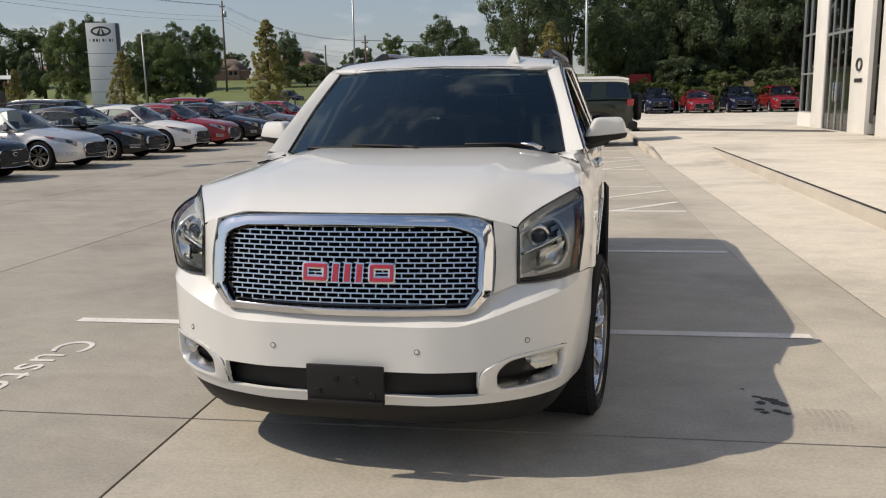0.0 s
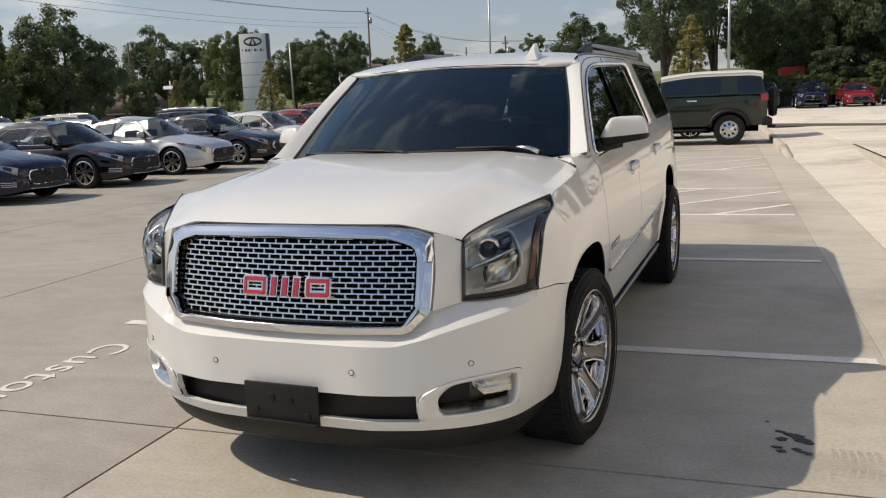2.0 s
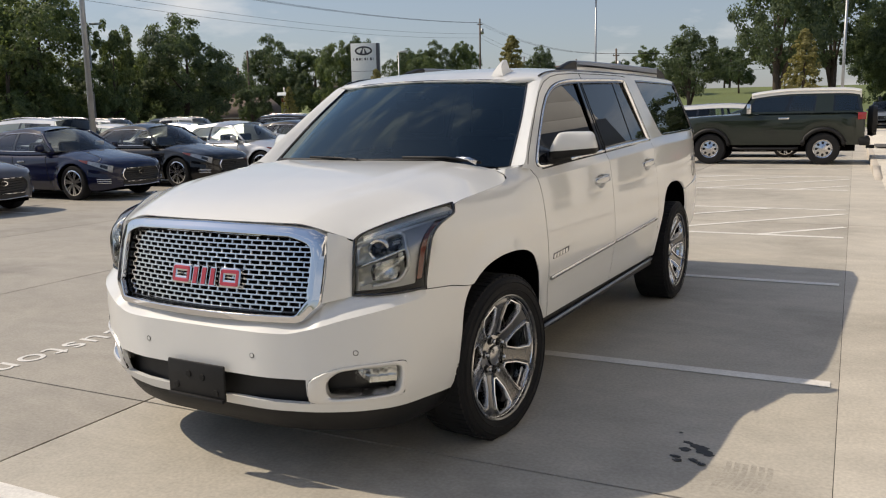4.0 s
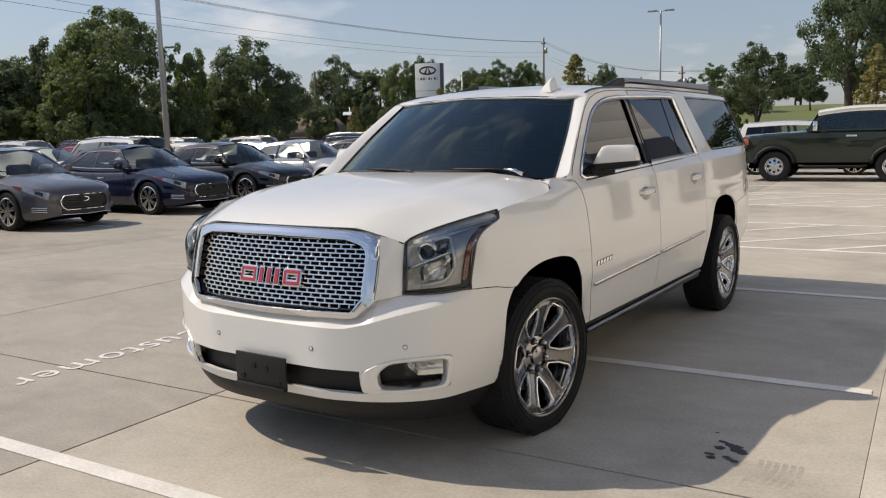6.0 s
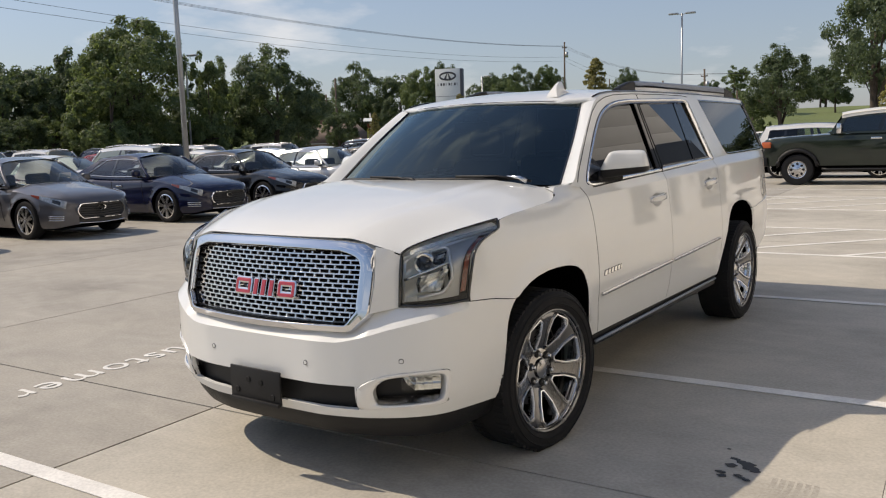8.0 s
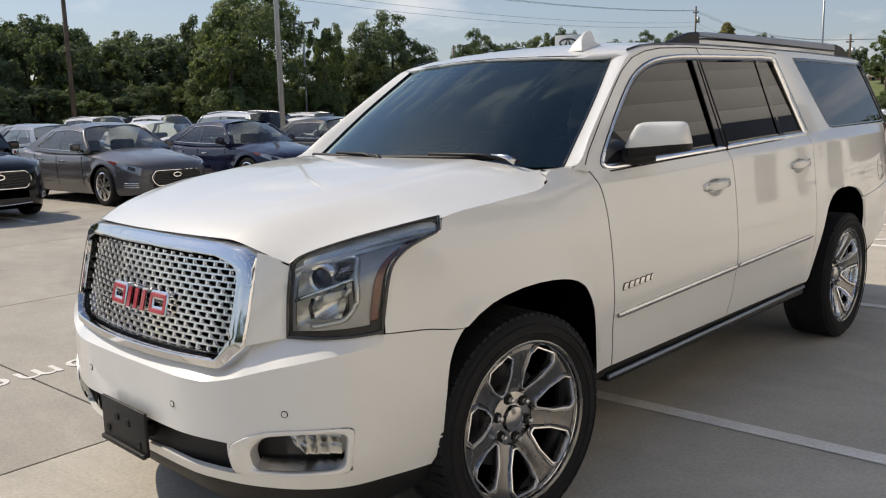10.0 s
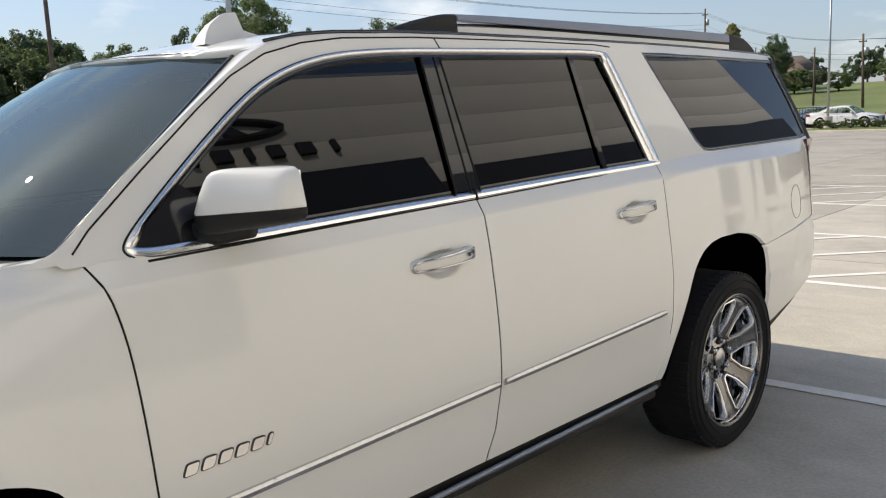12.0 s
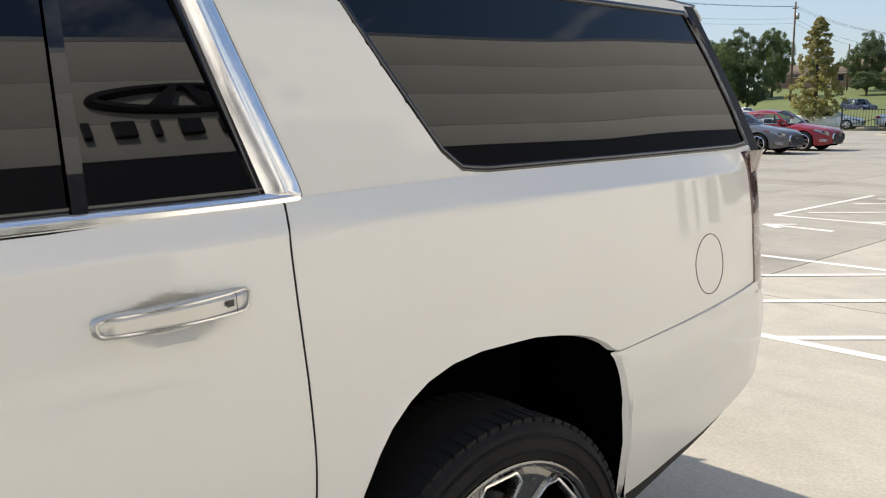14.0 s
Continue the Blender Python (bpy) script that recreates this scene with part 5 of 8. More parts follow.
both("window_chrome", ring(dense(DOORWIN, 0.03), chrome_w, on_glass, 0.010, 0.008, 0.02, [(0.0, -0.008), (0.0, 0.004), (0.10, 0.009), (0.42, 0.011), (0.47, 0.007), (0.53, 0.007), (0.60, 0.009), (0.90, 0.005), (1.0, 0.001), (1.0, -0.02)]), BRIGHTTRIM, hero, "chrome side window surround")
both("window_gap", ring(offset_outline(dense(DOORWIN, 0.03), -0.003), 0.0045, on_glass, 0.003, 0.003), GAPBLACK, hero)
both("window_seal", ring(offset_outline(dense(DOORWIN, 0.03), lambda y, z: chrome_w(y, z) - 0.003), 0.014, on_glass, -0.001, 0.004, 0.03), GLOSSBLACK, hero)
both("quarter_window_seal", ring(dense(QUARTERWIN, 0.03), 0.015, on_glass, 0.001, 0.003, 0.012), GLOSSBLACK, hero)
both("belt_seal", tube([on_glass(y, z - 0.003, 0.003) for y, z in ((1.66, 1.242), (1.79, 1.246), (2.2, 1.259), (2.745, 1.274), (3.3, 1.292), (3.86, 1.303))], 0.0036, 6), GAPBLACK, hero)
PANE = offset_outline(DOORWIN, 0.004)


def door_pane(a, b):
    """Door panes; the front one leans in a little more."""
    y, z = 1.60 + 2.28 * a, 1.24 + 0.54 * b
    p = on_glass(y, z, -0.009)
    p.x -= (0.036 if y < 2.735 else 0.022) * (z - 1.5)
    return p


both("door_glass", outward(sheet(door_pane, steps(200), steps(60), drop=lambda c: not inside(PANE, c.y, c.z))), PRIVACY, hero, "dark tinted door glass")
qg = coons(path3(on_glass(4.27, 1.345, -0.004), on_glass(4.9, 1.343, -0.004), on_glass(5.535, 1.358, -0.004)), path3(on_glass(4.04, 1.772, -0.004), on_glass(4.7, 1.775, -0.004), on_glass(5.395, 1.773, -0.004)),
           path3(on_glass(4.27, 1.345, -0.004), on_glass(4.16, 1.55, -0.004), on_glass(4.04, 1.772, -0.004)), path3(on_glass(5.535, 1.358, -0.004), on_glass(5.48, 1.58, -0.004), on_glass(5.395, 1.773, -0.004)))
both("quarter_glass", outward(sheet(qg, steps(14), steps(8))), PRIVACY, hero, "dark tinted rear quarter glass")
both("rear_pillar_cover", outward(sheet(lambda a, b: on_glass(np.interp(1.335 + 0.455 * b, [1.33, 1.48, 1.62, 1.79], [5.552, 5.522, 5.474, 5.40]) * (1 - a) + (5.602 - 0.15 * b ** 1.2) * a, 1.335 + 0.455 * b, 0.0025), steps(3), steps(10))), REARPILLAR, hero, "black rear pillar cover")
# opaque dark sheets added behind the side glass, blocking the view through the cabin
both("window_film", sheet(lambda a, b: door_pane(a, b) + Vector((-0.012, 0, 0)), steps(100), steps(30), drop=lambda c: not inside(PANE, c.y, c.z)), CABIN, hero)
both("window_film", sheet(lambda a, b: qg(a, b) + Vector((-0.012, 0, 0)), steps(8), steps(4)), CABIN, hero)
# black pillars behind the glass line
for y0, y1, yt0, yt1 in ((2.655, 2.80, 2.70, 2.80), (3.485, 3.51, 3.50, 3.525), (3.63, 3.66, 3.69, 3.72)):
    lo = belt(y0) + 0.012
    pl = coons(path3(on_glass(y0, lo, -0.014), on_glass(y1, lo, -0.014)), path3(on_glass(yt0, 1.75, -0.014), on_glass(yt1, 1.75, -0.014)),
               path3(on_glass(y0, lo, -0.014), on_glass(yt0, 1.75, -0.014)), path3(on_glass(y1, lo, -0.014), on_glass(yt1, 1.75, -0.014)))
    both("window_pillar", sheet(pl, steps(2), steps(4)), GLOSSBLACK, hero)
def lean_glass(y, z, h=0.0):
    p = on_glass(y, z, h)
    p.x -= 0.03 * (z - 1.5)
    return p


def pillar_strip(y0, y1, yt0, yt1, lo, hi):
    return outward(sheet(lambda a, b: lean_glass((y0 + (y1 - y0) * a) * (1 - b) + (yt0 + (yt1 - yt0) * a) * b, lo + (hi - lo) * b, 0.002), steps(3), steps(8)))


both("pillar_cover", pillar_strip(2.665, 2.775, 2.705, 2.79, 1.300, 1.737), PILLARGLOSS, hero, "gloss black door pillar cover")
both("pillar_cover", pillar_strip(3.475, 3.50, 3.50, 3.525, 1.318, 1.752), PILLARGLOSS, hero)
for ya, yb in ((2.665, 2.705), (2.732, 2.762), (2.775, 2.79)):
    both("pillar_gap", tube([lean_glass(ya + (yb - ya) * t, 1.296 + 0.442 * t, 0.002) for t in (0, 0.5, 1)], 0.0035, 6), GAPBLACK, hero)
# shut lines of the door frames over the roof side
for pts in ([(1.505, 1.275), (1.55, 1.32), (1.7, 1.437), (1.88, 1.572), (2.0, 1.656), (2.12, 1.716), (2.25, 1.75), (2.4, 1.77), (2.7, 1.784), (3.2, 1.793), (3.7, 1.796), (3.80, 1.79)], [(2.75, 1.292), (2.75, 1.262)], [(2.80, 1.752), (2.785, 1.785)]):
    both("shut_line", tube([on_glass(y, z, 0.0005) for y, z in dense(pts, 0.04)[:-max(1, round(math.dist(pts[-1], pts[0]) / 0.04)) + 1] or pts], 0.0024, 5), GAPBLACK, hero)

both("belt_gap", tube([on_glass(2.748, 1.302, 0.010), on_glass(2.749, 1.288, 0.011), on_glass(2.75, 1.268, 0.007)], 0.0042, 6), GAPBLACK, hero)

# roof, windscreen pillars, windscreen
roof_c = spl((1.90, 1.735), (2.0, 1.755), (2.2, 1.798), (2.6, 1.838), (3.2, 1.856), (4.2, 1.862), (5.2, 1.852), (5.55, 1.828))


def roof(u, v):
    x0 = glass_x(3, green_top(3.0))
    yf = 1.915 + 0.19 * u ** 2
    y = yf + (5.452 - yf) * v
    edge = green_top(y)
    xe = glass_x(y, edge)
    z = edge + (max(roof_c(y), edge) - edge) * (1 - u ** 2.6)
    return Vector((u * xe, y, z))


rb = sheet(roof, steps(24), steps(50))
other = flipped(rb)
tmp = bpy.data.meshes.new("tmp")
other.to_mesh(tmp)
other.free()
rb.from_mesh(tmp)
bpy.data.meshes.remove(tmp)
bmesh.ops.remove_doubles(rb, verts=rb.verts, dist=0.001)
part("roof", lip(rb, 0.02, CORE), PEARL, hero, angle=60)
both("roof_drip", tube([on_glass(y, green_top(y), 0.004) + Vector((-0.035, 0, 0.008)) for y in [2.15 + 0.12 * k for k in range(29)]], 0.006, 6), GLOSSBLACK, hero)
WB = path3((-0.80, 1.505, 1.262), (-0.5, 1.325, 1.268), (0, 1.25, 1.272), (0.5, 1.325, 1.268), (0.80, 1.505, 1.262))
WT = path3((-0.648, 2.09, 1.722), (-0.4, 1.995, 1.736), (0, 1.935, 1.742), (0.4, 1.995, 1.736), (0.648, 2.09, 1.722))
wl_ = path3((-0.80, 1.505, 1.262), (-0.735, 1.80, 1.50), (-0.648, 2.09, 1.722))
wr_ = path3((0.80, 1.505, 1.262), (0.735, 1.80, 1.50), (0.648, 2.09, 1.722))
wind = coons(WB, WT, wl_, wr_, (0, -0.012, 0.012))
part("windshield", outward(sheet(wind, steps(28), steps(16)), (0, 2.6, 1.2)), WINDSHIELD, hero, "tinted windshield reflecting the sky")
both("windshield_pillar", sheet(lambda a, b: wr_(b) * (1 - a) + on_glass(1.45 + 0.66 * b, green_top(1.45 + 0.66 * b)) * a + Vector((0.012, -0.012, 0)) * math.sin(math.pi * a), steps(6), steps(24)), PEARL, hero)
both("windshield_seal", tube([wr_(t) + Vector((0, -0.002, 0.002)) for t in steps(16)], 0.006, 6), GLOSSBLACK, hero)
part("windshield_header", tube([WT(t) + Vector((0, -0.002, 0.001)) for t in steps(24)], 0.004, 6), GLOSSBLACK, hero)
part("windshield_band", sheet(lambda a, b: wind(0.02 + 0.96 * a, 0.94 + 0.055 * b) + Vector((0, 0.004, -0.004)), steps(20), steps(2)), GLOSSBLACK, hero)
part("sensor_housing", box(-0.07, 1.86, 1.62, 0.05, 1.95, 1.68, 0.02), GLOSSBLACK, hero)
# cowl, wipers
part("cowl", sheet(lambda a, b: WB(a) + Vector((0, -0.11 * b + 0.01, -0.008 - 0.012 * b)), steps(24), steps(3), flip=True), BLACKPLASTIC, hero)
def wing_ear(a, b):
    u = 0.84 + 0.16 * a
    p = hood(u, 1.0) + Vector((0.0, 0.006, -0.001))
    y = 1.268 + 0.235 * b
    outer = Vector((body_x(y, wing_top(y)), y, wing_top(y)))
    inner = p.lerp(Vector((0.80, 1.515, 1.262)), b)
    q = inner.lerp(outer, a)
    return q + Vector((0, 0, 0.008 * math.sin(math.pi * a)))


both("wing_corner", lip(sheet(wing_ear, steps(8), steps(8)), 0.02, CORE), PEARL, hero)
for pts in ([(-0.62, 1.345, 1.298), (-0.3, 1.255, 1.303), (0.04, 1.225, 1.300)], [(-0.02, 1.222, 1.302), (0.32, 1.245, 1.306), (0.66, 1.37, 1.302)]):
    w = new("wiper")
    w.parent = hero
    c = path3(*pts)
    part("wiper_blade", tube([c(t) for t in steps(16)], 0.010, 6), BLACKPLASTIC, w)
    part("wiper_arm", tube([c(0.45) + Vector((0, 0, 0.014)), c(0.8) + Vector((0, -0.012, 0.014)), c(1.0) + Vector((0.05, -0.025, -0.012))], 0.0075, 6), BLACKPLASTIC, w)
    part("wiper_pivot", tube([c(0.88) + Vector((0, -0.022, 0.014)), c(0.96) + Vector((0.012, -0.030, 0.008)), c(1.0) + Vector((0.03, -0.04, -0.012))], [0.006, 0.011, 0.012], 8), SATIN if pts[0][0] > -0.1 else BLACKPLASTIC, w)
# cabin
part("cabin_floor", box(-0.80, 1.45, 0.42, 0.80, 5.4, 0.52), CABIN, hero)
part("dashboard", lip(sheet(lambda a, b: Vector((-0.78 + 1.56 * a, 1.34 + 0.42 * b + 0.1 * abs(2 * a - 1) ** 2, 1.235 - 0.03 * b - 0.02 * b * b)), steps(16), steps(6), flip=True), 0.25, (0, 1.8, 0.7)), CABIN, hero)
for sx in (-0.40, 0.40):
    for sy in (2.55, 3.55):
        st = new("seat")
        st.parent = hero
        part("seat_base", box(sx - 0.27, sy - 0.45, 0.65, sx + 0.27, sy + 0.1, 0.85, 0.05), SEAT, st)
        part("seat_back", box(sx - 0.26, sy + 0.03, 0.80, sx + 0.26, sy + 0.18, 1.38, 0.06), SEAT, st)
        part("head_rest", box(sx - 0.14, sy + 0.09, 1.40, sx + 0.14, sy + 0.18, 1.58, 0.04), SEAT, st)
sw = lathe([(0.016 * math.cos(k * math.tau / 8), 0.185 + 0.016 * math.sin(k * math.tau / 8)) for k in range(9)], 32)
sw.transform(pose(0.40, 1.93, 1.11, 0, 0, 90) @ pose(0, 0, 0, 0, -22, 0))
box(0.24, 1.92, 1.085, 0.56, 1.95, 1.135, 0.01, bm=sw)
part("steering_wheel", sw, CABIN, hero)
part("headliner", sheet(lambda a, b: roof(abs(2 * a - 1) * 0.96, 0.03 + 0.95 * b) * 1 + Vector((-2 * roof(abs(2 * a - 1) * 0.96, 0.03 + 0.95 * b).x if a < 0.5 else 0, 0, -0.03)), steps(16), steps(10), flip=True), CABIN, hero)
both("door_trim_inside", sheet(lambda a, b: Vector((0.84, 1.5 + 4.0 * a, 1.0 + 0.24 * b)), steps(4), steps(2), flip=True), CABIN, hero)
part("mirror_inside", box(-0.13, 1.86, 1.56, 0.13, 1.89, 1.63, 0.012), CABIN, hero)
# roof rails
for sgn in (1, -1):
    rl = new("roof_rail")
    rl.parent = hero
    top = spl((2.70, 1.826), (2.82, 1.858), (2.95, 1.882), (3.2, 1.890), (4.3, 1.902), (5.05, 1.905), (5.2, 1.893), (5.26, 1.876), (5.34, 1.836))
    def rail_piece(y0, y1, lift, low, name, material, label=""):
        bm = bmesh.new()
        prev = None
        for k in range(25):
            y = y0 + (y1 - y0) * k / 24
            zt = top(y) - lift
            zb = low(y)
            cur = [bm.verts.new((sgn * (0.60 + dx), y, z)) for dx, z in ((-0.022, zb), (-0.018, zt - 0.006), (-0.008, zt), (0.012, zt), (0.022, zt - 0.008), (0.026, zb))]
            if prev:
                for j in range(6):
                    bm.faces.new((prev[j], cur[j], cur[(j + 1) % 6], prev[(j + 1) % 6]))
            prev = cur
        bmesh.ops.holes_fill(bm, edges=[e for e in bm.edges if e.is_boundary])
        bmesh.ops.recalc_face_normals(bm, faces=bm.faces)
        part(name, bm, material, rl, label)
    rail_piece(2.995, 5.04, 0.0, lambda y: 1.862, "rail_bar", RAILGREY, "grey brushed roof rail bar")
    rail_piece(2.995, 5.04, 0.031, lambda y: 1.850, "rail_strip", BLACKPLASTIC)
    rail_piece(2.995, 5.04, 0.036, lambda y: 1.80, "rail_base", PEARL, "white painted rail base")
    rail_piece(2.70, 2.99, 0.0, lambda y: 1.815, "rail_foot", BLACKPLASTIC, "black tapered rail foot")
    rail_piece(5.045, 5.34, 0.0, lambda y: 1.815, "rail_foot", BLACKPLASTIC, "black tapered rail foot")
# aerial fin
fin = bmesh.new()
outline = [(0.03, -0.012), (0.045, 0.020), (0.066, 0.047), (0.106, 0.077), (0.122, 0.084), (0.158, 0.088), (0.172, 0.036), (0.19, 0.030), (0.24, 0.018), (0.27, -0.012)]
a = [fin.verts.new((0.45 - 0.034 * max(0.16, 1 - z / 0.075), 2.06 + y, 1.774 + z)) for y, z in outline]
b = [fin.verts.new((0.45 + 0.034 * max(0.16, 1 - z / 0.075), 2.06 + y, 1.774 + z)) for y, z in outline]
for k in range(len(outline) - 1):
    fin.faces.new((a[k], a[k + 1], b[k + 1], b[k]))
fin.faces.new(a)
fin.faces.new(b[::-1])
bmesh.ops.recalc_face_normals(fin, faces=fin.faces)
part("aerial_fin", fin, PEARL, hero)

# lip over the tailgate
def spoiler(a, b):
    u = 2 * a - 1
    p = roof(abs(u), 1.0)
    return Vector((math.copysign(p.x, u) * (1 - 0.02 * b), 5.456 + (0.105 - 0.03 * abs(u) ** 3) * b, p.z - 0.004 - 0.035 * b ** 2.2))


part("roof_spoiler", lip(sheet(spoiler, steps(24), steps(6)), 0.03, (0, 5.3, 1.5)), PEARL, hero, "white lip over the tailgate")

# door mirrors
for sgn in (1, -1):
    mr = new("door_mirror")
    mr.parent = hero

    def shell(rows, material, name, label=""):
        """Loft of rounded plans: each row is height, inner x, outer x, front y, rise towards the outer end."""
        bm = bmesh.new()
        prev = None
        for z, xi, xo, yf, rise in rows:
            cur = []
            for k in range(36):
                a = math.tau * k / 36
                ca, sa = math.cos(a), math.sin(a)
                p, q = math.copysign(abs(ca) ** 0.42, ca), math.copysign(abs(sa) ** (0.55 if sa < 0 else 0.2), sa)
                y = (yf + 1.948) / 2 + (1.948 - yf) / 2 * q
                y += (0.055 * p + 0.01) * (1.948 - y) / (1.948 - yf)
                cur.append(bm.verts.new((sgn * ((xi + xo) / 2 + (xo - xi) / 2 * p), y, z + rise * (p + 1) / 2)))
            if prev:
                for k in range(36):
                    bm.faces.new((prev[k], prev[(k + 1) % 36], cur[(k + 1) % 36], cur[k]))
            prev = cur
            if len(bm.verts) == 36:
                bm.faces.new(cur)
        bm.faces.new(prev)
        bmesh.ops.recalc_face_normals(bm, faces=bm.faces)
        part(name, bm, material, mr, label, angle=50)
    shell([(1.326, 0.899, 1.136, 1.806, 0.016), (1.332, 0.898, 1.137, 1.804, 0.016), (1.372, 0.917, 1.128, 1.810, 0.010), (1.404, 0.934, 1.119, 1.818, 0.004), (1.418, 0.942, 1.113, 1.824, 0.0), (1.426, 0.951, 1.106, 1.832, 0.0), (1.431, 0.966, 1.094, 1.846, 0.0), (1.433, 0.985, 1.07, 1.87, 0.0)], PEARL, "mirror_cap", "white painted mirror cap")
    shell([(1.276, 0.910, 1.112, 1.830, 0.032), (1.283, 0.897, 1.128, 1.816, 0.030), (1.300, 0.893, 1.137, 1.808, 0.022), (1.325, 0.895, 1.140, 1.804, 0.016)], BLACKPLASTIC, "mirror_base")
    part("mirror_glass", box(min(sgn * 0.945, sgn * 1.105), 1.944, 1.325, max(sgn * 0.945, sgn * 1.105), 1.952, 1.425, 0.003), CHROME, mr)
    part("mirror_stalk", tube([(sgn * 0.86, 1.80, 1.278), (sgn * 0.92, 1.84, 1.288), (sgn * 1.0, 1.88, 1.295)], [0.042, 0.036, 0.026], 10), BLACKPLASTIC, mr)
    part("sail_panel", fill([(1.64, 1.275), (1.67, 1.315), (1.78, 1.40), (1.90, 1.30), (1.92, 1.262), (1.66, 1.258)], lambda y, z, h: Vector((sgn * on_glass(y, z, 0.004).x, y, z))), GLOSSBLACK, mr)

# handles, side strips, script, fuel flap, running boards
for sgn in (1, -1):
    for yc, zc in HANDLES:
        h = new("door_handle")
        h.parent = hero
        bm = bmesh.new()
        prev = None
        for k in range(17):
            t = k / 16
            y = yc - 0.135 + 0.27 * t
            bow = math.sin(math.pi * min(1, max(0, t))) ** 0.5
            hh = 0.021 * (0.75 + 0.25 * bow)
            z = zc + 0.014 * (t - 0.5)
            x = body_x(y, z) - 0.004 + 0.036 * bow
            cur = [bm.verts.new((sgn * (x + dx), y, z + dz)) for dx, dz in ((-0.02, -hh), (-0.004, -hh), (0.003, -hh * 0.6), (0.004, hh * 0.5), (-0.003, hh), (-0.02, hh))]
            if prev:
                for j in range(6):
                    bm.faces.new((prev[j], cur[j], cur[(j + 1) % 6], prev[(j + 1) % 6]))
            prev = cur
        bm.faces.ensure_lookup_table()
        bmesh.ops.holes_fill(bm, edges=[e for e in bm.edges if e.is_boundary])
        bmesh.ops.recalc_face_normals(bm, faces=bm.faces)
        part("grip", bm, HANDLESILVER, h, "silver door grip")
        o = [(yc - 0.128, zc - 0.020), (yc + 0.12, zc - 0.013), (yc + 0.132, zc + 0.018), (yc + 0.12, zc + 0.026), (yc - 0.11, zc + 0.012), (yc - 0.132, zc + 0.004)]

        def on_grip(y, z, d, sgn=sgn, yc=yc):
            t = (y - yc + 0.135) / 0.27
            bow = math.sin(math.pi * min(1, max(0, t))) ** 0.5
            return Vector((sgn * (body_x(y, z) - 0.001 + 0.036 * bow + d), y, z))
        part("handle_trim", ring(dense(rounded(o, 0.012), 0.02), 0.0045, on_grip, 0.003, 0.006), SATIN, h, "satin chrome handle edge")
        part("handle_button", fill([(yc + 0.075, zc + 0.0), (yc + 0.09, zc + 0.001), (yc + 0.09, zc + 0.012), (yc + 0.075, zc + 0.011)], on_grip, 0.0045), DARKMETAL, h)
        part("handle_seam", fill([(yc + 0.0945, zc - 0.010), (yc + 0.0960, zc - 0.010), (yc + 0.0960, zc + 0.022), (yc + 0.0945, zc + 0.022)], on_grip, 0.0046), GAPBLACK, h)
        if yc < 2.75:
            part("key_cylinder", fill([(yc + 0.106 + 0.0072 * math.cos(k * math.tau / 16), zc + 0.010 + 0.0072 * math.sin(k * math.tau / 16)) for k in range(16)], on_grip, 0.0047), DARKMETAL, h)
    for y0, y1 in ((1.638, 2.748), (2.776, 3.775)):
        bm = bmesh.new()
        prev = None
        for k in range(25):
            y = y0 + (y1 - y0) * k / 24
            z = 0.648 + 0.0335 * (y - 1.638)
            hh = 0.013 if 0 < k < 24 else 0.010
            x = body_x(y, z) - 0.002
            cur = [bm.verts.new((sgn * (x + dx), y, z + dz)) for dx, dz in ((0, -hh), (0.010, -hh * 0.8), (0.014, 0.002), (0.010, hh * 0.8), (0, hh))]
            if prev:
                for j in range(4):
                    bm.faces.new((prev[j], cur[j], cur[j + 1], prev[j + 1]))
            prev = cur
        bmesh.ops.holes_fill(bm, edges=[e for e in bm.edges if e.is_boundary])
        bmesh.ops.recalc_face_normals(bm, faces=bm.faces)
        part("side_strip", bm, SATIN, hero, "satin chrome door strip")
    for k in range(6):
        y0 = 1.665 + 0.044 * k
        w = 0.030 if k < 5 else 0.010
        o = [(y0, 0.752 + 0.0335 * (y0 - 1.66)), (y0 + w, 0.753 + 0.0335 * (y0 - 1.66)), (y0 + w + 0.010, 0.778 + 0.0335 * (y0 - 1.66)), (y0 + 0.010, 0.778 + 0.0335 * (y0 - 1.66))]
        part("script_block", prism(rounded(o, 0.005, 2), 1, lambda y, z, h, sgn=sgn: Vector((sgn * (body_x(y, z) - 0.001 + 0.006 * h), y, z))), CHROME, hero, "plain chrome lettering block")
        part("script_edge", prism(offset_outline(rounded(o, 0.005, 2), -0.003), 1, lambda y, z, h, sgn=sgn: Vector((sgn * (body_x(y, z) - 0.001 + 0.0035 * h), y, z))), DARKMETAL, hero)
    part("fuel_flap", ring([(5.205 + 0.085 * math.cos(k * math.tau / 40), 1.028 + 0.088 * math.sin(k * math.tau / 40)) for k in range(40)], 0.0024, lambda y, z, h, sgn=sgn: Vector((sgn * (body_x(y, z) + h), y, z)), 0.0012, 0.002), GAPBLACK, hero) if sgn > 0 else None
    rbd = new("running_board")
    rbd.parent = hero
    part("step", box(min(sgn * 0.80, sgn * 0.975), 1.60, 0.366, max(sgn * 0.80, sgn * 0.958), 3.74, 0.402, 0.012), BLACKPLASTIC, rbd)
    part("step_trim", tube([(sgn * 0.957, 1.60 + 0.214 * k, 0.392 + 0.002 * k) for k in range(11)], 0.009, 8), RAILGREY, rbd, "grey metal edge of the step")
    part("sill", box(min(sgn * 0.80, sgn * 0.935), 1.50, 0.385, max(sgn * 0.80, sgn * 0.935), 3.82, 0.45, 0.01), BLACKPLASTIC, rbd)
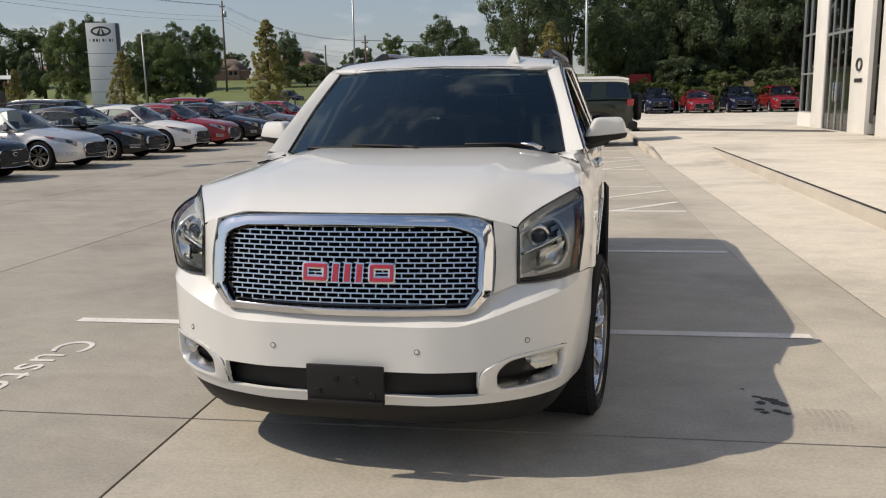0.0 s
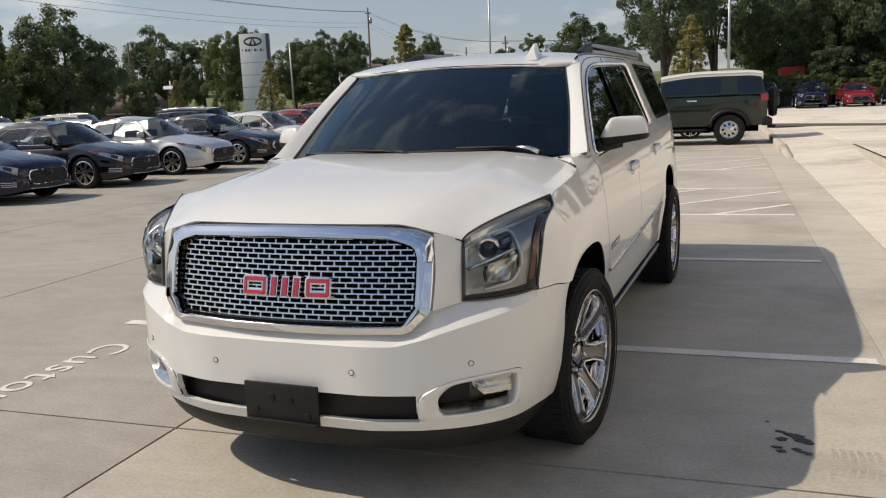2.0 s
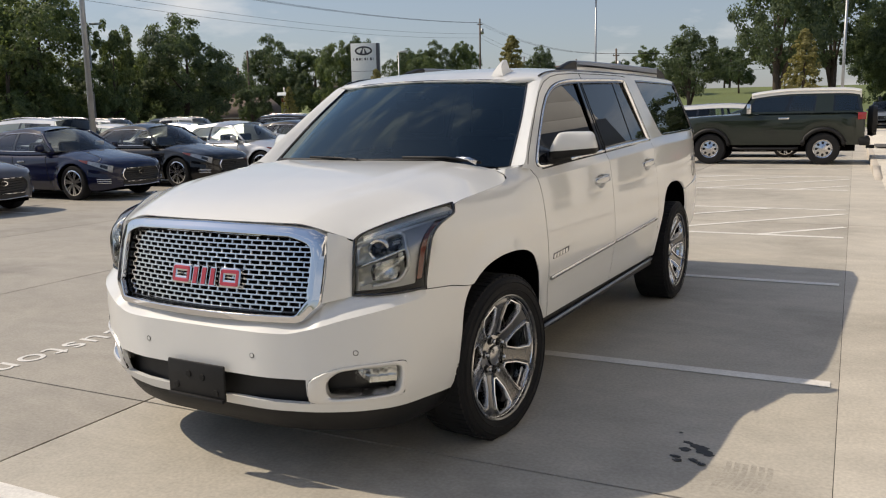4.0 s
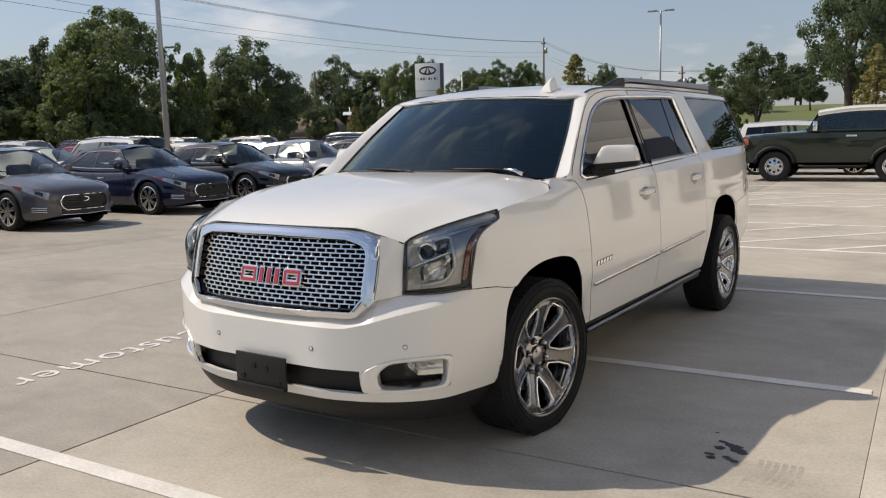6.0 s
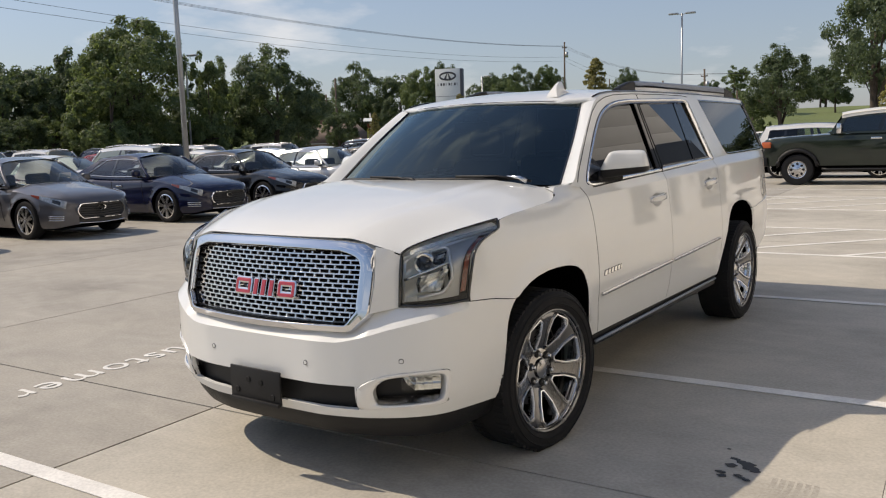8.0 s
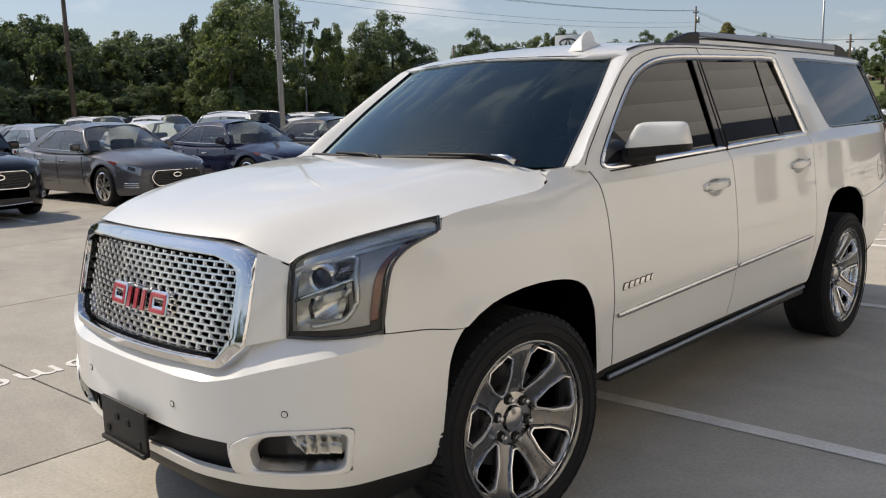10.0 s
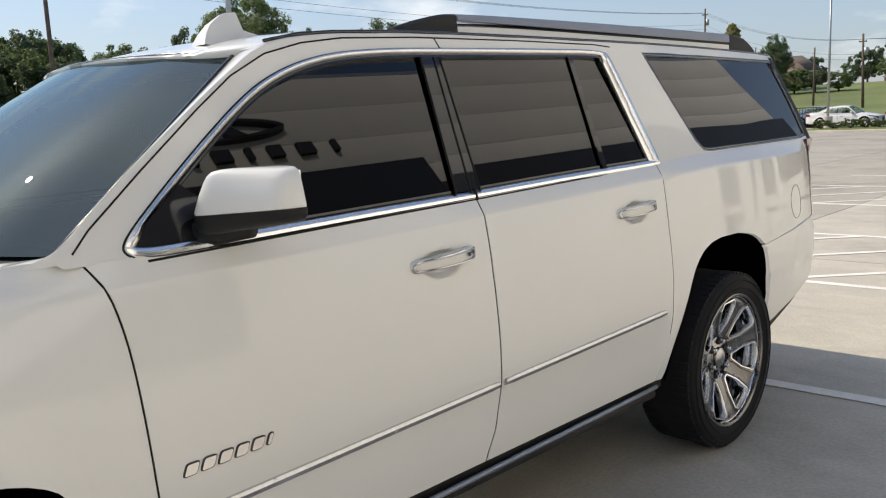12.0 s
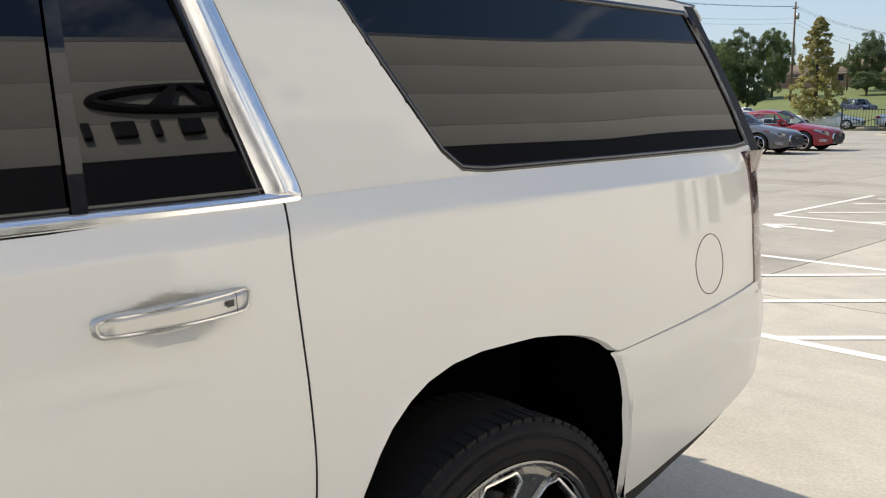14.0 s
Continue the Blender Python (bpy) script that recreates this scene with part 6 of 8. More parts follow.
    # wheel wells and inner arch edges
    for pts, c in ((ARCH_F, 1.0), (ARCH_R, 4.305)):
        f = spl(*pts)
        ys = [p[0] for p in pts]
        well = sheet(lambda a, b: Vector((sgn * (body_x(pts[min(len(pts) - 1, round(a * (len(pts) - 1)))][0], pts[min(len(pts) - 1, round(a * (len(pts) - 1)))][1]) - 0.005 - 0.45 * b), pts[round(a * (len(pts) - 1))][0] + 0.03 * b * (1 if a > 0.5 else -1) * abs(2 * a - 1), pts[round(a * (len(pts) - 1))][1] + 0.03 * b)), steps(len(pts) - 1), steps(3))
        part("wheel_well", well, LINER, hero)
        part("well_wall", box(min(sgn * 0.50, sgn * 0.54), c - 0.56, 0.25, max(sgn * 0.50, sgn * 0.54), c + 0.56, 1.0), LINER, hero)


# wheels
def spoke_window(n_seg=1):
    """Outline (angle, radius) of one opening between two spokes."""
    s = math.tau / 7
    return [(-0.13 * s, 0.112), (0.13 * s, 0.112), (0.315 * s, 0.178), (0.315 * s, 0.252), (0.20 * s, 0.280), (-0.20 * s, 0.280), (-0.315 * s, 0.252), (-0.315 * s, 0.178)]


def build_wheel(parent, sgn):
    w = new("wheel")
    w.parent = parent
    R, half_w = 0.400, 0.135
    prof = [(-0.12, 0.298), (-0.136, 0.316), (-0.141, 0.345), (-0.131, 0.379), (-0.112, 0.393), (-0.08, 0.398), (0.08, 0.398), (0.112, 0.393), (0.131, 0.379), (0.141, 0.345), (0.136, 0.316), (0.12, 0.298)]
    part("tyre", lathe(prof, 72), RUBBER, w)
    tr = bmesh.new()
    for k in range(72):
        t = k * math.tau / 72
        for x0, x1, sk in ((0.045, 0.118, 0.02), (-0.118, -0.045, -0.02)):
            c0, s0 = math.cos(t), math.sin(t)
            bm0 = box(x0, -0.013, 0.387, x1, 0.013, 0.400)
            bm0.transform(Matrix.Rotation(t, 4, "X"))
            me = bpy.data.meshes.new("t")
            bm0.to_mesh(me)
            bm0.free()
            tr.from_mesh(me)
            bpy.data.meshes.remove(me)
    tagged(part("tread", tr, RUBBER, w, flat=True), kind="stuff")
    for r in (0.33, 0.365):
        part("sidewall_rib", lathe([(0.1385, r - 0.003), (0.1435, r), (0.1385, r + 0.003)], 64), RUBBER, w)
    part("rim_barrel", lathe([(0.112, 0.300), (0.118, 0.296), (0.112, 0.288), (0.06, 0.272), (-0.1, 0.262), (-0.12, 0.290)], 64), CHROME, w)
    part("rim_lip", lathe([(0.118, 0.307), (0.130, 0.304), (0.132, 0.299), (0.126, 0.291), (0.10, 0.288)], 72), SPOKEGREY, w)
    # face with seven openings: dense polar grid, holes cut and edged
    outl = [spoke_window()]
    s = math.tau / 7
    polys = [[(r * math.cos(a + k * s), r * math.sin(a + k * s)) for a, r in outl[0]] for k in range(7)]

    def face_x(r):
        return 0.046 + 0.070 * min(1, max(0, (r - 0.08) / 0.19)) ** 0.85 - 0.006 * max(0, (r - 0.26) / 0.03)

    def surf(py, pz, h):
        return Vector((face_x(math.hypot(py, pz)) + h, py, pz))
    face = bmesh.new()
    for k in range(7):
        # spoke between opening k and k+1
        mid = (k + 0.5) * s
        prev = None
        for i in range(17):
            r = 0.100 + (0.292 - 0.100) * i / 16
            wdt = np.interp(r, [0.100, 0.112, 0.178, 0.252, 0.280, 0.292], [0.50 * s, 0.37 * s, 0.185 * s, 0.185 * s, 0.30 * s, 0.5 * s])
            cur = []
            for j, (fa, dz) in enumerate(((-1, -0.035), (-1, 0), (-0.80, 0.003), (-0.70, -0.003), (0, -0.004), (0.70, -0.003), (0.80, 0.003), (1, 0), (1, -0.035))):
                a = mid + fa * wdt
                cur.append(face.verts.new((face_x(r) + dz, r * math.cos(a), r * math.sin(a))))
            if prev:
                for j in range(8):
                    face.faces.new((prev[j], cur[j], cur[j + 1], prev[j + 1]))
            prev = cur
    bmesh.ops.recalc_face_normals(face, faces=face.faces)
    part("spokes", face, SPOKEGREY, w, "seven grey alloy spokes with bright edges", angle=14)
    for p in polys:
        part("opening_edge", ring(dense(rounded(p, 0.006, 2), 0.015), 0.0075, surf, 0.0035, 0.03), BRIGHTTRIM, w)
    part("hub", lathe([(-0.02, 0.120), (0.046, 0.116), (0.052, 0.106), (0.050, 0.06), (0.053, 0.05)], 48), WHEELMETAL, w)
    part("hub_cap", lathe([(0.049, 0.048), (0.066, 0.045), (0.073, 0.030), (0.076, 0.0)], 36), WHEELMETAL, w)
    for k in range(6):
        a = (k + 0.5) * math.tau / 6
        bm = lathe([(0.0, 0.020), (0.004, 0.020), (0.004, 0.0)], 16)
        bm.transform(Matrix.Translation((0.0515, 0.079 * math.cos(a), 0.079 * math.sin(a))))
        part("lug_seat", bm, GAPBLACK, w)
        bm = lathe([(0.0, 0.0115), (0.022, 0.0115), (0.028, 0.008), (0.030, 0.0)], 6)
        bm.transform(Matrix.Translation((0.0515, 0.079 * math.cos(a), 0.079 * math.sin(a))))
        part("lug_nut", bm, CHROME, w)
    part("brake_disc", lathe([(-0.02, 0.0), (0.0, 0.06), (0.0, 0.19), (-0.02, 0.19)], 40), DARKMETAL, w)
    # black disc standing in for the shade behind the spokes
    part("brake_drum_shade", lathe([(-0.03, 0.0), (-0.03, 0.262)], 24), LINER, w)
    return w


wheel0 = build_wheel(hero, 1)
wheel0.matrix_local = pose(0.882, 1.0, 0.385) @ pose(0, 0, 0, 0, 0, -6) @ pose(0, 0, 0, 14, 0, 0)
for m in (pose(0.885, 4.31, 0.398, -9, 0, 0), pose(-0.878, 1.0, 0.385) @ pose(0, 0, 0, 0, 0, 174) @ pose(0, 0, 0, 20, 0, 0), pose(-0.885, 4.31, 0.398, 5, 0, 180)):
    w = copy_thing(wheel0, m)
    w.parent = hero
    w.matrix_local = m

# ---- other vehicles ----
CARPAINT = paint("car_paint", (0.1, 0.1, 0.1), 0.0, 0.4)
CARGLASS = glass("car_glass", (0.70, 0.76, 0.74), 1.55)
REARGLASS = glass("dark_rear_glass", (0.06, 0.065, 0.07), 1.5)
HEADLIGHT = mat("headlight_clear", (0.30, 0.31, 0.32), 0.2, 0.5, coat=1.0, vary=0.45, scale=26)
PAPER = mat("window_sticker_paper", (0.75, 0.75, 0.73), 0.7)
GRILLEBLACK = mat("grille_black", (0.012, 0.012, 0.013), 0.4)
PAINTS = {}
CAR_COATS = [CARPAINT]


def car_paint(name, color, metal=0.35):
    if name not in PAINTS:
        PAINTS[name] = paint(name + "_car_paint", color, metal, 0.38)
        CAR_COATS.append(PAINTS[name])
    return PAINTS[name]


def small_wheel(parent, R, rim, spokes=7):
    w = new("wheel")
    w.parent = parent
    part("tyre", lathe([(-0.10, rim), (-0.112, rim + 0.04), (-0.10, R - 0.012), (-0.07, R), (0.07, R), (0.10, R - 0.012), (0.112, rim + 0.04), (0.10, rim)], 32), RUBBER, w)
    part("rim_barrel", lathe([(0.10, rim + 0.006), (0.108, rim - 0.012), (0.07, rim - 0.026), (-0.09, rim - 0.02)], 32), BRIGHTTRIM, w)
    part("brake", lathe([(-0.02, 0.0), (-0.02, rim - 0.02)], 20), LINER, w)
    sp = bmesh.new()
    for k in range(spokes):
        for d in (-0.14, 0.14):
            a = k * math.tau / spokes
            b = box(0.066, 0.03, -0.017, 0.100, rim - 0.006, 0.017)
            b.transform(Matrix.Rotation(a + d, 4, "X"))
            me = bpy.data.meshes.new("s")
            b.to_mesh(me)
            b.free()
            sp.from_mesh(me)
            bpy.data.meshes.remove(me)
    part("spokes", sp, BRIGHTTRIM, w)
    part("hub", lathe([(0.07, 0.055), (0.092, 0.045), (0.094, 0.0)], 20), SATIN, w)
    return w


def build_car(kind):
    """A parked car facing -y, its nose at y = 0; measures by kind."""
    suv = kind != "sedan"
    L = 4.72 if suv else 4.86
    fa, ra = (0.93, 3.72) if suv else (0.90, 3.76)
    R = 0.37 if suv else 0.345
    zt = spl((0.0, 0.78), (0.06, 0.86), (0.3, 0.96), (0.8, 1.03), (1.25, 1.08), (2.5, 1.06), (3.9, 1.08), (4.5, 1.08), (L - 0.03, 1.02)) if suv else \
        spl((0.0, 0.63), (0.03, 0.70), (0.10, 0.755), (0.3, 0.825), (0.8, 0.915), (1.3, 0.985), (2.5, 0.975), (3.8, 1.02), (4.25, 1.07), (4.72, 1.06), (L - 0.03, 0.95))
    w_ = spl((0.0, 0.44), (0.03, 0.54), (0.10, 0.65), (0.24, 0.765), (0.42, 0.84), (0.7, 0.897), (1.2, 0.915), (3.6, 0.915), (4.2, 0.90), (4.6, 0.84), (L - 0.05, 0.72), (L, 0.6))
    low = spl((0.0, 0.26), (0.3, 0.20), (1.5, 0.20), (3.2, 0.21), (4.2, 0.26), (L, 0.34))
    ar = R + (0.075 if suv else 0.055)

    def bottom(y):
        z = low(y)
        for c in (fa, ra):
            if abs(y - c) < ar:
                z = max(z, R + math.sqrt(max(0, ar * ar - (y - c) ** 2)) * 0.98)
        return z
    ys = sorted(set([0, 0.015, 0.04, 0.08, 0.14, 0.22, 0.32, 0.42] + [0.5 + 0.11 * k for k in range(int((L - 0.6) / 0.11))] + [fa - ar, fa + ar, ra - ar, ra + ar, fa - ar + 0.01, fa + ar - 0.01, ra - ar + 0.01, ra + ar - 0.01, fa - ar + 0.05, fa + ar - 0.05, ra - ar + 0.05, ra + ar - 0.05, L - 0.08, L - 0.04, L - 0.01, L]))
    vs = steps(22)

    def body(y, t):
        w, top, lo = w_(y), zt(y), bottom(y)
        sh = top - (0.06 + 0.05 * min(1, y / 0.8))
        if t <= 0.625:
            s = t / 0.625
            z = lo + (sh - lo) * s
            h = (z - 0.2) / max(0.1, sh - 0.2)
            x = w - 0.05 * max(0, 0.35 - h) ** 1.5 * 4 - 0.055 * max(0, h - 0.55) ** 1.4 * 3 - 0.016 * math.exp(-((h - 0.60) / 0.07) ** 2)
            for c in (fa, ra):
                x += 0.022 * math.exp(-((math.hypot(y - c, z - R) - ar) / 0.07) ** 2) * (1 if z > R * 0.7 else 0)
            return Vector((x, y, z))
        s = (t - 0.625) / 0.375
        x0 = w - 0.055 * 0.45 ** 1.4 * 3
        x = x0 * (1 - s)
        crease = 0.012 * math.exp(-((x - 0.5) / 0.06) ** 2) * (1 if y < 1.3 else 0)
        return Vector((x, y, sh + (top - sh) * (1 - (1 - s) ** 2.6) + crease))
    car = thing("parked_car", "", "car", "cars parked in the lot")
    bm = sheet(body, ys, vs)
    other = flipped(bm)
    tmp = bpy.data.meshes.new("tmp")
    other.to_mesh(tmp)
    other.free()
    bm.from_mesh(tmp)
    bpy.data.meshes.remove(tmp)
    bmesh.ops.remove_doubles(bm, verts=bm.verts, dist=0.002)
    bmesh.ops.holes_fill(bm, edges=[e for e in bm.edges if e.is_boundary and all(v.co.y < 0.001 or v.co.y > L - 0.001 for v in e.verts)])
    part("body", bm, CARPAINT, car, angle=30)
    part("underbody", box(-0.72, 0.3, 0.17, 0.72, L - 0.3, 0.55), LINER, car)
    for c in (fa, ra):
        for s in (1, -1):
            part("wheel_well", box(min(s * 0.5, s * 0.80), c - ar, 0.3, max(s * 0.5, s * 0.80), c + ar, R + ar + 0.02), LINER, car)
    # upper body
    if suv:
        wb, wt, rp, rt, rb = (1.12, 1.08), (1.85, 1.60), 1.665, (4.20, 1.60), (4.60, 1.10)
    else:
        wb, wt, rp, rt, rb = (1.18, 0.965), (2.05, 1.385), 1.44, (3.35, 1.375), (4.22, 1.04)
    roofz = spl((wt[0], wt[1]), ((wt[0] + rt[0]) / 2 - 0.2, rp), (rt[0], rt[1]))
    belt_z = lambda y: zt(min(max(y, 1.3), L - 0.5)) - 0.05 + 0.02 * (y - 1.3) / 3
    belt_x, roof_x = 0.80, 0.585 if not suv else 0.62

    def roof_f(u, v):
        y = wt[0] + (rt[0] - wt[0]) * v - 0.10 * (1 - u * u) * (1 - v) + 0.06 * (1 - u * u) * v
        z = roofz(min(max(y, wt[0]), rt[0]))
        return Vector((u * roof_x, y, z + 0.035 * (1 - u ** 2) - 0.03 * abs(u) ** 6))
    part("roof", lip(sheet(roof_f, [-1 + k / 8 for k in range(17)], steps(16), flip=True), 0.03, (0, 2.5, 1.0)), CARPAINT, car)
    ws = coons(path3((-belt_x, wb[0] + 0.28, wb[1]), (0, wb[0] - 0.02, wb[1] + 0.01), (belt_x, wb[0] + 0.28, wb[1])), path3(roof_f(-0.97, 0), roof_f(0, 0), roof_f(0.97, 0)),
               path3((-belt_x, wb[0] + 0.28, wb[1]), roof_f(-0.97, 0)), path3((belt_x, wb[0] + 0.28, wb[1]), roof_f(0.97, 0)), (0, -0.02, 0.02))
    part("windscreen", outward(sheet(ws, steps(12), steps(6)), (0, 2.5, 1.0)), CARGLASS, car)
    rw = coons(path3((-belt_x + 0.08, rb[0] - 0.15, rb[1]), (0, rb[0], rb[1] + 0.01), (belt_x - 0.08, rb[0] - 0.15, rb[1])), path3(roof_f(-0.97, 1), roof_f(0, 1), roof_f(0.97, 1)),
               path3((-belt_x + 0.08, rb[0] - 0.15, rb[1]), roof_f(-0.97, 1)), path3((belt_x - 0.08, rb[0] - 0.15, rb[1]), roof_f(0.97, 1)), (0, 0.02, 0.02))
    part("rear_window", outward(sheet(rw, steps(10), steps(5)), (0, 2.5, 1.0)), REARGLASS if suv else CARGLASS, car)
    for s in (1, -1):
        y0, y1 = wb[0] + 0.30, rb[0] - (0.20 if not suv else 0.16)

        def side(a, b):
            p = Vector((belt_x, y0 + (y1 - y0) * a, belt_z(y0 + (y1 - y0) * a)))
            q = roof_f(1, a)
            m = p * (1 - b) + q * b
            return Vector((s * (m.x + 0.025 * math.sin(math.pi * b)), m.y, m.z))
        part("side_window", outward(sheet(lambda a, b: side(a * (0.60 if suv else 1.0), b), steps(14), steps(5)), (0, 2.5, 0.9)), CARGLASS, car)
        if suv:
            part("side_window", outward(sheet(lambda a, b: side(0.60 + a * 0.40, b), steps(8), steps(5)), (0, 2.5, 0.9)), REARGLASS, car)
        part("roof_frame", outward(sheet(lambda a, b: side(a, 0.86 + 0.16 * b) + Vector((s * 0.010, 0, 0.002)), steps(14), steps(2)), (0, 2.5, 0.9)), CARPAINT, car)
        part("belt_frame", outward(sheet(lambda a, b: side(a, -0.06 + 0.12 * b) + Vector((s * 0.009, 0, 0)), steps(14), steps(2)), (0, 2.5, 0.9)), CARPAINT, car)
        part("front_pillar", tube([side(0, b) for b in steps(6)], 0.032, 6), CARPAINT, car)
        part("rear_pillar", sheet(lambda a, b: side(1 - (0.10 if suv else 0.17) * a * (1 - 0.4 * b), b) + Vector((s * 0.007, 0, 0)), steps(3), steps(5), flip=s < 0), CARPAINT, car)
        mid = 0.47 if not suv else 0.42
        part("door_pillar", sheet(lambda a, b: side(mid + 0.035 * a, b) + Vector((s * 0.004, 0, 0)), steps(1), steps(5), flip=s < 0), GLOSSBLACK, car)
        if suv:
            part("door_pillar", sheet(lambda a, b: side(0.72 + 0.03 * a, b) + Vector((s * 0.004, 0, 0)), steps(1), steps(5), flip=s < 0), GLOSSBLACK, car)
            part("roof_rail", tube([roof_f(s * 0.9, v) + Vector((0, 0, 0.045 if 0.04 < v < 0.97 else 0.0)) for v in (0.06, 0.1, 0.3, 0.5, 0.7, 0.9, 0.95)], 0.014, 6), SATIN, car)
        part("window_trim", tube([side(0.03 + a * 0.85, 0.065) + Vector((s * 0.012, 0, 0)) for a in steps(12)], 0.010, 5), CHROME, car)
        part("window_trim", tube([side(0.02 + 0.84 * a, 0.855 - 0.8 * max(0, a - 0.86) / 0.14 * (0 if suv else 0.9)) + Vector((s * 0.012, 0, 0)) for a in steps(14)], 0.010, 5), CHROME, car)
        for ya in (wb[0] + 0.35, wb[0] + 1.35, wb[0] + 2.30):
            pts = [body(ya + 0.03 * k, 0.12 + 0.5 * k / 5) for k in range(6)]
            part("door_gap", tube([Vector((s * (p.x + 0.001), p.y, p.z)) for p in pts], 0.006, 5), GAPBLACK, car)
        for yh in (wb[0] + 1.20, wb[0] + 2.15):
            p = body(yh, 0.53)
            part("door_handle", box(s * (p.x + 0.012) - 0.014, yh - 0.10, p.z - 0.016, s * (p.x + 0.012) + 0.014, yh + 0.10, p.z + 0.016, 0.008), CHROME, car)
        mz = belt_z(wb[0] + 0.6)
        part("door_mirror", box(min(s * 0.86, s * 1.03), wb[0] + 0.48, mz + 0.03, max(s * 0.86, s * 1.03), wb[0] + 0.60, mz + 0.17, 0.035, 3), CARPAINT, car)
        part("mirror_foot", box(min(s * 0.78, s * 0.90), wb[0] + 0.50, mz + 0.0, max(s * 0.78, s * 0.90), wb[0] + 0.58, mz + 0.05, 0.01), GLOSSBLACK, car)
        # lamps on the front corners
        def corner(a, b, h):
            y = 0.085 + 0.66 * a ** 1.25
            hi_ = zt(y) - 0.075 - 0.035 * min(1, y / 0.8) + 0.01 * a
            lo_ = hi_ - 0.115 * (1 - a) ** 0.7 - 0.012
            z = lo_ + (hi_ - lo_) * b
            sh = zt(y) - (0.06 + 0.05 * min(1, y / 0.8))
            k = (z - 0.2) / max(0.1, sh - 0.2)
            x = w_(y) - 0.055 * max(0, k - 0.55) ** 1.4 * 3 - 0.016 * math.exp(-((k - 0.60) / 0.07) ** 2)
            return Vector((s * (x + h), y - h * 0.5, z))
        part("headlight", lip(sheet(lambda a, b: corner(a, b, 0.010), steps(14), steps(4), flip=s < 0), 0.02, (0, 1.5, 0.6)), HEADLIGHT, car)
        part("lamp_lens", lip(sheet(lambda a, b: corner(0.16 + 0.20 * a, 0.22 + 0.56 * b, 0.014), steps(4), steps(4), flip=s < 0), 0.01, (0, 1.5, 0.6)), GLOSSBLACK, car)
        part("lamp_corner", sheet(lambda a, b: corner(0.72 + 0.26 * a, b, 0.013), steps(5), steps(2), flip=s < 0), AMBER, car)
        for zz in (0.34, 0.375, 0.41):
            pts = [(s * (w_(y) + 0.012), y - 0.01, zz + 0.05 * (y - 0.1)) for y in (0.10, 0.16, 0.24, 0.32)]
            part("fog_trim", tube(pts, 0.009, 5), CHROME, car)
        yt = L - 0.10
        part("tail_light", lip(sheet(lambda a, b: Vector((s * (w_(L - 0.35 + 0.30 * a) + 0.006), L - 0.35 + 0.30 * a, (0.80 if not suv else 0.86) + 0.14 * b)), steps(6), steps(3), flip=s < 0), 0.02, (0, 3, 0.6)), REDLENS, car)
    # nose: grille in a bright frame, lower intake, emblem, plate
    gz = zt(0.03) - 0.20 + (0.03 if suv else 0.0)
    go = rounded([(-0.40, gz + 0.125), (0.40, gz + 0.125), (0.485, gz + 0.03), (0.47, gz - 0.06), (0.39, gz - 0.15), (-0.39, gz - 0.15), (-0.47, gz - 0.06), (-0.485, gz + 0.03)], 0.04)

    def nose(x, z, h):
        return Vector((x, -0.042 + 0.20 * abs(x) ** 2.6 + 0.05 * (z - gz) - h, z))
    part("grille", prism(dense(go, 0.06), 1, lambda x, z, h: nose(x, z, 0.02 * h - 0.04)), GRILLEBLACK, car)
    part("grille_frame", ring(dense(go, 0.06), 0.015, nose, 0.026, 0.05), CHROME, car)
    for k in range(5):
        zz = gz - 0.10 + 0.042 * k
        part("grille_bar", tube([nose(x, zz - 0.02 * (1 - abs(x) / 0.4), -0.012) for x in (-0.40, -0.2, 0.0, 0.2, 0.40)], 0.006, 4), GLOSSBLACK, car)
    part("emblem", ring([(0.085 * math.cos(k * math.tau / 20), gz + 0.035 + 0.048 * math.sin(k * math.tau / 20)) for k in range(20)], 0.022, nose, 0.022, 0.0), CHROME, car)
    lo_o = rounded([(-0.46, 0.36), (0.46, 0.36), (0.40, 0.27), (-0.40, 0.27)], 0.04)
    part("lower_intake", prism(dense(lo_o, 0.06), 1, lambda x, z, h: nose(x, z, 0.010 * h - 0.03)), GRILLEBLACK, car)
    part("intake_trim", tube([nose(x, 0.265 + 0.04 * abs(x), 0.0) for x in (-0.46, -0.3, 0.0, 0.3, 0.46)], 0.010, 5), CHROME, car)
    # cabin
    part("dashboard", box(-0.72, wb[0] + 0.35, wb[1] - 0.25, 0.72, wb[0] + 0.75, wb[1] - 0.03, 0.04), CABIN, car)
    for sx in (-0.36, 0.36):
        part("seat", box(sx - 0.24, 2.35, 0.55, sx + 0.24, 2.51, belt_z(2) + 0.2, 0.06), SEAT, car)
    stk = ws(0.72, 0.25)
    part("window_sticker", box(stk.x - 0.12, stk.y + 0.03, stk.z - 0.03, stk.x + 0.12, stk.y + 0.035, stk.z + 0.05), PAPER, car)
    w0 = small_wheel(car, R, R - 0.095)
    for s in (1, -1):
        for c in (fa, ra):
            m = pose(s * 0.795, c, R, 20 * c, 0, 0 if s > 0 else 180)
            if s > 0 and c == fa:
                w0.matrix_local = m
            else:
                k = copy_thing(w0, m)
                k.parent = car
                k.matrix_local = m
    return car


def recolour(car, material, label):
    for o in (car, *car.children_recursive):
        if o.type == "MESH" and o.material_slots[0].material in CAR_COATS:
            o.material_slots[0].link = "OBJECT"
            o.material_slots[0].material = material
    tagged(car, label)
    return car


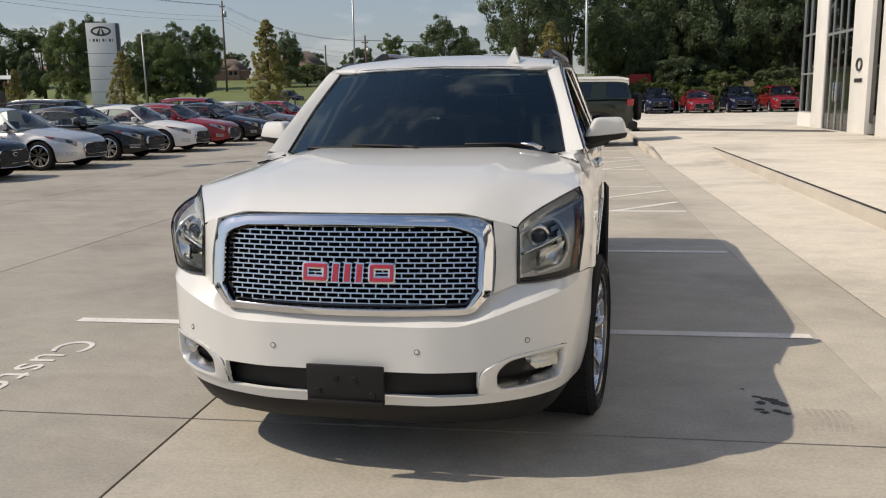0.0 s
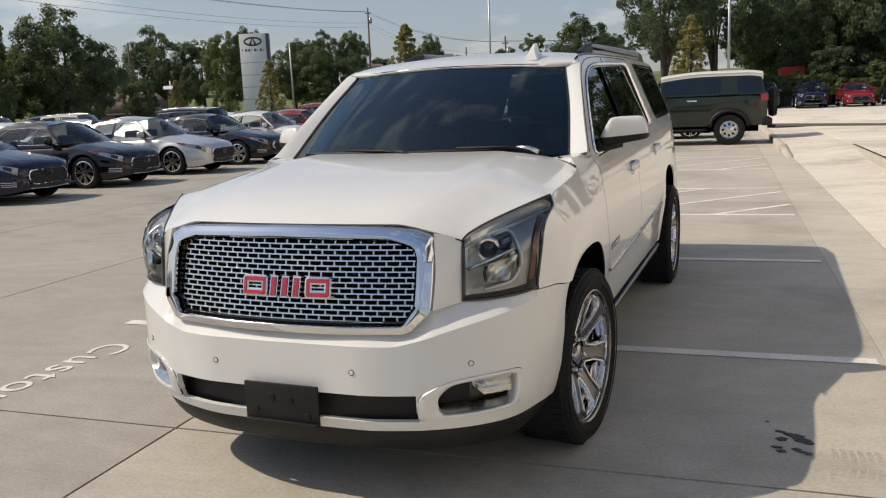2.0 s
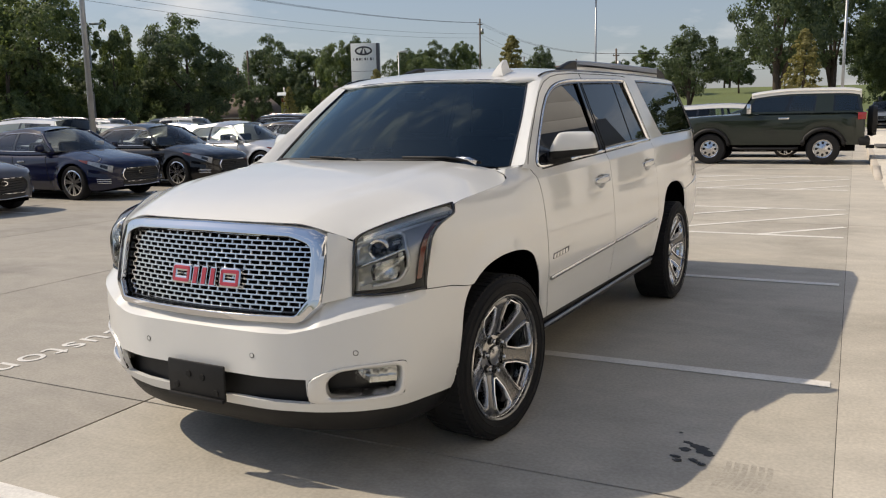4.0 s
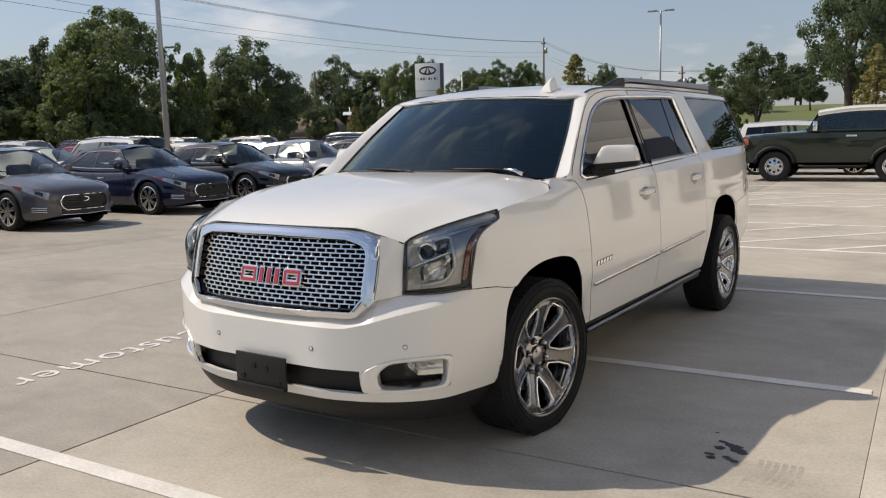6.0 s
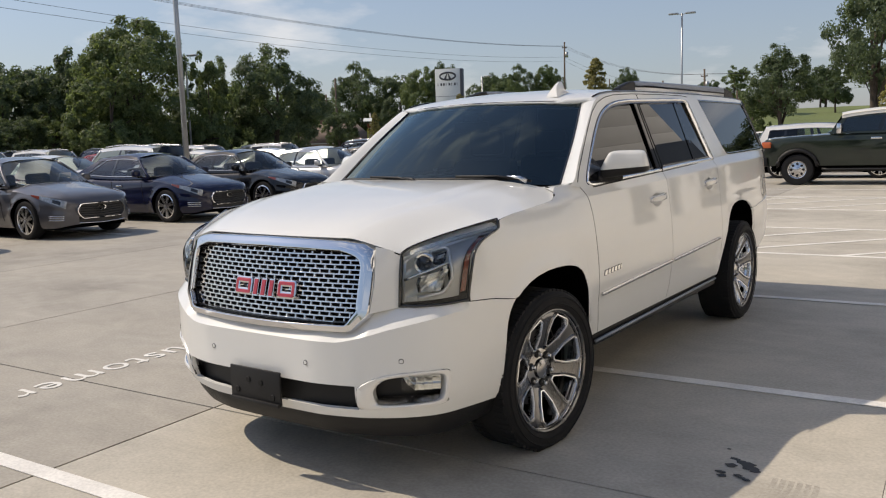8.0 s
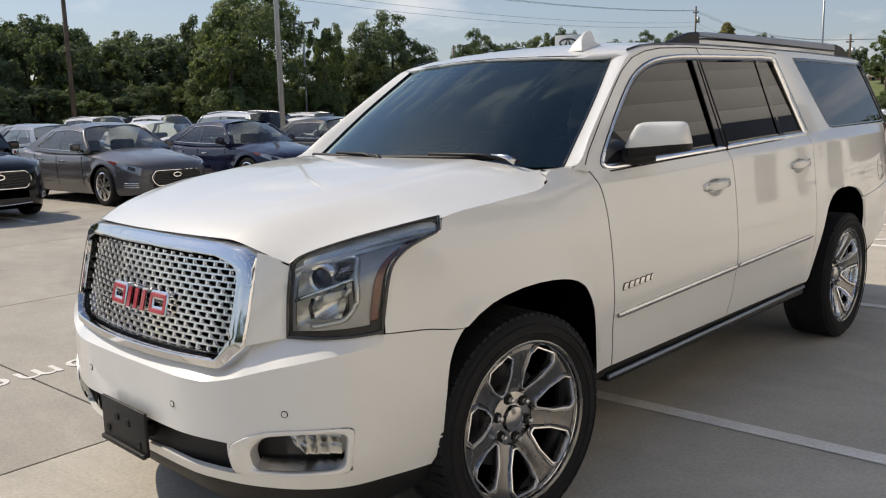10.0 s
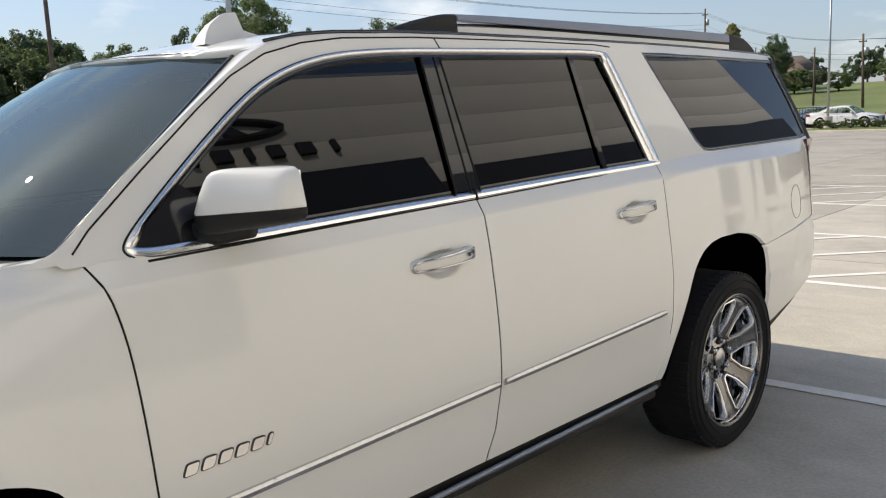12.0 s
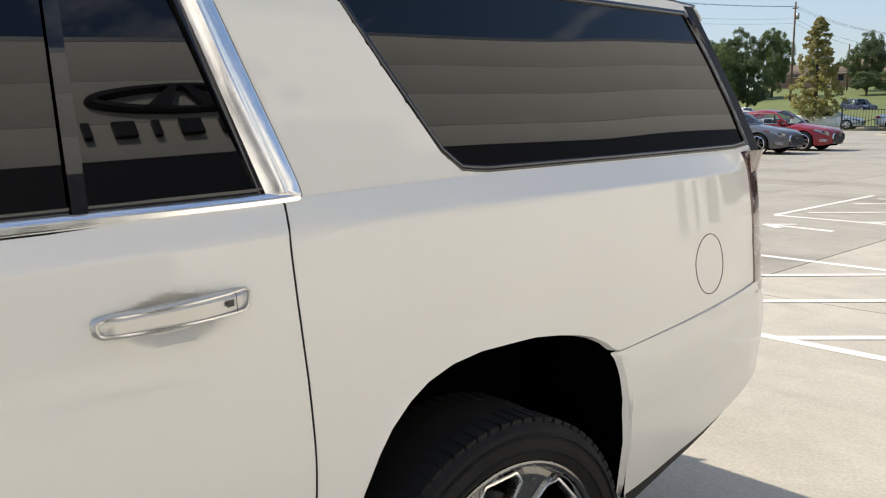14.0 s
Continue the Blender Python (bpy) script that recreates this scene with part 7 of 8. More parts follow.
COLOURS = {"grey": ((0.105, 0.100, 0.105), "dark grey"), "navy": ((0.005, 0.007, 0.030), "dark navy blue"), "black": ((0.005, 0.005, 0.006), "glossy black"), "silver": ((0.58, 0.58, 0.58), "silver"),
           "white": ((0.72, 0.71, 0.69), "white"), "red": ((0.24, 0.012, 0.02), "deep red"), "steel": ((0.22, 0.24, 0.27), "steel blue-grey")}
BASES = {}


def park(kind, colour, u, v, turn=90, z=0.0):
    """Puts a car with its nose at lot (u, v); turn 90 faces +u."""
    c, word = COLOURS[colour]
    m = lot_pose(u, v, z, turn)
    if kind not in BASES:
        BASES[kind] = build_car(kind)
        BASES[kind].matrix_world = m
        car = BASES[kind]
    else:
        car = copy_thing(BASES[kind], m)
    return recolour(car, car_paint(colour, c, {"silver": 0.6, "steel": 0.35, "grey": 0.35}.get(colour, 0.0)), word + (" SUV" if kind == "suv" else " saloon car") + " parked in a lot row")


random.seed(11)
ROW = [("suv", "white", -7.5), ("suv", "black", -4.5), ("suv", "grey", -1.55), ("suv", "black", 1.4), ("sedan", "grey", 4.38), ("sedan", "navy", 7.45), ("sedan", "black", 10.4), ("sedan", "silver", 13.35), ("sedan", "black", 16.3), ("sedan", "white", 19.25),
       ("sedan", "red", 22.2), ("sedan", "black", 25.15), ("sedan", "grey", 28.1), ("sedan", "red", 31.1)]
for kind, colour, v in ROW:
    park(kind, colour, (-12.95 if v < 27 else -12.25) + random.uniform(-0.12, 0.12), v)
mixed = ["white", "silver", "white", "grey", "black", "white", "steel", "navy", "white", "silver", "red"]
for k in range(17):
    park("suv" if k % 4 == 2 else "sedan", mixed[(k * 7) % 11], -24.0 + random.uniform(-0.2, 0.2), -6.0 + 2.97 * k, -90)
for k in range(11):
    park("suv" if k % 3 else "sedan", mixed[(k * 5 + 2) % 11], -31.5 + random.uniform(-0.2, 0.2), 2.0 + 2.97 * k, 90)
for k in range(5):
    park("suv" if k % 3 else "sedan", mixed[(k * 3 + 1) % 11], -42.5, 12.0 + 5.94 * k, -90)
for colour, u, kind in (("steel", 1.7, "suv"), ("navy", 4.3, "suv"), ("red", 6.9, "sedan"), ("navy", 9.5, "suv"), ("red", 12.1, "suv"), ("black", 14.7, "sedan")):
    park(kind, colour, u, 50.0 if u > 2 else 52.0, 0, 0.12)
park("sedan", "white", -23.3, 63.2, 98)
park("suv", "white", -30.5, 63.5, 82)
park("sedan", "silver", -9.3, 57.3, 84)
park("sedan", "grey", -4.0, 57.8, 84)
park("sedan", "white", -14.5, 58.3, 84)
park("sedan", "silver", -17.9, 64.8, 96)
park("suv", "navy", -36.0, 100.0, 60, 0.9)


# the dark green off-roader with white roof and spare wheel
def build_offroader():
    car = thing("offroad_vehicle", "dark olive green boxy off-roader with white roof and spare wheel", "car")
    L = 4.55
    olive = car_paint("olive", (0.020, 0.027, 0.020), 0.1)
    roofw = mat("roof_white", (0.74, 0.72, 0.66), 0.4, coat=0.6, vary=0.03)
    fa, ra, R = 0.86, 3.62, 0.40
    ar = R + 0.10
    zt = spl((0.0, 1.19), (0.08, 1.235), (0.5, 1.265), (1.2, 1.30), (1.5, 1.32), (4.3, 1.33), (L, 1.30))
    w_ = spl((0.0, 0.72), (0.06, 0.80), (0.25, 0.87), (0.7, 0.90), (4.0, 0.90), (4.4, 0.87), (L, 0.80))

    def bottom(y):
        z = 0.50
        for c in (fa, ra):
            if abs(y - c) < ar:
                z = max(z, R + math.sqrt(ar * ar - (y - c) ** 2))
        return z

    def body(y, t):
        w, top, lo = w_(y), zt(y), bottom(y)
        if t < 0.7:
            s = t / 0.7
            z = lo + (top - 0.05 - lo) * s
            return Vector((w - 0.03 * (1 - s) ** 3 - 0.02 * s ** 4, y, z))
        s = (t - 0.7) / 0.3
        return Vector(((w - 0.02) * (1 - s), y, top - 0.05 + 0.05 * (1 - (1 - s) ** 4)))
    ys = sorted(set([0, 0.02, 0.06, 0.12, 0.2] + [0.25 + 0.08 * k for k in range(52)] + [fa - ar + 0.005, fa + ar - 0.005, ra - ar + 0.005, ra + ar - 0.005, L - 0.06, L - 0.02, L]))
    bm = sheet(body, ys, steps(14))
    both("body", bm, olive, car)
    part("tail_wall", box(-0.82, L - 0.06, 0.5, 0.82, L - 0.01, 1.31, 0.02), olive, car)
    part("nose_wall", box(-0.74, -0.015, 0.6, 0.74, 0.05, 1.14, 0.02), GRILLEBLACK, car)
    part("underbody", box(-0.72, 0.2, 0.34, 0.72, L - 0.2, 0.8), LINER, car)
    top = spl((1.60, 1.32), (1.86, 1.80), (2.0, 1.85), (3.0, 1.935), (4.1, 1.925), (4.42, 1.87))

    def cab(a, b, s):
        y0, y1 = 1.60 + 0.30 * b, 4.50 - 0.10 * b
        y = y0 + (y1 - y0) * a
        return Vector((s * (0.875 - 0.13 * b), y, 1.30 + (top(1.95 + (4.4 - 1.95) * a) - 0.13 - 1.30) * b))
    for s in (1, -1):
        part("upper_side", outward(sheet(lambda a, b: cab(a, b, s), steps(20), steps(6)), (0, 3, 1.2)), olive, car)
        for a0, a1 in ((0.05, 0.37), (0.40, 0.60), (0.78, 0.965)):
            part("side_window", outward(sheet(lambda a, b: cab(a0 + (a1 - a0) * a, 0.12 + 0.74 * b, s) + Vector((s * 0.008, 0, 0)), steps(4), steps(4)), (0, 3, 1.2)), CARGLASS, car)
        part("window_back", outward(sheet(lambda a, b: cab(0.04 + 0.94 * a, 0.10 + 0.78 * b, s) + Vector((s * 0.003, 0, 0)), steps(8), steps(3)), (0, 3, 1.2)), GLOSSBLACK, car)
        part("centre_panel", outward(sheet(lambda a, b: cab(0.615 + 0.15 * a, 0.02 + 0.93 * b, s) + Vector((s * 0.011, 0, 0)), steps(3), steps(4)), (0, 3, 1.2)), olive, car)
        part("handle", box(s * 0.905 - 0.015, 2.55, 1.15, s * 0.905 + 0.015, 2.80, 1.20, 0.008), CHROME, car)
        part("door_mirror", box(min(s * 0.92, s * 1.08), 1.78, 1.30, max(s * 0.92, s * 1.08), 1.90, 1.56, 0.03), CHROME, car)
        part("tail_light", box(min(s * 0.75, s * 0.905), 4.38, 1.12, max(s * 0.75, s * 0.905), 4.57, 1.30, 0.015), REDLENS, car)
        part("front_lamp", box(min(s * 0.78, s * 0.905), -0.02, 0.97, max(s * 0.78, s * 0.915), 0.20, 1.13, 0.015), AMBERLAMP, car)
        part("side_step", tube([(s * 0.90, 1.45, 0.42), (s * 0.92, 1.6, 0.40), (s * 0.92, 2.9, 0.40), (s * 0.90, 3.05, 0.42)], 0.035, 8), BLACKPLASTIC, car)
        for c in (fa, ra):
            pts = [(c - ar * math.cos(t * math.pi), R + ar * math.sin(t * math.pi)) for t in steps(16)]
            part("arch_flare", tube([(s * 0.905, y, max(z, 0.50)) for y, z in pts], 0.055, 8), BLACKPLASTIC, car)
            part("wheel_well", box(min(s * 0.45, s * 0.72), c - ar, 0.4, max(s * 0.45, s * 0.72), c + ar, 1.0), LINER, car)
    part("roof", lip(sheet(lambda a, b: Vector(((2 * a - 1) * 0.775, 1.88 + 2.56 * b - 0.06 * (1 - (2 * a - 1) ** 2) * (1 - b), top(1.92 + 2.50 * b) - 0.015 - 0.05 * abs(2 * a - 1) ** 5 + 0.03 * (1 - (2 * a - 1) ** 2))), steps(14), steps(14)), 0.09, (0, 3.2, 1.0)), roofw, car, "white roof panel")
    for s in (1, -1):
        part("roof_side", outward(sheet(lambda a, b: Vector((s * (0.762 - 0.02 * b ** 3), 1.87 + 2.56 * a, top(1.92 + 2.48 * a) - 0.145 + 0.10 * b)), steps(14), steps(4)), (0, 3, 1.2)), roofw, car)
    part("roof_back", box(-0.75, 4.36, 1.66, 0.75, 4.44, 1.86, 0.03), roofw, car)
    part("windscreen", outward(sheet(lambda a, b: Vector(((2 * a - 1) * (0.80 - 0.08 * b), 1.60 + 0.29 * b, 1.31 + 0.50 * b)), steps(6), steps(4)), (0, 3, 1.2)), CARGLASS, car)
    part("rear_window", box(-0.6, 4.42, 1.36, 0.6, 4.46, 1.74), GLOSSBLACK, car)
    part("rear_bumper", box(-0.86, 4.42, 0.48, 0.86, 4.68, 0.68, 0.04), BLACKPLASTIC, car)
    part("front_bumper", box(-0.88, -0.14, 0.48, 0.88, 0.12, 0.74, 0.05), BLACKPLASTIC, car)
    part("tow_bar", box(-0.12, 4.6, 0.38, 0.12, 4.80, 0.46, 0.01), BLACKPLASTIC, car)
    part("spare_cover", lathe([(-0.10, 0.0), (-0.12, 0.2), (-0.10, 0.36), (0.0, 0.40), (0.10, 0.36), (0.12, 0.0)], 28), BLACKPLASTIC, car).matrix_local = pose(0.05, 4.72, 1.08, 0, 0, 90)
    w0 = new("wheel")
    w0.parent = car
    part("tyre", lathe([(-0.12, 0.23), (-0.135, 0.30), (-0.12, 0.385), (-0.09, R), (0.09, R), (0.12, 0.385), (0.135, 0.30), (0.12, 0.23)], 36), RUBBER, w0)
    part("rim", lathe([(0.11, 0.235), (0.10, 0.215), (0.06, 0.20), (0.07, 0.10), (0.09, 0.06), (0.10, 0.0)], 36), SATIN, w0)
    for k in range(8):
        h = lathe([(0.0, 0.0), (0.0, 0.032)], 12)
        h.transform(Matrix.Translation((0.082, 0.152 * math.cos(k * math.tau / 8), 0.152 * math.sin(k * math.tau / 8))))
        part("rim_hole", h, GAPBLACK, w0)
    for s in (1, -1):
        for c in (fa, ra):
            m = pose(s * 0.80, c, R, 0, 0, 0 if s > 0 else 180)
            if s > 0 and c == fa:
                w0.matrix_local = m
            else:
                k = copy_thing(w0, m)
                k.parent = car
                k.matrix_local = m
    return car


off = build_offroader()
off.matrix_world = lot_pose(-4.48, 20.3, 0.0, -90) @ Matrix.Diagonal((1.05, 1.05, 1.05, 1))
park("suv", "white", -0.9, 23.6, 90)

# ---- trees ----
def leaf_cloud(clumps, size, seed):
    """Many small leaves round clumps (x, y, z, radius, number of leaves, outward direction)."""
    rnd = np.random.default_rng(seed)
    centre = np.repeat(np.array([c[:3] for c in clumps]), [c[4] for c in clumps], axis=0)
    radius = np.repeat(np.array([c[3] for c in clumps]), [c[4] for c in clumps])[:, None]
    out = np.repeat(np.array([tuple(c[5]) for c in clumps]), [c[4] for c in clumps], axis=0)
    n = len(centre)
    d = rnd.normal(size=(n, 3))
    d /= np.linalg.norm(d, axis=1)[:, None]
    inward = (d * out).sum(axis=1) < -0.45
    d[inward] *= -1
    pos = centre + d * radius * (0.45 + 0.6 * rnd.random((n, 1))) * np.array([1, 1, 0.8])
    nor = d * 0.55 + out * 0.45 + rnd.uniform(-1, 1, (n, 3)) * 0.62
    nor /= np.linalg.norm(nor, axis=1)[:, None]
    side = np.cross(nor, rnd.normal(size=(n, 3)))
    side /= np.linalg.norm(side, axis=1)[:, None]
    up = np.cross(nor, side)
    k = (size * rnd.uniform(0.55, 1.3, (n, 1)))
    leaves = np.stack([pos - side * k * 0.95 - up * k * 0.5, pos + side * k * 0.85 - up * k * 0.55, pos + side * k * rnd.uniform(-0.5, 0.5, (n, 1)) + up * k * 0.95], axis=1)
    me = bpy.data.meshes.new("crown")
    me.from_pydata(leaves.reshape(-1, 3).tolist(), [], np.arange(3 * n).reshape(-1, 3).tolist())
    return me


def sphere_way(rnd, low=-1.0):
    z = rnd.uniform(low, 1.0)
    a = rnd.uniform(0, math.tau)
    r = math.sqrt(max(0.0, 1 - z * z))
    return Vector((r * math.cos(a), r * math.sin(a), z))


def build_tree(height, radius, seed, leaf, label, base=0.4, lobes=15, clumps=120, per=80, size=0.13, openness=0.0, limbs=5):
    """A broadleaf tree: trunk, limbs out to the billows of the crown, leaves in clumps on the billows."""
    rnd = random.Random(seed)
    t = thing("tree", label, "tree", "trees round the lot")
    mid, rz = (height + base) / 2, (height - base) / 2
    bend = [rnd.uniform(-0.25, 0.25) for _ in range(4)]
    part("trunk", tube([(0, 0, -0.3), (bend[0], bend[1], height * 0.18), (bend[2], bend[3], height * 0.4), (bend[2] * 1.5, 0.0, height * 0.66)], [0.028 * height, 0.022 * height, 0.016 * height, 0.006 * height], 9), BARK, t)
    billows = []
    for k in range(lobes):
        d = sphere_way(rnd, -0.95)
        reach = rnd.uniform(0.42, 0.72)
        r = radius * rnd.uniform(0.30, 0.50) * (1 - 0.35 * openness)
        c = Vector((d.x * radius * reach, d.y * radius * reach, mid + d.z * (rz - r * 0.8) * rnd.uniform(0.7, 1.0)))
        billows.append((c, r))
    made = []
    while len(made) < clumps:
        c, r = rnd.choice(billows)
        d = sphere_way(rnd, -0.8)
        q = c + Vector((d.x * r, d.y * r, d.z * r * 0.85)) * rnd.uniform(0.72, 1.06)
        deep = math.sqrt((q.x / radius) ** 2 + (q.y / radius) ** 2 + ((q.z - mid) / rz) ** 2)
        if q.z < base or q.z > height or (deep < 0.45 and rnd.random() < 0.75):
            continue
        way = (d + Vector((q.x / radius, q.y / radius, (q.z - mid) / rz)) * 0.6).normalized()
        made.append((q.x, q.y, q.z, radius * rnd.uniform(0.10, 0.19), round(per * rnd.uniform(0.7, 1.3)), way))
    for k in range(limbs):
        c, r = billows[k % lobes]
        h0 = min(height * rnd.uniform(0.2, 0.42), c.z)
        part("limb", tube([(0, 0, h0), (c.x * 0.45, c.y * 0.45, h0 + (c.z - h0) * 0.55), (c.x, c.y, c.z)], [0.011 * height, 0.007 * height, 0.003 * height], 6), BARK, t)
    me = leaf_cloud(made, size, seed)
    me.materials.append(leaf)
    ob = new("crown", me)
    ob.parent = t
    return t


def build_cypress(height, radius, seed):
    """A feathery cone: a straight stem with drooping sprays in loose tiers."""
    rnd = random.Random(seed)
    t = thing("tree", "yellow-green feathery conical cypress tree", "tree", "trees round the lot")
    part("trunk", tube([(0, 0, -0.3), (0, 0, height * 0.5), (0.05, 0, height * 0.95)], [0.14, 0.08, 0.015], 8), BARK, t)
    made = []
    for k in range(300):
        h = (k + rnd.random()) / 300
        tier = rnd.uniform(0.35, 1.08)
        r = radius * min(1.0, 0.55 + 2.2 * h) * (1 - h) ** 0.62 * tier + 0.04
        a = rnd.uniform(0, math.tau)
        way = Vector((math.cos(a), math.sin(a), 0.5))
        made.append((r * way.x, r * way.y, height * (0.12 + 0.87 * h) - 0.16 * r, 0.13 + 0.17 * (1 - h) * rnd.uniform(0.5, 1.0), 26, way.normalized()))
    me = leaf_cloud(made, 0.085, seed)
    me.materials.append(LEAF_CYPRESS)
    ob = new("crown", me)
    ob.parent = t
    return t


DENSE = build_tree(10.0, 4.0, 1, LEAF_OAK, "tall dark green dense broadleaf tree", 0.2, 24, 260, 120, 0.105)
LIGHT = build_tree(11.0, 4.4, 2, LEAF_MID, "tall mid green tree with billowing crown", 0.2, 26, 280, 120, 0.105)
PLAIN = build_tree(9.0, 3.4, 3, LEAF_OAK, "dark green broadleaf tree at the wood's edge", 0.1, 22, 190, 96, 0.12)
LOOSE = build_tree(9.0, 3.3, 8, LEAF_MID, "mid green broadleaf tree with loose crown", 0.1, 22, 180, 92, 0.12)
OPEN = build_tree(12.0, 4.8, 5, LEAF_OAK, "large spreading oak with bare lower trunk", 3.4, 18, 170, 110, 0.12, 0.6, 9)
CYPRESS = build_cypress(6.6, 1.45, 6)
SHRUB = build_tree(2.6, 1.7, 7, LEAF_SHRUB, "small rounded green leafy shrub", 0.05, 9, 46, 50, 0.12, 0.0, 2)
SIZES = {DENSE: (10.0, 4.0), LIGHT: (11.0, 4.4), PLAIN: (9.0, 3.4), LOOSE: (9.0, 3.3), OPEN: (12.0, 4.8), CYPRESS: (6.6, 1.45), SHRUB: (2.6, 1.7)}
used = {}


def plant(kind, u, v, high, wide=None, z=None, turn=None):
    """Plants a tree of that height and crown radius."""
    turn = random.uniform(0, 360) if turn is None else turn
    h, r = SIZES[kind]
    sz = high / h
    sx = wide / r if wide else sz
    m = lot_pose(u, v, height(u, v) if z is None else z, turn) @ Matrix.Diagonal((sx, sx, sz, 1))
    if kind.name not in used:
        used[kind.name] = m
        kind.matrix_world = m
        return kind
    c = copy_thing(kind, m)
    c.matrix_basis = m
    return c


random.seed(21)
# wooded edge beyond the parked rows
for k in range(16):
    plant((LOOSE, PLAIN, PLAIN, LOOSE, PLAIN)[k % 5], -57 - random.uniform(0, 3), 0 + 2.7 * k, random.uniform(7.4, 9.0), random.uniform(2.8, 3.4))
for k in range(11):
    plant((PLAIN, PLAIN, LOOSE)[k % 3], -65 - random.uniform(0, 3), 2 + 3.8 * k, random.uniform(9.3, 10.8), random.uniform(3.2, 3.8))
for k in range(14):
    plant((PLAIN, LOOSE, PLAIN)[k % 3], -51.5 - random.uniform(0, 2), 12 + 2.5 * k, random.uniform(3.2, 4.6), random.uniform(1.8, 2.4))
plant(LIGHT, -48.3, 33.2, 11.3, 4.3)
plant(LOOSE, -46.5, 29.3, 7.6, 2.9)
plant(PLAIN, -53.6, 33.1, 9.9, 2.5)
plant(LOOSE, -45.7, 37.0, 8.9, 2.1)
plant(DENSE, -45.2, 43.4, 9.7, 3.9)
plant(PLAIN, -50.0, 39.5, 7.0, 3.0)
plant(PLAIN, -52.0, 45.0, 7.6, 3.0)
# round the sign and the houses
for kind, u, v, high, wide in ((DENSE, -62.3, 75.8, 11.8, 4.0), (LOOSE, -66.0, 74.0, 7.6, 2.4), (PLAIN, -56.5, 76.5, 10.4, 3.3), (LIGHT, -50.0, 71.4, 10.1, 2.7), (PLAIN, -47.8, 72.6, 11.0, 1.8),
                               (DENSE, -48.6, 83.6, 9.4, 3.0), (LIGHT, -45.8, 82.8, 8.6, 2.8), (PLAIN, -44.0, 86.5, 7.4, 2.2), (PLAIN, -50.6, 57.6, 5.2, 2.0), (PLAIN, -53.5, 55.0, 4.6, 1.6), (CYPRESS, -47.8, 59.6, 4.5, 1.1),
                               (PLAIN, -66.0, 58.0, 8.6, 3.0), (LOOSE, -69.0, 67.0, 9.0, 3.2), (PLAIN, -70.0, 75.0, 9.5, 3.4)):
    plant(kind, u, v, high, wide)
for kind, u, v, high, wide in ((DENSE, -47.2, 127.5, 8.8, 3.0), (DENSE, -60.5, 116.0, 10.6, 3.3), (LIGHT, -56.6, 118.0, 10.2, 2.8), (PLAIN, -63.5, 113.5, 9.6, 3.2), (PLAIN, -44.6, 120.8, 3.6, 2.1), (LOOSE, -42.0, 121.8, 3.9, 2.1), (PLAIN, -39.4, 122.5, 3.4, 2.0), (LOOSE, -36.6, 124.0, 3.0, 1.9)):
    plant(kind, u, v, high, wide)
for u, v, high in ((-84, 178, 8.6), (-78, 182, 8.0), (-72, 188, 9.0), (-52, 196, 9.5), (-38, 200, 10.0), (-28, 204, 10.5), (-62, 192, 8.0), (-47, 165, 4.6), (-70, 160, 4.4), (-88, 150, 4.6), (-31, 132, 8.0), (-24, 128, 5.6), (-16, 130, 5.6), (-20, 150, 8.0), (-10, 146, 7.6)):
    plant((PLAIN, LOOSE)[int(-u) % 2], u, v, high)
# oaks and woods behind the far row
plant(OPEN, -10.9, 58.5, 7.6, 2.9)
plant(LOOSE, -13.2, 60.0, 5.2, 1.9)
plant(OPEN, -4.6, 54.5, 11.5, 3.9)
for k in range(9):
    plant((OPEN, DENSE, OPEN, DENSE)[k % 4], -1.0 + 4.0 * k + random.uniform(-1, 1), 63 + random.uniform(-2.5, 3), random.uniform(10.5, 13.0), random.uniform(3.8, 4.6))
for k in range(9):
    plant((DENSE, PLAIN)[k % 2], 3.0 + 4.6 * k, 74 + random.uniform(-3, 3), random.uniform(11, 13.5), 4.2)
for k in range(9):
    plant((PLAIN, LOOSE)[k % 2], 6.5 + 3.6 * k, 60.5 + random.uniform(-1.0, 1.0), random.uniform(3.6, 4.8), random.uniform(1.9, 2.4))
for k in range(12):
    plant(SHRUB, 3.0 + 2.0 * k, 57.5 + random.uniform(-0.8, 0.8), random.uniform(2.2, 3.2), random.uniform(1.5, 2.0), 0.0)
for u, v, high in ((-2.65, 46.5, 5.8), (-26.4, 62.3, 8.0), (-34.3, 53.0, 5.2)):
    plant(CYPRESS, u, v, high, 0.25 * high, 0.0)
# unseen trees added behind the camera, only for reflections
for k in range(6):
    plant((LOOSE, PLAIN, DENSE)[k % 3], -44 + 16 * k + random.uniform(-2, 2), -52 + random.uniform(-4, 4), random.uniform(8, 11))
for k in range(17):
    plant(SHRUB, -15.8 + 0.78 * k, 50.2 + 0.05 * k + random.uniform(-0.25, 0.25), random.uniform(0.55, 0.9), random.uniform(0.45, 0.7), 0.1)

# ---- planting islands, fence ----
def island(name, u0, v0, u1, v1, label):
    th = thing(name, label, "kerb", kind="structure")
    part("kerb_edge", lot_box(u0, v0, -0.15, u1, v1, 0.14, 0.05), KERBMAT, th)
    part("grass_bed", lot_box(u0 + 0.18, v0 + 0.18, -0.1, u1 - 0.18, v1 - 0.18, 0.17, 0.02), GRASS, th)
    return th


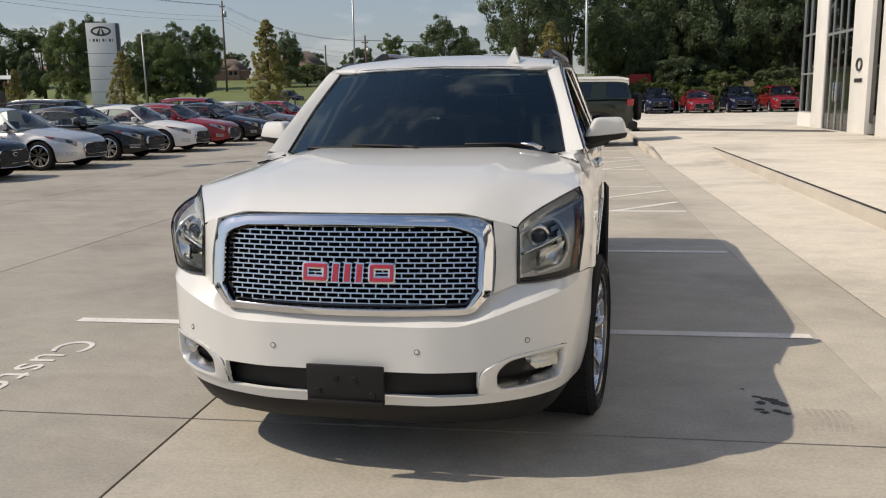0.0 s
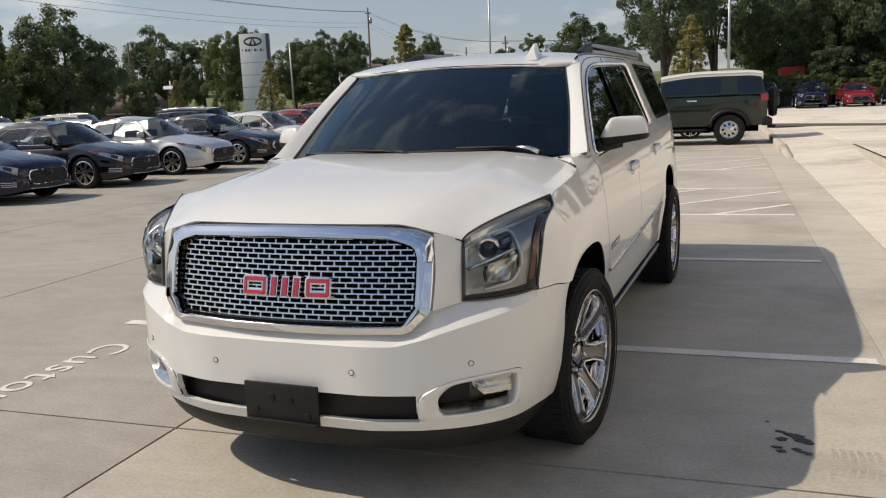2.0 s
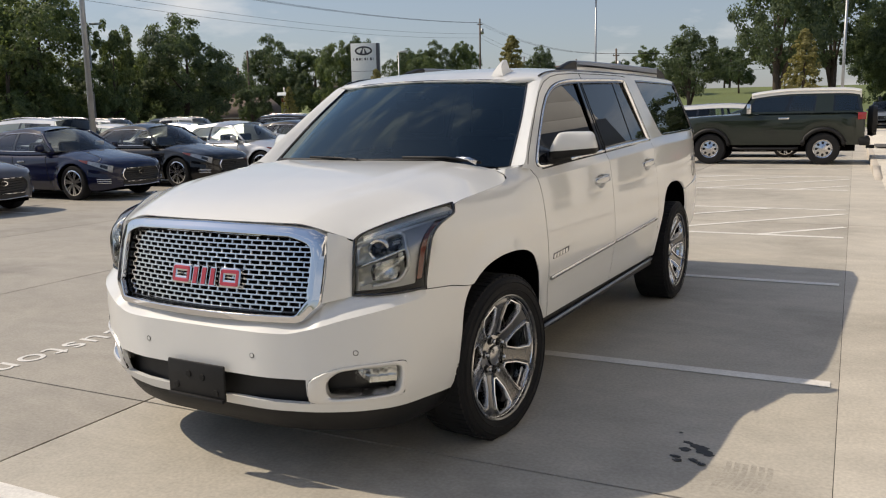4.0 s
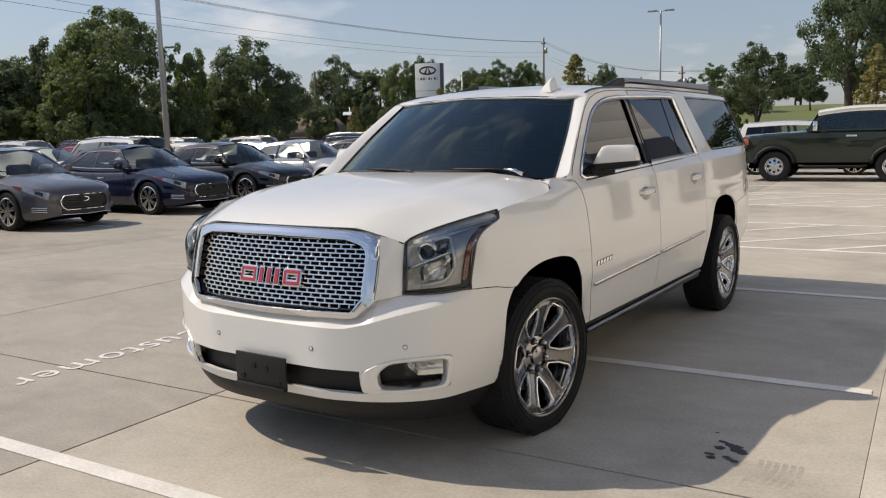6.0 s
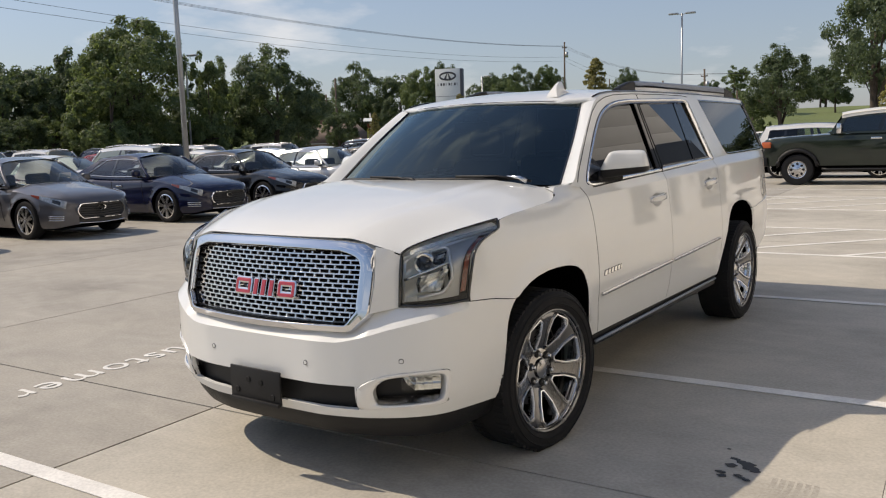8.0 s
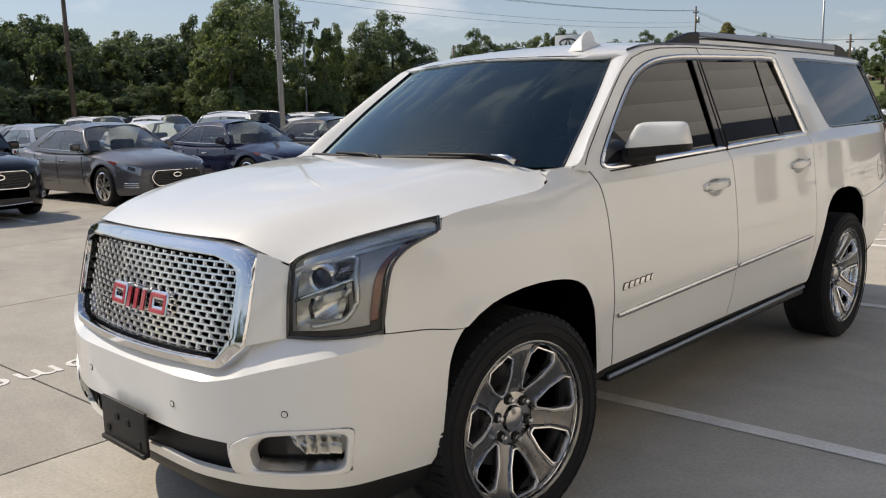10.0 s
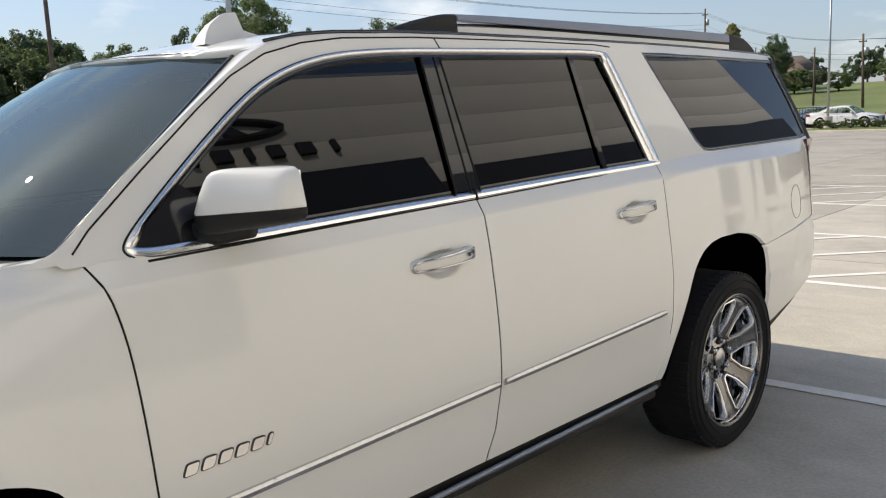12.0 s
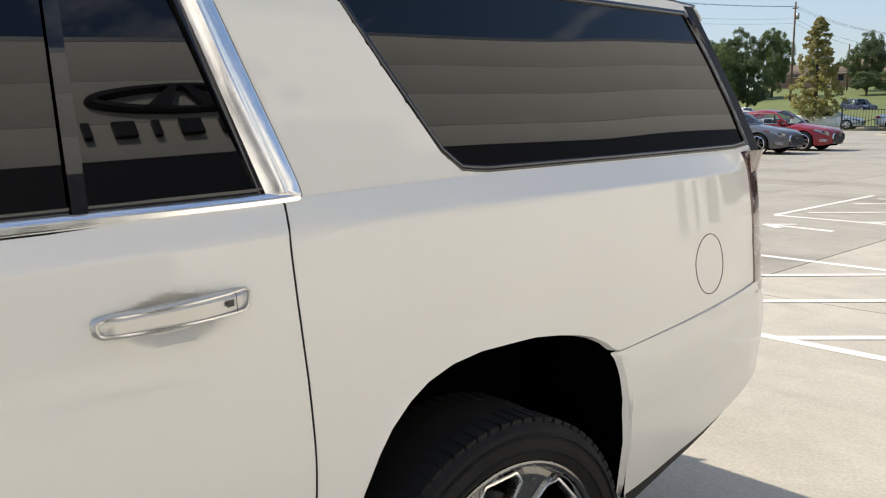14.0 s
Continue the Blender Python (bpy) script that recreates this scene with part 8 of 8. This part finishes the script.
island("planting_island", -16.8, 47.5, -2.0, 51.6, "grass planting island with pale concrete kerb")
island("planting_island", -34.0, 64.8, -21.0, 70.5, "grass strip with pale concrete kerb")
fence = thing("railing", "black iron railing beside the drive", "fence")
for k in range(27):
    u, v = -22.9 + 0.17 * k, 58.4 + 0.055 * k
    post = k in (0, 26)
    part("post" if post else "baluster", lot_box(u - (0.06 if post else 0.012), v - 0.012, 0.1, u + (0.06 if post else 0.012), v + 0.012, 1.7 if post else 1.45), BLACKIRON, fence)
for z0, z1 in ((0.3, 0.3), (1.4, 1.4), (0.32, 1.38)):
    part("rail" if z0 == z1 else "brace", tube([lot(-22.9, 58.4, z0), lot(-18.5, 59.8, z1)], 0.025, 6), BLACKIRON, fence)

# ---- road, lawn bank, houses ----
road = part("road", sheet(lambda a, b: lot(-160 + 260 * a, 77 + 5.5 * b - 0.0 * a, 0.0) + Vector((0, 0, -0.06 + 0.0 * b)), steps(20), steps(2)), ASPHALT)
tagged(road, "pale asphalt road beyond the lot", "road", kind="structure")


def build_house(w, d, h):
    ho = thing("house", "single-storey brick house with brown hipped shingle roof", "house", "houses across the road")
    part("wall", box(-w / 2, -d / 2, -0.5, w / 2, d / 2, h), BRICKWALL, ho)
    bm = bmesh.new()
    e = 0.5
    a = [bm.verts.new(p) for p in ((-w / 2 - e, -d / 2 - e, h), (w / 2 + e, -d / 2 - e, h), (w / 2 + e, d / 2 + e, h), (-w / 2 - e, d / 2 + e, h), (-w / 2 + d * 0.4, 0, h + d * 0.36), (w / 2 - d * 0.4, 0, h + d * 0.36))]
    for q in ((0, 1, 5, 4), (2, 3, 4, 5), (1, 2, 5), (3, 0, 4), (3, 2, 1, 0)):
        bm.faces.new([a[i] for i in q])
    part("roof", bm, SHINGLE, ho, angle=5)
    bm = bmesh.new()
    g = [bm.verts.new(p) for p in ((w * 0.1, -d / 2 - 1.2, h), (w * 0.38, -d / 2 - 1.2, h), (w * 0.24, -d / 2 - 1.2, h + 1.8), (w * 0.1, 0, h + 0.2), (w * 0.38, 0, h + 0.2), (w * 0.24, 0, h + 1.8))]
    for q in ((0, 1, 2), (0, 2, 5, 3), (2, 1, 4, 5)):
        bm.faces.new([g[i] for i in q])
    part("gable", bm, SHINGLE, ho, angle=5)
    part("porch_wall", box(w * 0.12, -d / 2 - 1.1, -0.5, w * 0.36, -d / 2, h), BRICKWALL, ho)
    for x in (-0.38, -0.16, 0.18, 0.28):
        part("window", box(w * x - 0.55, -d / 2 - (1.14 if x > 0.1 else 0.04), 0.9, w * x + 0.55, -d / 2 - (1.1 if x > 0.1 else 0), 2.2), HOUSEGLASS, ho)
        part("window_frame", box(w * x - 0.65, -d / 2 - (1.13 if x > 0.1 else 0.03), 0.8, w * x + 0.65, -d / 2 - (1.1 if x > 0.1 else 0), 0.9), TRIMWHITE, ho)
    part("fascia", box(-w / 2 - e, -d / 2 - e - 0.03, h - 0.16, w / 2 + e, -d / 2 - e, h), TRIMWHITE, ho)
    part("chimney", box(w * -0.2, 0.4, h, w * -0.2 + 0.8, 1.2, h + d * 0.36 + 0.8), BRICKWALL, ho)
    return ho


h0 = build_house(17, 10, 2.6)
spots = [(-51.0, 142.0, 10), (-62.8, 139.0, 16), (-104, 152, 32), (-41, 184, 2), (-122, 132, 42), (-89, 118, 38), (-57.0, 65.0, 36)]
for k, (u, v, a) in enumerate(spots):
    m = lot_pose(u, v, height(u, v) + 0.3, a) @ Matrix.Diagonal((0.7, 0.7, 0.75, 1))
    if k == 0:
        h0.matrix_world = m
    else:
        copy_thing(h0, m)
# red and black commercial unit glimpsed behind the far row
shop = thing("commercial_unit", "dark building with bright red cladding behind the shrubs", "building")
part("wall", lot_box(1.5, 62.0, 0, 5.5, 66.0, 2.1), SIGNDARK, shop)
part("cladding", lot_box(3.2, 61.95, 2.1, 4.8, 66.0, 2.9), REDCLAD, shop)
part("band", lot_box(1.6, 61.9, 1.7, 5.4, 61.95, 1.85), TRIMWHITE, shop)
tan = thing("tan_building", "tan rendered building behind the trees", "building")
part("wall", lot_box(13, 86, 0, 34, 96, 5.4), TANWALL, tan)
part("roof_edge", lot_box(12.8, 85.8, 5.4, 34.2, 96.2, 5.7), FRAMEALU, tan)

# ---- pylon sign ----
sign = thing("pylon_sign", "pale grey-white dealership pylon sign with emblem", "sign")
S = lot_pose(-41.8, 63.5, 0.0, 16)
sign.matrix_world = S
part("panel", box(-1.25, -0.10, 0.0, 1.25, 0.10, 8.3, 0.02), SIGNGREY, sign)
part("edge", box(1.25, -0.25, 0.0, 1.52, 0.25, 8.25, 0.02), SIGNDARK, sign)
for k in range(1, 6):
    part("seam", box(-1.25, -0.106, 1.1 * k + 0.2, 1.25, -0.10, 1.1 * k + 0.23), SIGNDARK, sign)
part("emblem", ring([(0.85 * math.cos(k * math.tau / 32), 7.6 + 0.42 * math.sin(k * math.tau / 32)) for k in range(32)], 0.16, lambda x, z, h: Vector((x, -0.10 - h, z)), 0.06, 0.0), SIGNDARK, sign)
for s in (1, -1):
    part("emblem_blade", prism([(s * 0.02, 7.9), (s * 0.10, 7.82), (s * 0.40, 7.27), (s * 0.14, 7.25)], 0.05, lambda x, z, h: Vector((x, -0.10 - h, z))), SIGNDARK, sign)
for k in range(8):
    w = 0.05 if k in (0, 3, 5, 7) else 0.16
    part("letter_block", box(-1.0 + 0.27 * k, -0.12, 6.72, -1.0 + 0.27 * k + w, -0.10, 6.95), SIGNDARK, sign)

# ---- poles and wires ----
def lamp_pole(u, v, h, z=0.0, base=True, heads=2, turn=0):
    p = thing("street_lamp", "tall grey steel lot light with flat heads", "street lamp", "lot lights", lot_pose(u, v, z, turn))
    part("mast", tube([(0, 0, 0), (0, 0, h)], [0.085, 0.06], 10), GALV, p)
    if base:
        part("footing", lathe([(0.0, 0.30), (0.75, 0.30), (0.80, 0.26), (0.80, 0.0)], 20, axis="z"), KERBMAT, p)
    for s in ((1, -1) if heads == 2 else (1,)):
        part("arm", tube([(0, 0, h - 0.1), (s * 0.3, 0, h - 0.02)], 0.03, 6), GALV, p)
        part("lamp_head", box(min(s * 0.25, s * 0.95), -0.17, h - 0.06, max(s * 0.25, s * 0.95), 0.17, h + 0.05, 0.03), GALV, p)
    return p


lamp_pole(-19.05, 11.7, 9.8, turn=60)
lamp_pole(-17.45, 56.5, 10.1, turn=10)
lamp_pole(-45.7, 35.2, 7.9, turn=10)
lamp_pole(-0.6, 42.5, 7.6, 0.1, turn=5)
lamp_pole(-37.9, 63.2, 7.3, turn=0, heads=1)


def wood_pole(u, v, h, lean=0.0):
    p = thing("utility_pole", "weathered wooden utility pole carrying wires", "utility pole", "utility poles", lot_pose(u, v, height(u, v)))
    part("pole", tube([(0, 0, -0.3), (lean, 0, h)], [0.16, 0.11], 9), WOODPOLE, p)
    part("crossarm", box(-0.4 + lean, -0.05, h - 0.9, 0.4 + lean, 0.05, h - 0.78), WOODPOLE, p)
    for x in (-0.35, 0.0, 0.35):
        part("insulator", tube([(x + lean, 0, h - 0.78), (x + lean, 0, h - 0.62)], 0.04, 6), GALV, p)
    part("transformer", tube([(0.35 + lean, 0, h - 2.3), (0.35 + lean, 0, h - 1.5)], 0.22, 10), GALV, p)
    return p


POLES = [(-46.0, -32.0, 13.5), (-50.0, 20.5, 13.5), (-51.6, 113.2, 13.0), (-26.6, 98.5, 8.0), (22.0, 104.0, 10.5)]
for u, v, h in POLES:
    wood_pole(u, v, h, random.uniform(-0.3, 0.3))
for u, v, h in ((-64, 72.0, 7.5), (-56, 64.0, 8.5), (-50.5, 42.0, 8.5), (-33.3, 103.0, 6.8), (-24.4, 105.0, 5.0), (-50.3, 128.7, 6.7)):
    p = thing("utility_pole", "plain weathered wooden pole", "utility pole", "utility poles", lot_pose(u, v, height(u, v)))
    part("pole", tube([(0, 0, -0.3), (0, 0, h)], [0.14, 0.09], 8), WOODPOLE, p)
wires = thing("overhead_wires", "thin sagging overhead power lines", "wires")
for (u0, v0, h0_), (u1, v1, h1_) in zip(POLES, POLES[1:]):
    for dx, dz in ((-0.35, -0.6), (0.35, -0.6), (0.0, -0.6), (0.0, -2.2), (0.1, -2.8)):
        a, b = lot(u0 + dx, v0, height(u0, v0) + h0_ + dz), lot(u1 + dx, v1, height(u1, v1) + h1_ + dz)
        part("wire", tube([a.lerp(b, t) - Vector((0, 0, 5.2 * t * (1 - t))) for t in steps(16)], 0.013, 5), WIRE, wires)
# school-zone beacon
bc = thing("beacon_sign", "yellow-green crossing sign with solar beacon on a post", "sign", "", lot_pose(-49.0, 60.5, 0, 30))
part("post", tube([(0, 0, 0), (0, 0, 4.4)], 0.05, 8), GALV, bc)
part("plate", box(-0.35, -0.03, 1.6, 0.35, 0.0, 2.7), mat("sign_lime", (0.45, 0.5, 0.08), 0.5), bc)
part("plate_text", box(-0.22, -0.035, 1.9, 0.22, -0.03, 2.4), TRIMWHITE, bc)
part("beacon", box(-0.3, -0.1, 3.0, 0.3, 0.1, 3.4, 0.05), AMBER, bc)
part("solar_panel", box(-0.4, -0.3, 4.2, 0.4, 0.3, 4.26), SIGNGREY, bc).rotation_euler = (0.5, 0, 0)
